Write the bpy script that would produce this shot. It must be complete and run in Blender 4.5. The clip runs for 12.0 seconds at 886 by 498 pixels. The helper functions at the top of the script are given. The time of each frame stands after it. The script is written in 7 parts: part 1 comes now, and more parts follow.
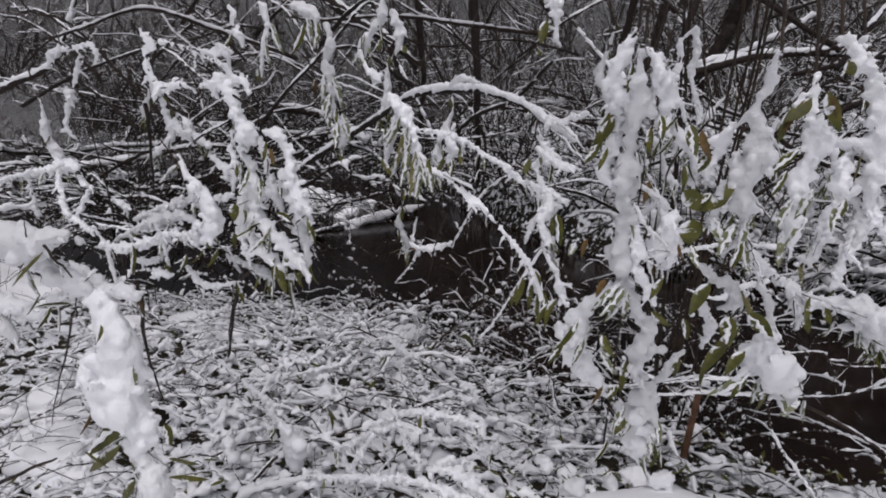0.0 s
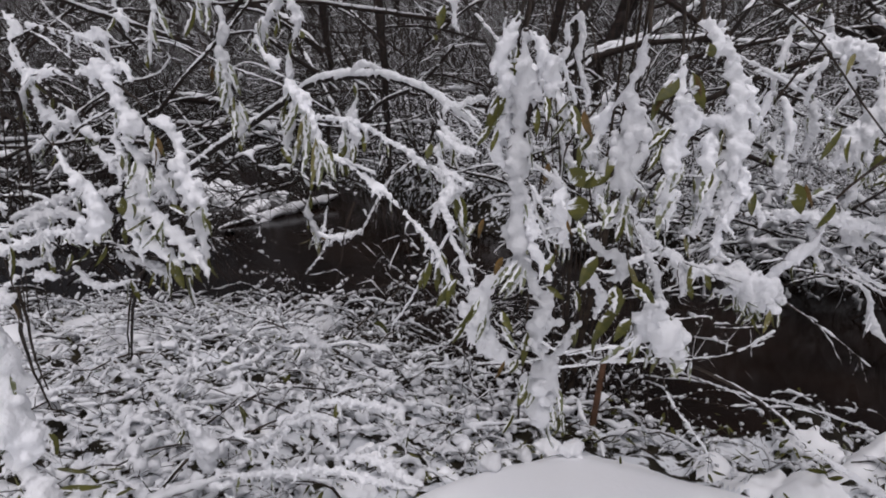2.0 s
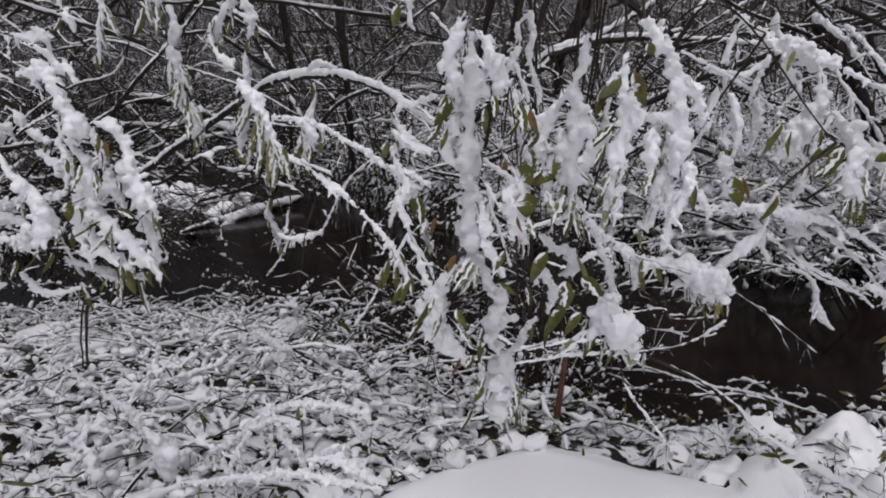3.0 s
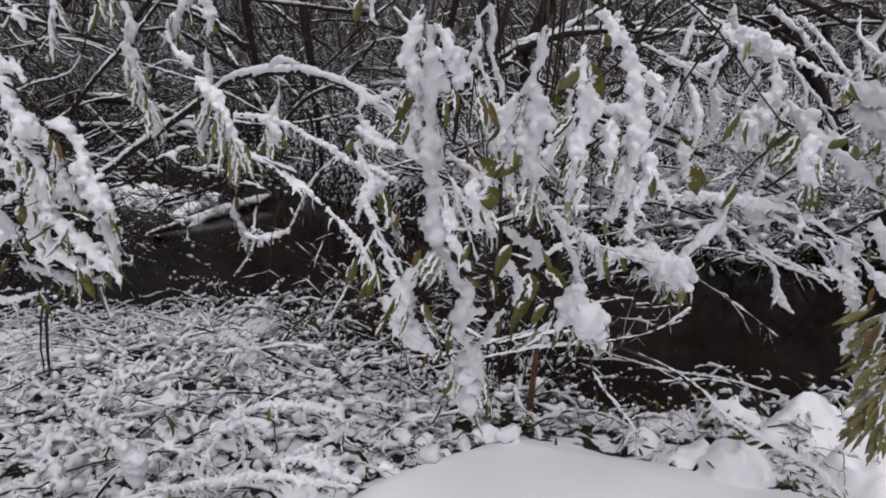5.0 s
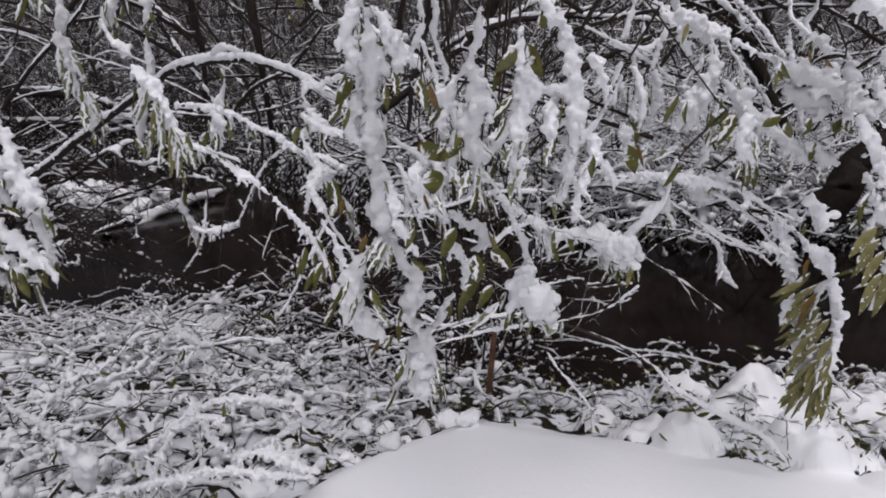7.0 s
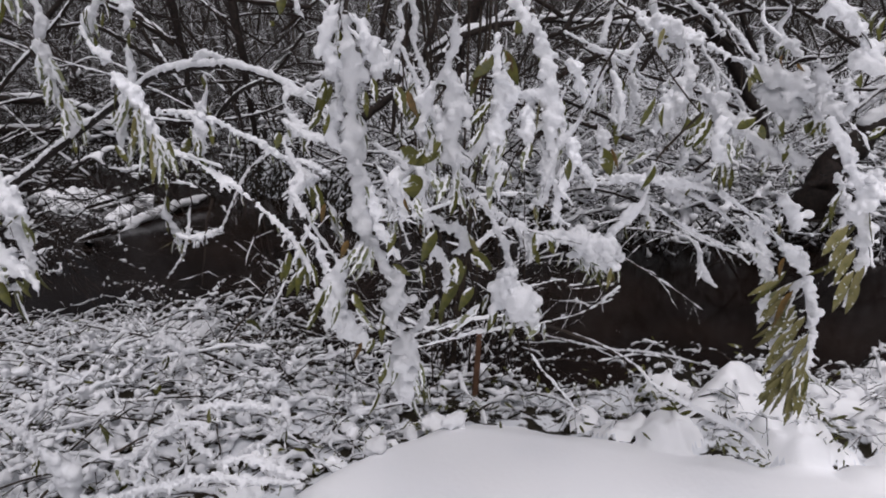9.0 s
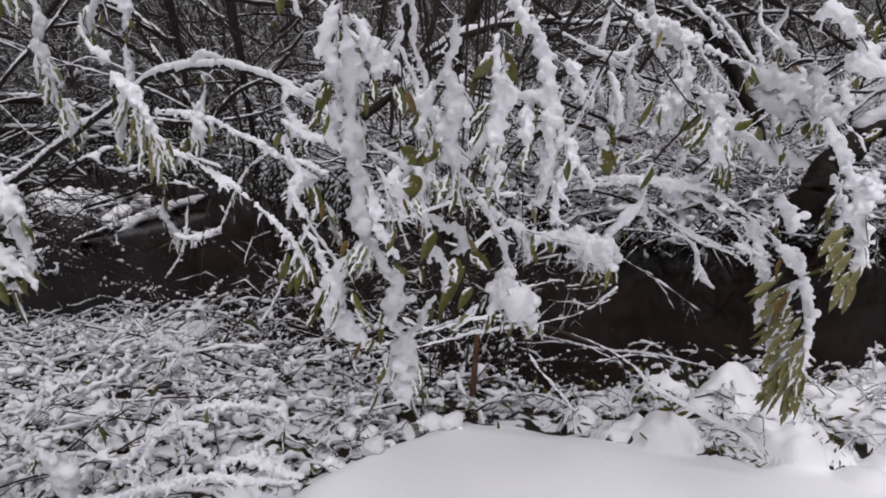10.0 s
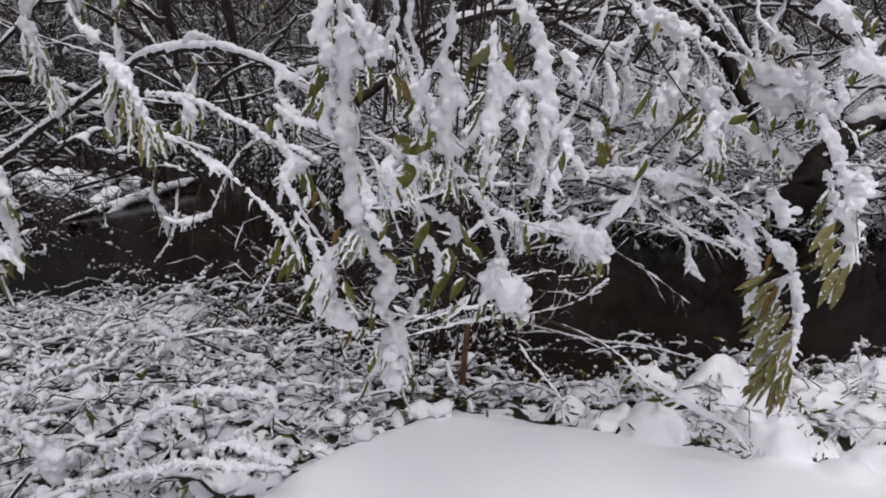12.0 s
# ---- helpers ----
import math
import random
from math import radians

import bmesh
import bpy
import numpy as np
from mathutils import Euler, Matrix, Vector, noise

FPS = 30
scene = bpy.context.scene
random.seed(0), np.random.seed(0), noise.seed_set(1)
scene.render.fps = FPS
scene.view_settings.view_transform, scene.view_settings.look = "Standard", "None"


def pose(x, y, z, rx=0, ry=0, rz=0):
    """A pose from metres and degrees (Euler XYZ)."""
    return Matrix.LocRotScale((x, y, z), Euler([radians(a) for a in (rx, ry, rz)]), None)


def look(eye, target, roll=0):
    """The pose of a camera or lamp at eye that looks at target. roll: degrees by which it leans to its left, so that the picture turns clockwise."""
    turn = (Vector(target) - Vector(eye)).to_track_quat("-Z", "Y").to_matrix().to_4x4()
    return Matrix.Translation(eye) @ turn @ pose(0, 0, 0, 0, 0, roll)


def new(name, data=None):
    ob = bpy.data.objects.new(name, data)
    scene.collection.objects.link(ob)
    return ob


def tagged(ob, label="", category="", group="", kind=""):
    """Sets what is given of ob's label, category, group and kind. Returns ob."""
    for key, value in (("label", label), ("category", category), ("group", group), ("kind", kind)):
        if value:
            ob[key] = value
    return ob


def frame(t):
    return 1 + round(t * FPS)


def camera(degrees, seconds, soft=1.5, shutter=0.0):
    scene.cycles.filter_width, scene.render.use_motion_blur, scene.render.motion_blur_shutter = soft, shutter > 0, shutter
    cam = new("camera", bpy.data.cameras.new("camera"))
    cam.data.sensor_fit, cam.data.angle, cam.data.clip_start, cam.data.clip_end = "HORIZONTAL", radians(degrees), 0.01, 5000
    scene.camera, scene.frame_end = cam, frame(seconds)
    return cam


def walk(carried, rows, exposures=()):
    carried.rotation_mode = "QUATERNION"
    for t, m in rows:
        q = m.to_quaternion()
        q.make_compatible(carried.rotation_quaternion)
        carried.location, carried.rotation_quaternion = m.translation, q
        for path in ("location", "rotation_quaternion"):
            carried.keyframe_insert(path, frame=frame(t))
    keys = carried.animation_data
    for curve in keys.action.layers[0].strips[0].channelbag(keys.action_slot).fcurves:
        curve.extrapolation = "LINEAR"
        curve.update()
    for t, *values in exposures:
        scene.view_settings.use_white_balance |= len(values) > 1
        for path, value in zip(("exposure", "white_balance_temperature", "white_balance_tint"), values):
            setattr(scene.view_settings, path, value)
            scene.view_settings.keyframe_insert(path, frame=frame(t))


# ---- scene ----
cam = camera(72.5, 12.0, soft=1.9)
PATH = [
    (0, (0.089, -0.001, 1.492), (-0.850, 2.231, 0.874), 0.3),
    (0.5, (0.094, 0.006, 1.492), (-0.757, 2.271, 0.862), 0.3),
    (1, (0.099, 0.005, 1.492), (-0.676, 2.291, 0.845), 0.3),
    (1.5, (0.115, 0.005, 1.485), (-0.586, 2.312, 0.829), 0.0),
    (2, (0.131, 0.003, 1.485), (-0.489, 2.331, 0.820), -0.2),
    (2.5, (0.149, 0.003, 1.487), (-0.403, 2.347, 0.815), -0.5),
    (3, (0.166, 0.004, 1.486), (-0.330, 2.361, 0.815), -0.6),
    (3.5, (0.180, 0.006, 1.487), (-0.250, 2.375, 0.810), -1.0),
    (5.5, (0.186, 0.011, 1.482), (-0.185, 2.384, 0.786), -1.4),
    (6, (0.196, 0.013, 1.481), (-0.138, 2.386, 0.772), -1.6),
    (6.5, (0.206, 0.013, 1.475), (-0.077, 2.385, 0.741), -1.9),
    (7, (0.216, 0.011, 1.472), (-0.014, 2.389, 0.735), -2.1),
    (9, (0.231, -0.004, 1.475), (0.054, 2.382, 0.751), -2.4),
    (9.5, (0.229, -0.005, 1.475), (0.060, 2.381, 0.747), -2.3),
    (10, (0.227, -0.009, 1.474), (0.062, 2.379, 0.754), -2.2),
    (10.5, (0.224, -0.008, 1.476), (0.053, 2.382, 0.762), -2.1),
    (11, (0.224, -0.006, 1.476), (0.044, 2.384, 0.765), -2.1),
    (11.5, (0.225, -0.004, 1.478), (0.057, 2.377, 0.734), -1.7),
    (12, (0.224, -0.001, 1.478), (0.094, 2.373, 0.706), -1.0),
]
walk(cam, [(t, look(eye, target, roll)) for t, eye, target, roll in PATH], exposures=[(0, 0.01, 6270, 17), (3.5, 0.01, 6270, 17), (7, 0.04, 6270, 17), (12, 0.06, 6270, 17)])

# ---- overcast winter light ----
SUN_UP, SUN_ROUND = 67.0, 160.0
world = bpy.data.worlds.new("overcast")
scene.world = world
world.use_nodes = True
wt = world.node_tree
sky = wt.nodes.new("ShaderNodeTexSky")
sky.sky_type = "NISHITA"
sky.sun_disc = False
sky.sun_elevation, sky.sun_rotation = radians(SUN_UP), radians(SUN_ROUND)
sky.dust_density = 4.0
grey = wt.nodes.new("ShaderNodeHueSaturation")
grey.inputs["Saturation"].default_value = 0.22
wt.links.new(sky.outputs["Color"], grey.inputs["Color"])
wt.links.new(grey.outputs["Color"], wt.nodes["Background"].inputs["Color"])
wt.nodes["Background"].inputs["Strength"].default_value = 0.038
sun = new("sun", bpy.data.lights.new("sun", "SUN"))
sun.data.energy, sun.data.angle, sun.data.color = 1.5, radians(45), (1.0, 0.97, 0.94)
sun.matrix_world = pose(0, 0, 20, 90 - SUN_UP, 0, 180 - SUN_ROUND)


# ---- materials ----
def material(name, colour, rough=0.7, second=None, scale=20.0, bump=0.2, bump_scale=60.0, spec=0.3, dust=0.0, dust_scale=60.0):
    """Two-scale mottled surface; dust: how much lying snow grains hide it."""
    m = bpy.data.materials.new(name)
    m.use_nodes = True
    n, l = m.node_tree.nodes, m.node_tree.links
    b = n["Principled BSDF"]
    b.inputs["Roughness"].default_value = rough
    b.inputs["Specular IOR Level"].default_value = spec
    co = n.new("ShaderNodeTexCoord")
    t1 = n.new("ShaderNodeTexNoise")
    t1.inputs["Scale"].default_value, t1.inputs["Detail"].default_value = scale, 6
    l.new(co.outputs["Object"], t1.inputs["Vector"])
    ramp = n.new("ShaderNodeValToRGB")
    ramp.color_ramp.elements[0].position, ramp.color_ramp.elements[1].position = 0.35, 0.68
    ramp.color_ramp.elements[0].color = (*colour, 1)
    ramp.color_ramp.elements[1].color = (*(second or colour), 1)
    l.new(t1.outputs["Fac"], ramp.inputs["Fac"])
    info = n.new("ShaderNodeObjectInfo")
    hsv = n.new("ShaderNodeHueSaturation")
    vary = n.new("ShaderNodeMapRange")
    vary.inputs["To Min"].default_value, vary.inputs["To Max"].default_value = 0.8, 1.2
    if second is None:
        vary.inputs["To Min"].default_value, vary.inputs["To Max"].default_value = 0.98, 1.02
    l.new(info.outputs["Random"], vary.inputs["Value"])
    l.new(vary.outputs["Result"], hsv.inputs["Value"])
    l.new(ramp.outputs["Color"], hsv.inputs["Color"])
    out = hsv.outputs["Color"]
    if dust > 0:
        t3 = n.new("ShaderNodeTexNoise")
        t3.inputs["Scale"].default_value, t3.inputs["Detail"].default_value = dust_scale, 5
        l.new(co.outputs["Object"], t3.inputs["Vector"])
        cut = n.new("ShaderNodeValToRGB")
        cut.color_ramp.elements[0].position, cut.color_ramp.elements[1].position = 0.66 - 0.3 * dust, 0.72 - 0.3 * dust
        l.new(t3.outputs["Fac"], cut.inputs["Fac"])
        mix = n.new("ShaderNodeMix")
        mix.data_type = "RGBA"
        l.new(cut.outputs["Color"], mix.inputs["Factor"])
        l.new(out, mix.inputs["A"])
        mix.inputs["B"].default_value = (0.82, 0.84, 0.87, 1)
        out = mix.outputs["Result"]
    l.new(out, b.inputs["Base Color"])
    t2 = n.new("ShaderNodeTexNoise")
    t2.inputs["Scale"].default_value, t2.inputs["Detail"].default_value = bump_scale, 8
    l.new(co.outputs["Object"], t2.inputs["Vector"])
    bp = n.new("ShaderNodeBump")
    bp.inputs["Strength"].default_value, bp.inputs["Distance"].default_value = bump, 0.01
    l.new(t2.outputs["Fac"], bp.inputs["Height"])
    l.new(bp.outputs["Normal"], b.inputs["Normal"])
    return m


SNOW = material("fresh_snow", (0.85, 0.862, 0.885), 0.7, (0.90, 0.908, 0.922), 9, 0.45, 150, 0.2)
GROUND_SNOW = material("lying_snow", (0.92, 0.93, 0.95), 0.65, (0.95, 0.955, 0.965), 3, 0.15, 45, 0.2)
BARK = material("dark_wet_bark", (0.009, 0.0058, 0.0045), 0.7, (0.030, 0.019, 0.014), 40, 0.5, 120)
TWIG = material("brown_twig_bark", (0.017, 0.012, 0.009), 0.7, (0.058, 0.042, 0.03), 25, 0.3, 150)
LEAF = material("olive_leaf", (0.042, 0.048, 0.007), 0.55, (0.115, 0.11, 0.016), 28, 0.2, 120, 0.35, 0.2, 38)
PALE_LEAF = material("frosted_grey_green_leaf", (0.12, 0.14, 0.06), 0.6, (0.24, 0.25, 0.14), 30, 0.3, 120, 0.3, 0.42, 70)
DRY_LEAF = material("pale_olive_drooping_leaf", (0.11, 0.105, 0.032), 0.6, (0.235, 0.21, 0.09), 26, 0.3, 120, 0.3, 0.16, 90)
BROWN_LEAF = material("withered_brown_leaf", (0.06, 0.04, 0.011), 0.6, (0.15, 0.085, 0.022), 30, 0.3, 120)
STAKE = material("weathered_brown_wood", (0.11, 0.055, 0.03), 0.75, (0.19, 0.10, 0.06), 18, 0.5, 60)
LITTER = material("snow_patched_leaf_litter", (0.012, 0.010, 0.007), 0.85, (0.035, 0.03, 0.018), 14, 0.6, 30, 0.15, 0.68, 11)
THIN_LITTER = material("dark_litter_with_snow_patches", (0.012, 0.010, 0.008), 0.85, (0.03, 0.025, 0.018), 14, 0.6, 30, 0.15, 0.34, 16)
WATER = material("dark_stream_water", (0.006, 0.0038, 0.003), 0.14, (0.016, 0.0098, 0.0072), 1.1, 0.12, 5.0, 0.07)


# ---- mesh helpers ----
rng = np.random.default_rng(7)


ICO = bmesh.new()
bmesh.ops.create_icosphere(ICO, subdivisions=2, radius=1.0)
ICO_V = np.array([v.co[:] for v in ICO.verts])
ICO_F = np.array([[v.index for v in f.verts] for f in ICO.faces])
ICO.free()


SEED = bmesh.new()
bmesh.ops.create_icosphere(SEED, subdivisions=1, radius=1.0)
SEED_V = np.array([v.co[:] for v in SEED.verts])
SEED_F = np.array([[v.index for v in f.verts] for f in SEED.faces])
SEED.free()


def mesh_of(name, verts, faces, smooth=True):
    """A mesh from arrays: verts (n, 3); faces (m, 3 or 4)."""
    verts, faces = np.asarray(verts, dtype=np.float32), np.asarray(faces, dtype=np.int32)
    me = bpy.data.meshes.new(name)
    me.vertices.add(len(verts))
    me.vertices.foreach_set("co", verts.ravel())
    k = faces.shape[1]
    me.loops.add(faces.size)
    me.loops.foreach_set("vertex_index", faces.ravel())
    me.polygons.add(len(faces))
    me.polygons.foreach_set("loop_start", np.arange(len(faces), dtype=np.int32) * k)
    me.update(calc_edges=True)
    me.polygons.foreach_set("use_smooth", np.full(len(faces), smooth))
    me.validate()
    return me


def part(name, me, material, parent=None, label=""):
    ob = new(name, me)
    if not me.materials:
        me.materials.append(material)
    if parent:
        ob.parent = parent
        ob.matrix_parent_inverse = parent.matrix_basis.inverted()
    return tagged(ob, label)


def tubes(P, R, sides=5):
    """Closed tubes along n paths at once: P (n, s, 3), R (n, s). Returns verts, quads."""
    P, R = np.asarray(P, float), np.asarray(R, float)
    n, s, _ = P.shape
    T = np.gradient(P, axis=1)
    T /= np.linalg.norm(T, axis=2, keepdims=True) + 1e-9
    ref = np.where(np.abs(T[..., 2:3]) > 0.85, np.array([0.3, 1.0, 0.0]), np.array([0.0, 0.0, 1.0]))
    ref = np.repeat(ref[:, s // 2: s // 2 + 1], s, axis=1)
    A = np.cross(T, ref)
    A /= np.linalg.norm(A, axis=2, keepdims=True) + 1e-9
    B = np.cross(T, A)
    ang = np.arange(sides) * 2 * np.pi / sides
    ring = P[:, :, None] + R[:, :, None, None] * (np.cos(ang)[:, None] * A[:, :, None] + np.sin(ang)[:, None] * B[:, :, None])
    verts = ring.reshape(-1, 3)
    base = (np.arange(n)[:, None, None] * s + np.arange(s - 1)[None, :, None]) * sides
    k = np.arange(sides)[None, None, :]
    k2 = (k + 1) % sides
    quads = np.stack([base + k, base + k2, base + sides + k2, base + sides + k], axis=-1).reshape(-1, 4)
    return verts, quads


def smooth_path(points, n):
    """A Catmull-Rom path through a few control points, resampled to n."""
    p = np.asarray(points, float)
    p = np.vstack([2 * p[0] - p[1], p, 2 * p[-1] - p[-2]])
    u = np.linspace(0, len(p) - 3 - 1e-6, n)
    i = u.astype(int)
    f = (u - i)[:, None]
    a, b, c, d = p[i], p[i + 1], p[i + 2], p[i + 3]
    return 0.5 * (2 * b + (c - a) * f + (2 * a - 5 * b + 4 * c - d) * f ** 2 + (3 * b - a - 3 * c + d) * f ** 3)


def wobble(P, amount):
    """Adds a little smooth irregularity to paths (n, s, 3)."""
    n, s, _ = P.shape
    k = np.cumsum(rng.normal(0, 1, (n, s, 3)), axis=1)
    k -= np.linspace(0, 1, s)[None, :, None] * k[:, -1:]
    return P + k * np.asarray(amount).reshape(-1, 1, 1) / np.sqrt(s)


def arcs(start, way, length, droop, s=9, rough=0.04):
    """n curved twigs: they set out along way and bend down by droop."""
    way = way / np.linalg.norm(way, axis=1, keepdims=True)
    u = np.linspace(0, 1, s)[None, :, None]
    L = np.asarray(length)[:, None, None]
    P = start[:, None] + way[:, None] * u * L
    P[..., 2] -= np.asarray(droop)[:, None] * np.asarray(length)[:, None] * u[..., 0] ** 2
    return wobble(P, rough * np.asarray(length))


def forks(P, per, ratio=0.45, spread=0.7, rough=0.06, s=6):
    """Side twigs that leave each path of P."""
    n, S, _ = P.shape
    i = rng.integers(S // 4, S - 1, (n, per))
    base = P[np.arange(n)[:, None], i].reshape(-1, 3)
    tang = (P[np.arange(n)[:, None], i + 1] - P[np.arange(n)[:, None], i]).reshape(-1, 3)
    tang /= np.linalg.norm(tang, axis=1, keepdims=True) + 1e-9
    way = tang + rng.normal(0, spread, base.shape)
    length = np.repeat(np.linalg.norm(P[:, -1] - P[:, 0], axis=1), per) * ratio * rng.uniform(0.4, 1.2, n * per)
    return arcs(base, way, length, rng.uniform(0, 0.4, n * per), s, rough)


def snow_on(P, R, depth, cover=0.8, low=0.35):
    """Paths and radii of the snow that lies along twigs: thick where they run level, broken by gaps."""
    T = np.gradient(P, axis=1)
    T /= np.linalg.norm(T, axis=2, keepdims=True) + 1e-9
    level = np.clip(1.15 - np.abs(T[..., 2]) ** 1.5, 0.12, 1)
    n, s, _ = P.shape
    k = rng.uniform(0, 1, (n, s))
    lump = np.where(k < cover, low + (1.45 - low) * rng.uniform(0, 1, (n, s)) ** 1.5, 0.05)
    r = np.asarray(depth).reshape(-1, 1) * level * lump
    r[:, 0] *= 0.02
    r[:, -1] *= 0.02
    Q = P.copy()
    Q[..., 2] += R * 0.7 + r * 0.6
    return Q, r


def growth(paths, radius, depth, cover=0.8, sides=4, snow_sides=5, low=0.35):
    """Bark and snow of many twigs, joined. Returns (verts, quads) of each."""
    bv, bq, sv, sq, nb, ns = [], [], [], [], 0, 0
    for P, r, d in zip(paths, radius, depth):
        taper = np.linspace(1, 0.35, P.shape[1])[None] * np.asarray(r).reshape(-1, 1)
        v, q = tubes(P, taper, sides)
        bv.append(v), bq.append(q + nb)
        nb += len(v)
        v, q = tubes(*snow_on(P, taper, d, cover, low), snow_sides)
        sv.append(v), sq.append(q + ns)
        ns += len(v)
    return (np.vstack(bv), np.vstack(bq)), (np.vstack(sv), np.vstack(sq))


def balls(centres, radii):
    """Many small squashed balls in one triangle soup."""
    centres, radii = np.asarray(centres), np.asarray(radii)
    n = len(centres)
    squash = rng.uniform(0.75, 1.2, (n, 1, 3))
    v = centres[:, None] + ICO_V[None] * radii[:, None, None] * squash
    f = ICO_F[None] + (np.arange(n) * len(ICO_V))[:, None, None]
    return v.reshape(-1, 3), f.reshape(-1, 3)


TO_MELT = []
CLODS, DRIFT = bpy.data.textures.new("clods", "CLOUDS"), bpy.data.textures.new("drift", "CLOUDS")
CLODS.noise_scale, CLODS.noise_depth = 0.019, 3
DRIFT.noise_scale, DRIFT.noise_depth = 0.07, 3


def soften(ob, voxel, soft, rough, drift=False):
    """Fuses the snow of ob into one soft, crumbly mass."""
    m = ob.modifiers.new("fuse", "REMESH")
    m.mode, m.voxel_size, m.use_smooth_shade = "VOXEL", voxel, True
    m = ob.modifiers.new("soften", "SMOOTH")
    m.factor, m.iterations = 0.5, soft
    m = ob.modifiers.new("crumble", "DISPLACE")
    m.texture, m.strength, m.mid_level, m.texture_coords = (DRIFT if drift else CLODS), rough, 0.5, "GLOBAL"


def melted(name, centres, radii, voxel, parent, label="", soft=6, drift=False):
    """Snow lumps that are fused into one soft mass."""
    ob = part(name, mesh_of(name, *balls(centres, radii)), SNOW, parent, label)
    soften(ob, voxel, soft, 0.035 if drift else 0.0095, drift)
    TO_MELT.append(ob)
    return ob


def fluffed(name, verts, faces, voxel, soft=3, rough=0.006):
    """The fused form of a snow mesh, at once."""
    ob = new(name, mesh_of(name, verts, faces))
    ob.data.materials.append(SNOW)
    soften(ob, voxel, soft, rough)
    me = bpy.data.meshes.new_from_object(ob.evaluated_get(bpy.context.evaluated_depsgraph_get()))
    me.name = name
    bpy.data.objects.remove(ob)
    me.polygons.foreach_set("use_smooth", np.full(len(me.polygons), True))
    return me


def without_crumbs(me):
    """Drops the specks that hang free of the rest."""
    n = len(me.vertices)
    edges = np.empty(len(me.edges) * 2, dtype=np.int32)
    me.edges.foreach_get("vertices", edges)
    a, b = edges[0::2], edges[1::2]
    mark = np.arange(n)
    for _ in range(400):
        low = np.minimum(mark[a], mark[b])
        fresh = mark.copy()
        np.minimum.at(fresh, a, low)
        np.minimum.at(fresh, b, low)
        fresh = fresh[fresh]
        if (fresh == mark).all():
            break
        mark = fresh
    size = np.bincount(mark, minlength=n)
    keep = size[mark] > max(60, 0.04 * n)
    loops = np.empty(len(me.loops), dtype=np.int32)
    me.loops.foreach_get("vertex_index", loops)
    if keep.all() or len(loops) != 4 * len(me.polygons):
        return me
    co = np.empty(n * 3, dtype=np.float32)
    me.vertices.foreach_get("co", co)
    quads = loops.reshape(-1, 4)
    quads = quads[keep[quads[:, 0]]]
    tidy = mesh_of("snow", co.reshape(-1, 3)[keep], (np.cumsum(keep) - 1)[quads])
    tidy.materials.append(SNOW)
    return tidy


def melt_all():
    deps = bpy.context.evaluated_depsgraph_get()
    done = [(ob, bpy.data.meshes.new_from_object(ob.evaluated_get(deps))) for ob in TO_MELT]
    for ob, me in done:
        ob.modifiers.clear()
        me = without_crumbs(me)
        ob.data = me
        me.polygons.foreach_set("use_smooth", np.full(len(me.polygons), True))


def beads(paths, depth, share, most=1.9):
    """Loose lumps of snow caught on twigs."""
    C, R = [], []
    for P, d in zip(paths, depth):
        n, s, _ = P.shape
        m = int(n * share)
        i, k = rng.integers(0, n, m), rng.integers(1, s, m)
        C.append(P[i, k] + rng.normal(0, 0.004, (m, 3)))
        R.append(np.asarray(d)[i] * rng.uniform(0.8, most, m))
    C, R = np.vstack(C), np.concatenate(R)
    C[:, 2] += R * 0.45
    squash = rng.uniform(0.6, 1.3, (len(C), 1, 3))
    v = C[:, None] + SEED_V[None] * R[:, None, None] * squash
    f = SEED_F[None] + (np.arange(len(C)) * len(SEED_V))[:, None, None]
    return v.reshape(-1, 3), f.reshape(-1, 3)


def stuff(name, paths, radius, depth, label, snow_label, bark=TWIG, cover=0.8, sides=4, category="undergrowth", lumps=0.0, fuse=0.0, most=1.9):
    bark_data, snow_data = growth(paths, radius, depth, cover, sides, sides + (sides > 3))
    thing = tagged(part(name, mesh_of(name, *bark_data), bark), label, category, kind="stuff")
    if fuse > 0:
        lump_v, lump_f = beads(paths, depth, lumps, most)
        sv, sq = snow_data
        tri = np.vstack([sq[:, [0, 1, 2]], sq[:, [0, 2, 3]], lump_f + len(sv)])
        tagged(part("snow", fluffed("snow", np.vstack([sv, lump_v]), tri, fuse), SNOW, thing, snow_label), kind="stuff")
        return thing
    tagged(part("snow", mesh_of("snow", *snow_data), SNOW, thing, snow_label), kind="stuff")
    if lumps > 0:
        tagged(part("snow_lumps", mesh_of("snow_lumps", *beads(paths, depth, lumps, most)), SNOW, thing, "loose lumps of snow on the twigs"), kind="stuff")
    return thing


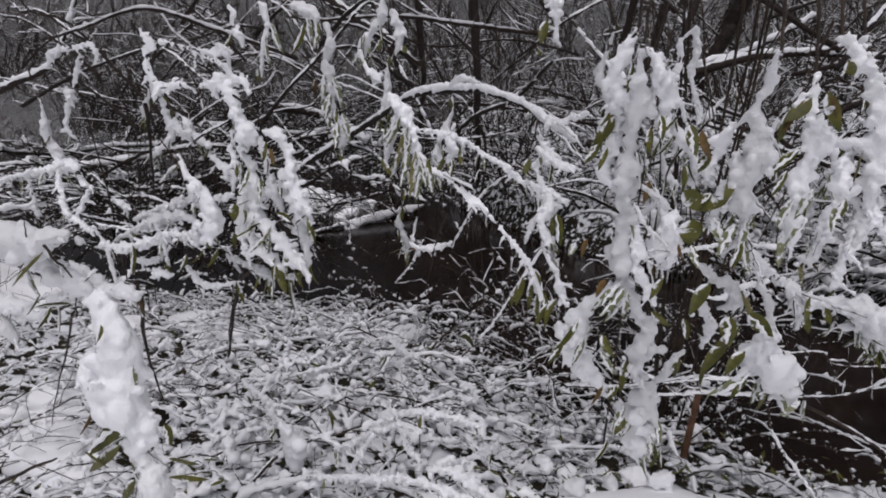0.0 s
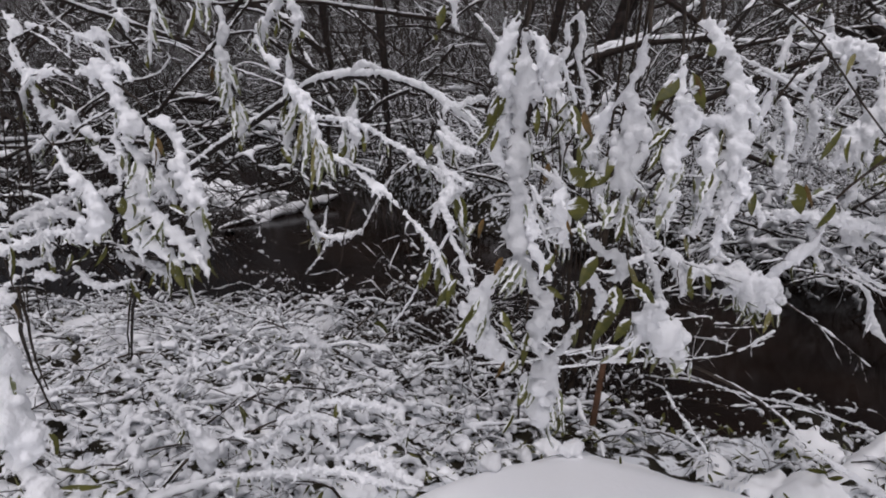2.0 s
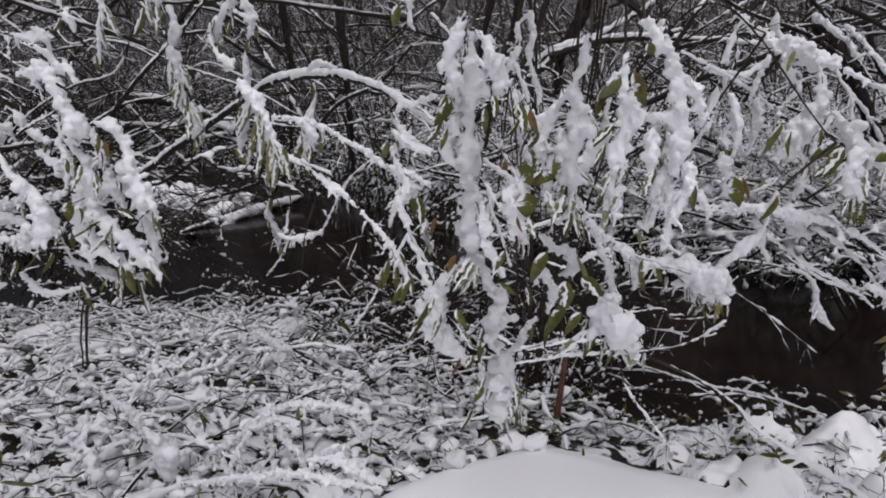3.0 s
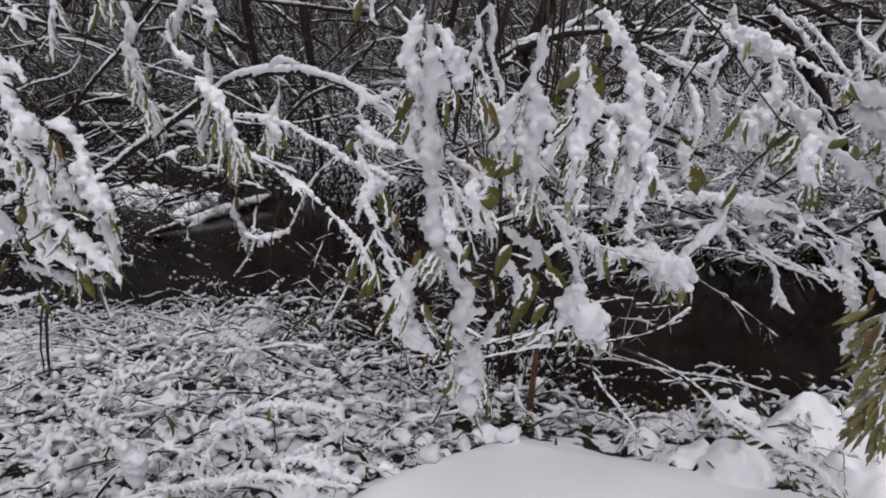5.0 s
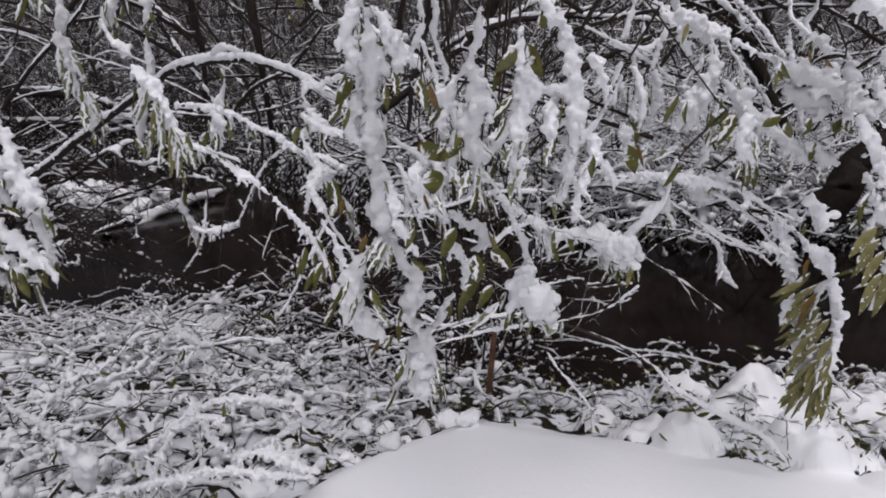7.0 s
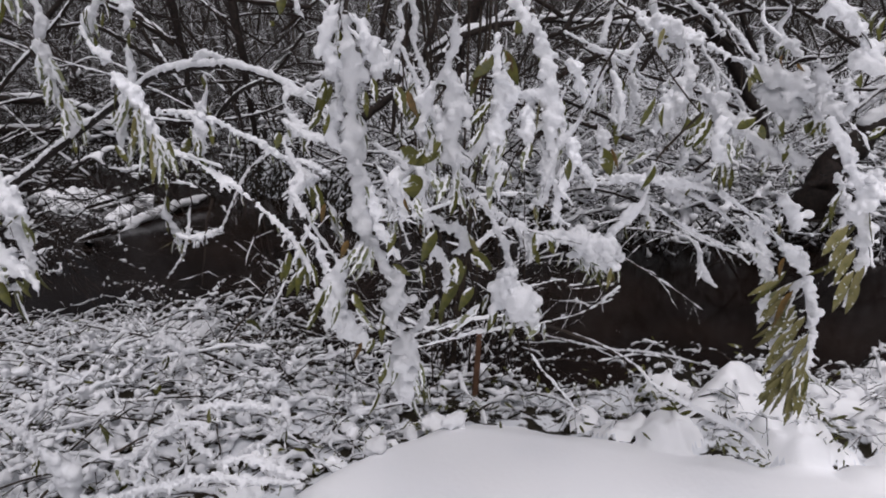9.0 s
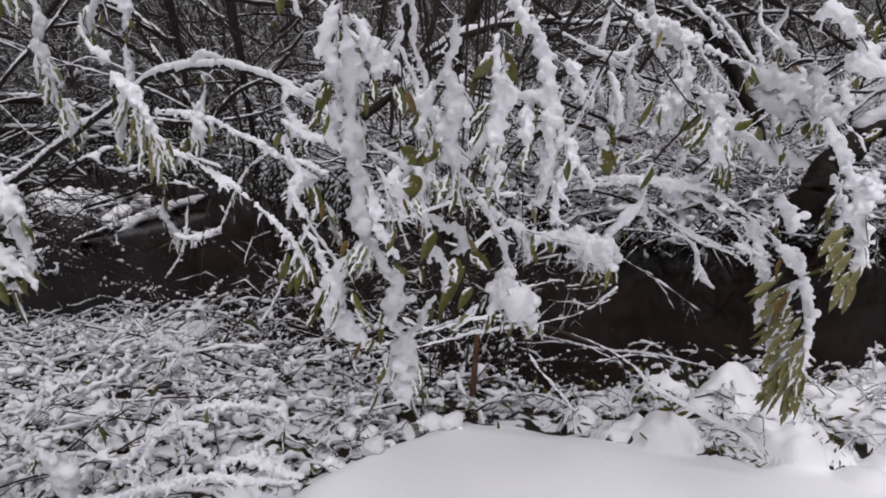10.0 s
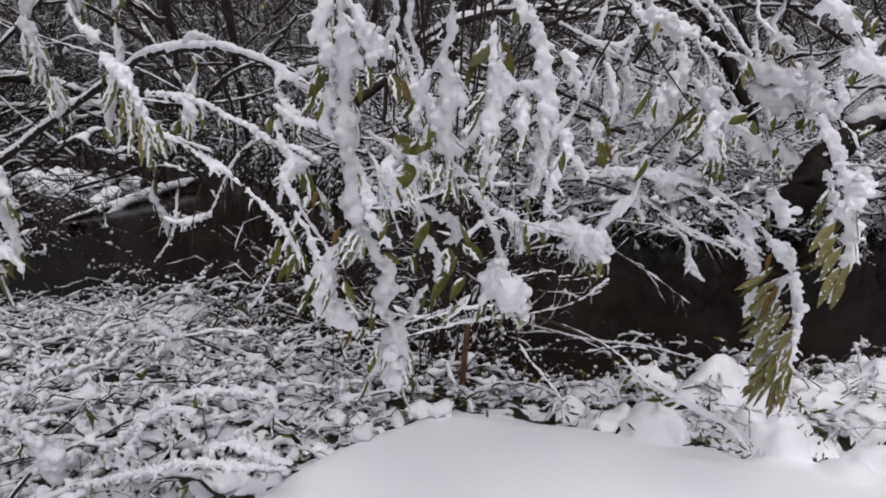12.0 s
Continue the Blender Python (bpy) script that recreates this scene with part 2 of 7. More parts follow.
def leaf_mesh(length, width, curl, fold, mat, snowy):
    """A lance-shaped leaf along -z, with a midrib fold and a curl."""
    k = 7
    u = np.linspace(0, 1, k)
    w = width * 0.5 * np.sin(np.pi * u ** 0.75) ** 0.8 + 0.0006
    x, z = np.zeros(k), -length * u
    y = curl * length * u ** 2
    rows = [np.stack([x - w, y + fold * w, z], 1), np.stack([x, y, z], 1), np.stack([x + w, y + fold * w, z], 1)]
    v = np.vstack(rows)
    under = v + np.array([0, 0.0012, 0])
    q = []
    for i in range(k - 1):
        for a, b in ((0, 1), (1, 2)):
            q.append([a * k + i, b * k + i, b * k + i + 1, a * k + i + 1])
            q.append([3 * k + a * k + i + 1, 3 * k + b * k + i + 1, 3 * k + b * k + i, 3 * k + a * k + i])
    v, q = np.vstack([v, under]), np.array(q)
    k = len(q)
    if snowy:
        u = np.linspace(0.05, 0.9, 9)
        mid = np.stack([rng.normal(0, width * 0.12, 9), curl * length * u ** 2 - 0.003, -length * u], 1)
        r = np.clip(width * (0.25 if mat is PALE_LEAF else 0.22) * np.sin(np.pi * np.clip(u + 0.05, 0, 1)) * rng.uniform(0.4, 1.4, 9), 0.001, None)
        sv, sq = tubes(mid[None], r[None], 6)
        v, q = np.vstack([v, sv]), np.vstack([q, sq + len(v)])
    me = mesh_of("leaf", v, q)
    me.materials.append(mat), me.materials.append(SNOW)
    me.polygons.foreach_set("material_index", (np.arange(len(q)) >= k).astype(np.int32))
    return me


LEAVES = []
for mat, count in ((LEAF, 4), (PALE_LEAF, 3), (BROWN_LEAF, 1)):
    for i in range(count):
        me = leaf_mesh(rng.uniform(0.085, 0.125), rng.uniform(0.018, 0.027) if mat is not PALE_LEAF else rng.uniform(0.011, 0.017), rng.uniform(-0.25, 0.35), rng.uniform(0.2, 0.6), mat, mat is PALE_LEAF or i > 1)
        LEAVES.append(me)


for i in range(3):
    LEAVES.append(leaf_mesh(rng.uniform(0.10, 0.125), rng.uniform(0.018, 0.026), rng.uniform(-0.3, 0.3), rng.uniform(0.2, 0.6), DRY_LEAF, False))


def leaf_at(parent, place, tilt, turn, size, which):
    ob = new("leaf", LEAVES[which])
    ob.parent = parent
    ob.matrix_parent_inverse = parent.matrix_basis.inverted()
    ob.matrix_basis = Matrix.LocRotScale(Vector(place), Euler((tilt, 0, turn)), Vector((size, size, size)))
    return ob


LEAF_KINDS = {"dark": (0, 1, 2), "pale": (4, 5, 6), "brown": (7,), "olive": (8, 9, 10)}
LEAF_SIZES = [(max(v.co.x for v in me.vertices) * 2, -min(v.co.z for v in me.vertices)) for me in LEAVES]


def blade(parent, base, tip, width, kind):
    """One long leaf from its stalk to its tip."""
    which = int(rng.choice(LEAF_KINDS[kind]))
    along = Vector(base) - Vector(tip)
    length = along.length
    up = along.normalized()
    face = Vector((rng.normal(0, 0.45), 1.0, rng.normal(0.1, 0.35)))
    side = face.cross(up).normalized()
    face = up.cross(side)
    turn = Matrix((side, face, up)).transposed().to_4x4()
    sx, sz = width / LEAF_SIZES[which][0] * 1.1, length / LEAF_SIZES[which][1]
    ob = new("leaf", LEAVES[which])
    ob.parent = parent
    ob.matrix_parent_inverse = parent.matrix_basis.inverted()
    ob.matrix_basis = Matrix.Translation(base) @ turn @ Matrix.Diagonal((sx, 0.5 * (sx + sz), sz, 1))
    return ob


def shrub(name, label, group=""):
    return tagged(new(name), label, "shrub", group)


def timber(name, label, points, kind, radius, group=""):
    """A trunk, stem or fallen limb that is a thing of its own."""
    thing = tagged(new(name), label, "tree" if kind == "bare" else "fallen branch", group)
    limb(thing, points, kind, radius).name = "trunk" if kind == "bare" else "bough"


def tuft(bush, x, y, z, n, length=1.0, spread=0.5):
    """Narrow frosted leaves that hang in a bunch from one twig end."""
    node = part("leaf_tuft", mesh_of("leaf_tuft", *tubes(np.array([[[x, y, z + 0.03], [x, y, z + 0.015], [x, y, z - 0.02]]]), np.full((1, 3), 0.003), 5)), TWIG, bush)
    for j in range(n):
        place = np.array([x, y, z]) + rng.normal(0, 0.014, 3)
        leaf_at(node, place, rng.normal(0, spread), rng.uniform(0, 6.28), length * rng.uniform(0.6, 1.1), int(rng.choice([0, 1, 4, 5, 6, 7, 8, 9, 10], p=[0.14, 0.14, 0.14, 0.14, 0.14, 0.03, 0.09, 0.09, 0.09] if 1.0 <= length < 1.1 else [0.04, 0.04, 0.28, 0.28, 0.28, 0.02, 0.02, 0.02, 0.02] if length < 1.0 else [0.1, 0.1, 0.08, 0.08, 0.08, 0.05, 0.17, 0.17, 0.17])))
    c = np.array([x, y, z + 0.005]) + rng.normal(0, 0.011, (9, 3))
    melted("snow", np.vstack([c, [[x, y, z]]]), np.append(rng.uniform(0.007, 0.014, 9), 0.016), 0.005, node, "clotted snow on the leaves", 3)


def drooping(bush, n, box, width, root):
    """More hanging sprays of the same shrub, deeper in."""
    x0, x1, y0, y1, z0, z1 = box
    for j in range(n):
        top = np.array([rng.uniform(x0, x1), rng.uniform(y0, y1), rng.uniform(z0, z1)])
        L, w = rng.uniform(0.12, 0.32), rng.uniform(*width)
        lean = rng.normal(0, 0.5)
        pts = [(*(top + np.array([lean * L * u + 0.02 * math.sin(5 * u + j), 0.05 * u, -L * u])), w * v) for u, v in ((-1.3, 0.15), (-0.6, 0.2), (-0.1, 0.25), (0.2, 0.9), (0.45, 0.75), (0.75, 1.0), (1, 0.6))]
        limb(bush, pts, "crust", 0.004, int(rng.integers(2, 5)))
        head, foot = np.array(pts[0][:3]), np.array(root) + rng.normal(0, 0.16, 3) * np.array([1, 1, 0.1])
        over = max(head[2], 1.6) + rng.uniform(0.05, 0.3)
        rise = [(*foot, 0.002), (*(foot * 0.75 + head * 0.25)[:2], foot[2] * 0.4 + over * 0.6, 0.002), (*(foot * 0.35 + head * 0.65)[:2], over, 0.002), (*head, 0.002)]
        limb(bush, rise, "bare", float(rng.uniform(0.003, 0.0055)))
        tuft(bush, *pts[-1][:3], int(rng.integers(3, 7)), 0.95)
        tuft(bush, *pts[-2][:3], int(rng.integers(2, 5)), 0.95)


# reach, sizes and number of the lumps on laden branches, as shares of the snow's half-width
KNOBS = ((0.66, (0.32, 0.46), 2.6), (0.9, (0.2, 0.32), 3.0), (1.0, (0.12, 0.18), 2.0))
SOFT_KNOBS = ((0.55, (0.4, 0.55), 3.0), (0.85, (0.2, 0.32), 4.0), (0.98, (0.08, 0.14), 4.0))


def limb(bush, points, kind, radius, leaves=0):
    """One branch of a shrub with its snow and leaves. points: x, y, z and the half-width of the snow."""
    pts = np.asarray(points, float)
    length = np.sum(np.linalg.norm(np.diff(pts[:, :3], axis=0), axis=1))
    n = max(8, int(length / 0.03))
    Q = smooth_path(pts, n)
    P, W = wobble(Q[None, :, :3], [0.004 + radius * 0.4])[0], np.clip(Q[:, 3], 0.001, None)
    taper = radius * np.linspace(1.0, 0.4, n)
    sides = 8 if radius > 0.01 else 6
    v, q = tubes(P[None], taper[None], sides)
    if kind != "bare":
        few = 5 if kind == "cap" else 3
        side = forks(smooth_path(P, 12)[None], few, 0.16 if length > 0.5 else 0.28, 0.8, s=9)
        v2, q2 = tubes(side, np.linspace(1, 0.4, 9)[None] * np.full((few, 1), min(radius * 0.35, 0.003)), 5)
        v3, q3 = tubes(*snow_on(side, np.full((few, 9), 0.0015), np.full(few, min(0.0055, 0.002 + W.max() * 0.15))), 6)
        v, q = np.vstack([v, v2]), np.vstack([q, q2 + len(v)])
    stem = part("branch", mesh_of("branch", v, q), BARK if radius > 0.007 else TWIG, bush)
    if kind != "bare":
        tagged(part("twig_snow", mesh_of("twig_snow", v3, q3), SNOW, stem), kind="stuff")
    if kind == "bare":
        return stem
    dist = float(np.mean(P[:, 1]))
    if kind == "cap":
        gap = float(np.clip(np.median(W) * 0.55, 0.006, 0.06))
        k = max(10, int(length / gap))
        fine = smooth_path(np.column_stack([P, taper, W]), k)
        C, A, V = fine[:, :3].copy(), fine[:, 3], np.clip(fine[:, 4] * 0.75, 0.004, None)
        lump = 0.6 + 0.5 * np.interp(np.arange(k), np.arange(0, k + 3, 3), rng.uniform(0, 1, len(np.arange(0, k + 3, 3))))
        T = np.gradient(C, axis=0)
        T /= np.linalg.norm(T, axis=1, keepdims=True) + 1e-9
        C[:, 2] += (A * 0.8 + V * 0.35) * (1 - 0.6 * np.abs(T[:, 2]))
        i = np.repeat(np.arange(k), 2)
        more = C[i] + rng.normal(0, 0.4, (len(i), 3)) * V[i][:, None]
        melted("snow", np.vstack([C, more]), np.concatenate([V * lump, V[i] * rng.uniform(0.3, 0.6, len(i))]), max(0.0034 if dist < 3 else 0.012, min(gap * 0.5, float(np.median(V)) * 0.5)), stem, "snow lying along the branch", 3)["kind"] = "stuff"
    elif kind == "clump":
        step_ = float(np.clip(np.median(W) * 0.35, 0.005, 0.012))
        k = max(8, int(length / step_))
        axis = smooth_path(np.column_stack([P, W]), k)
        C, w = axis[:, :3], np.clip(axis[:, 3], 0.004, None)
        gap = max(2, int(np.median(w) * 1.3 / step_))
        knots = np.arange(0, k + gap, gap)
        even = lambda lo, hi: np.interp(np.arange(k), knots, rng.uniform(lo, hi, len(knots)))
        w = w * even(0.58, 1.1)
        sway = np.stack([even(-0.16, 0.16), even(-0.16, 0.16), even(-0.1, 0.1)], -1) * w[:, None]
        centres, radii = [C + sway], [np.clip(w * (0.52 if dist > 1.0 else 0.68), 0.0035, None)]
        for reach, size, much in KNOBS if dist > 1.0 else SOFT_KNOBS:
            m = max(3, int(length / np.median(w) * much))
            i = rng.integers(0, k, m)
            off = rng.normal(0, 1, (m, 3)) + np.array([0, 0, 0.2])
            off /= np.linalg.norm(off, axis=1, keepdims=True)
            centres.append(C[i] + sway[i] + off * (w[i] * reach * rng.uniform(0.85, 1.1, m))[:, None])
            radii.append(np.clip(w[i] * rng.uniform(*size, m), 0.0038, None))
        i = rng.integers(0, k, max(1, int(length / (0.05 if dist > 1.0 else 0.2))))
        m, u = len(i), np.linspace(0, 1, 7)
        out = rng.normal(0, 1, (m, 3)) * np.array([1, 0.7, 0.5]) + np.array([0, 0, -0.7])
        out /= np.linalg.norm(out, axis=1, keepdims=True)
        reach = rng.uniform(0.018, 0.045, m) * (0.6 + 0.4 * min(1.0, float(np.median(w)) / 0.02))
        tip = (C[i] + out * (w[i] * 0.55)[:, None])[:, None] + (out * reach[:, None])[:, None] * u[None, :, None]
        tip[:, :, 2] -= 0.015 * u[None] ** 2
        centres.append(tip.reshape(-1, 3) + rng.normal(0, 0.0015, (m * 7, 3)))
        radii.append((rng.uniform(0.0045, 0.0085, m)[:, None] * (1.0 - 0.5 * u[None]) * rng.uniform(0.75, 1.25, (m, 7))).reshape(-1))
        for j in range(int(length / 0.13) if np.median(w) > 0.012 and dist < 2.2 else 0):
            g = int(rng.integers(0, k))
            side = rng.normal(0, 1, 3) * np.array([1, 0.6, 0.3])
            side /= np.linalg.norm(side)
            leaf_at(stem, C[g] + side * w[g] * 0.8, rng.normal(0, 0.6), rng.uniform(0, 6.28), rng.uniform(0.4, 0.8), int(rng.choice([0, 1, 2, 4, 5, 6, 8], p=[0.12, 0.12, 0.08, 0.2, 0.2, 0.2, 0.08])))
        melted("snow", np.vstack(centres), np.concatenate(radii), float(np.clip(np.median(w) * 0.18, 0.0034, 0.005)) if dist < 2.1 else 0.0055, stem, "thick rounded fresh snow", 2)
    else:
        k = max(8, int(length / 0.011))
        axis = smooth_path(np.column_stack([P, W * 1.03]), k)
        C, w = axis[:, :3], np.clip(axis[:, 3], 0.004, None)
        knots = np.arange(0, k + 4, 4)
        w = w * (0.48 + 0.72 * np.interp(np.arange(k), knots, rng.uniform(0, 1, len(knots))))
        centres, radii = [C], [np.clip(w * 0.56, 0.007, None)]
        for reach, size, much in ((0.66, 0.46, 1.2), (0.95, 0.32, 1.8), (1.1, 0.2, 1.9)):
            i = rng.integers(0, k, int(k * much))
            off = rng.normal(0, 1, (len(i), 3)) * np.array([1, 1, 0.7])
            off /= np.linalg.norm(off, axis=1, keepdims=True)
            centres.append(C[i] + off * (w[i] * reach * rng.uniform(0.7, 1.05, len(i)))[:, None])
            radii.append(np.clip(w[i] * size * rng.uniform(0.7, 1.3, len(i)), 0.0045, None))
        i = rng.integers(0, k, int(k * (4.5 if dist > 1.0 else 4.0)))
        off = rng.normal(0, 1, (len(i), 3))
        off /= np.linalg.norm(off, axis=1, keepdims=True)
        centres.append(C[i] + off * (w[i] * rng.uniform(0.8, 1.08, len(i)))[:, None])
        radii.append(np.minimum(rng.uniform(0.005, 0.0095, len(i)) * (1.0 if dist > 1.0 else 1.5), np.maximum(w[i] * 0.4, 0.004)))
        i = rng.integers(0, k, int(length / 0.06))
        i = i[w[i] > 0.016]
        if dist > 1.0 and len(i):
            ang = rng.uniform(0, 6.28, len(i))
            out = np.stack([np.cos(ang), np.sin(ang), rng.uniform(-1.6, -0.2, len(i))], -1)
            out /= np.linalg.norm(out, axis=1, keepdims=True)
            u = np.linspace(0, 1, 8)
            reach = rng.uniform(0.015, 0.04, len(i))
            rim = C[i] + out * (w[i] * 0.6)[:, None]
            tip = rim[:, None] + (out * reach[:, None])[:, None] * u[None, :, None]
            tip[:, :, 2] -= 0.012 * u[None] ** 2
            centres.append(tip.reshape(-1, 3))
            radii.append((rng.uniform(0.0065, 0.010, len(i))[:, None] * (1.0 - 0.55 * u[None])).reshape(-1))
        melted("snow", np.vstack(centres), np.concatenate(radii), 0.0055 if dist < 1.0 else 0.005 if dist < 1.6 else 0.006 if dist < 2.1 else 0.0075, stem, "thick lumpy fresh snow", 1 if dist > 1.0 else 2)
    for j in range(int(leaves * 0.9 + 0.5)):
        i = rng.integers(1, n)
        w = W[i]
        side = rng.choice([-1, 1]) * rng.uniform(0.6, 1.1)
        place = P[i] + np.array([side * w * 1.1, rng.uniform(-1.0, 0.2) * w, -0.1 * w])
        which = rng.choice(8, p=[0.24, 0.24, 0.16, 0.16, 0.06, 0.06, 0.06, 0.02])
        leaf_at(stem, place, rng.normal(0, 0.5), rng.uniform(0, 6.28), rng.uniform(0.5, 0.95), which)
        if rng.uniform() < 0.5:
            leaf_at(stem, place + np.array([0.01, 0, 0.005]), rng.normal(0, 0.6), rng.uniform(0, 6.28), rng.uniform(0.4, 0.75), which)
    return stem


# ---- ground, stream and far bank ----
NEAR_X = [-60, -8, -6, -4.2, -3.2, -2.3, -1.2, -0.5, 0.2, 0.6, 1.2, 2.0, 3.0, 6, 60]
NEAR_Y = [9, 5.0, 4.5, 4.1, 4.45, 4.65, 4.05, 3.45, 2.96, 2.84, 2.75, 2.8, 3.2, 4.0, 8]
FAR_X = [-60, -12, -8, -5, -3, -1.5, 0, 2.5, 4, 8, 60]
FAR_Y = [20, 16, 14.2, 12.0, 9.8, 8.6, 8.0, 7.5, 7.2, 7.6, 14]
PATH_X = [-60, -2.5, -1.2, -0.7, -0.45, -0.15, 0.18, 0.5, 0.9, 1.3, 2.0, 4, 60]
PATH_Y = [0.2, 0.3, 1.0, 1.5, 1.85, 2.15, 2.28, 2.22, 2.08, 1.93, 1.88, 1.9, 1.9]


def step(a, b, v):
    u = np.clip((v - a) / (b - a), 0, 1)
    return u * u * (3 - 2 * u)


def bumps(x, y, size, seed):
    """Smooth rolling relief."""
    g = np.random.default_rng(seed)
    z = np.zeros_like(x)
    for k in range(9):
        a, f, p = g.uniform(0, 6.28), g.uniform(0.6, 1.7) / size, g.uniform(0, 6.28)
        z += np.sin((x * np.cos(a) + y * np.sin(a)) * f * 6.28 + p)
    return z / 9


CUSHIONS = [(1.155, 2.70, 0.16, 0.12), (0.97, 2.25, 0.13, 0.13), (1.34, 2.50, 0.17, 0.12), (1.43, 2.17, 0.16, 0.16), (1.585, 2.10, 0.07, 0.08), (1.76, 2.45, 0.22, 0.11), (1.60, 1.95, 0.09, 0.06),
            (0.80, 2.36, 0.12, 0.08), (0.66, 2.48, 0.09, 0.06), (2.08, 2.62, 0.2, 0.12), (1.76, 2.02, 0.10, 0.07), (1.94, 2.28, 0.17, 0.10), (1.14, 2.44, 0.12, 0.07), (1.55, 2.64, 0.17, 0.1)]


def cushions(x, y):
    """Rounded pads of snow that lie over the weeds of the bank."""
    z = np.zeros_like(x)
    for cx, cy, wide, tall in CUSHIONS:
        dx, dy = (x - cx) / wide, (y - cy) / (0.9 * wide)
        r = (dx * dx + dy * dy) * (1 + 0.35 * bumps(x, y, 0.16, int(cx * 97)))
        z = np.maximum(z, 0.85 * tall * (1 + 0.3 * bumps(x, y, 0.1, int(cy * 89))) * np.clip(1 - r, 0, 1) ** 0.45)
    return z


def height(x, y):
    yn, yf, yp = np.interp(x, NEAR_X, NEAR_Y), np.interp(x, FAR_X, FAR_Y), np.interp(x, PATH_X, PATH_Y)
    yn, yf = yn + 0.12 * bumps(x, y, 0.8, 3), yf + 0.3 * bumps(x, y, 1.5, 4)
    right = step(-0.5, 0.1, x)
    bank = -0.14 * (1 - 0.5 * right) * step(-0.02, 0.22, y - yp) - 0.28 * (1 - np.interp(x, [0.5, 1.2], [0.72, 0.85]) * right) * step(-1.4, 0.0, y - yn)
    bank = bank + (0.085 * bumps(x, y, 0.45, 5) + step(0.7, 1.1, x) * (0.06 + 0.12 * bumps(x, y, 0.36, 9))) * step(0.0, 0.3, y - yp) + 0.012 * bumps(x, y, 0.7, 6)
    z = bank + (-1.15 - bank) * step(-0.05, 0.4, y - yn)
    far = -0.25 + 0.10 * np.clip(y - yf, 0, 14) + 0.38 * np.clip(y - yf - 14, 0, 60) + 0.15 * bumps(x, y, 2.2, 8)
    return z + (far - z) * step(-0.1, 0.7, y - yf) + cushions(x, y) + 0.012 * bumps(x, y, 0.07, 12) * step(0.5, 0.9, x) * step(0.05, 0.2, y - yp)


gx = np.concatenate([np.linspace(-300, -16, 30), np.linspace(-15, -4.2, 60), np.linspace(-4.1, 0.4, 90), np.linspace(0.415, 2.4, 132), np.linspace(2.44, 3.6, 24), np.linspace(3.7, 12, 40), np.linspace(13, 300, 30)])
gy = np.concatenate([np.linspace(-300, -2, 20), np.linspace(-1.5, 0.9, 16), np.linspace(1.0, 1.8, 22), np.linspace(1.815, 2.85, 70), np.linspace(2.89, 5.6, 64), np.linspace(5.7, 16, 60), np.linspace(17, 110, 30), np.linspace(120, 600, 10)])
X, Y = np.meshgrid(gx, gy)
Z = height(X, Y)
idx = np.arange(X.size).reshape(X.shape)
quads = np.stack([idx[:-1, :-1], idx[:-1, 1:], idx[1:, 1:], idx[1:, :-1]], -1).reshape(-1, 4)
ground = tagged(part("ground", mesh_of("ground", np.stack([X, Y, Z], -1).reshape(-1, 3), quads), GROUND_SNOW), "snow-covered stream banks with a smooth trodden edge", "ground", kind="structure")
ground.data.materials.append(LITTER)
ground.data.materials.append(THIN_LITTER)
cx, cy = np.empty((2, len(ground.data.polygons)))
centre = np.empty(len(ground.data.polygons) * 3)
ground.data.polygons.foreach_get("center", centre)
cx, cy = centre[0::3], centre[1::3]
kind_of = np.zeros(len(cx), dtype=np.int32)
kind_of[(cy > np.interp(cx, PATH_X, PATH_Y) + 0.12) & (cx > -2.4 - 0.75 * cy) & (cx < 3.0)] = 1
kind_of[(cx > 0.6) & (cushions(cx, cy) > 0.012)] = 0
kind_of[cy > np.interp(cx, NEAR_X, NEAR_Y) - np.interp(cx, [-0.6, 0.3], [0.75, 0.1])] = 2
kind_of[(cy > np.interp(cx, FAR_X, FAR_Y) + 0.5) & (cy < np.interp(cx, FAR_X, FAR_Y) + 12.0) & (cx > -0.4 * cy)] = 1
ground.data.polygons.foreach_set("material_index", kind_of)
wx, wy = np.linspace(-60, 60, 121), np.linspace(2.4, 24, 40)
X, Y = np.meshgrid(wx, wy)
idx = np.arange(X.size).reshape(X.shape)
quads = np.stack([idx[:-1, :-1], idx[:-1, 1:], idx[1:, 1:], idx[1:, :-1]], -1).reshape(-1, 4)
water = tagged(part("water", mesh_of("water", np.stack([X, Y, 0 * X - 0.75], -1).reshape(-1, 3), quads), WATER), "dark brown rippled stream water between snowy banks", "stream", kind="structure")


# ---- shrubs with snow-laden branches ----
main_shrub = shrub("buddleja_shrub", "long-leaved shrub with hanging branches buried in lumpy snow")
right_shrub = shrub("buddleja_shrub", "weeping long-leaved shrub arching over the pool under snow")
arch_shrub = shrub("willow_shrub", "arching willow branches with snow caps and frosted leaves")
left_shrub = shrub("buddleja_shrub", "bent leafy bush with snow clumps above the bramble bank")
near_shrub = shrub("garden_shrub", "close snow-buried shrub with olive leaf tips")
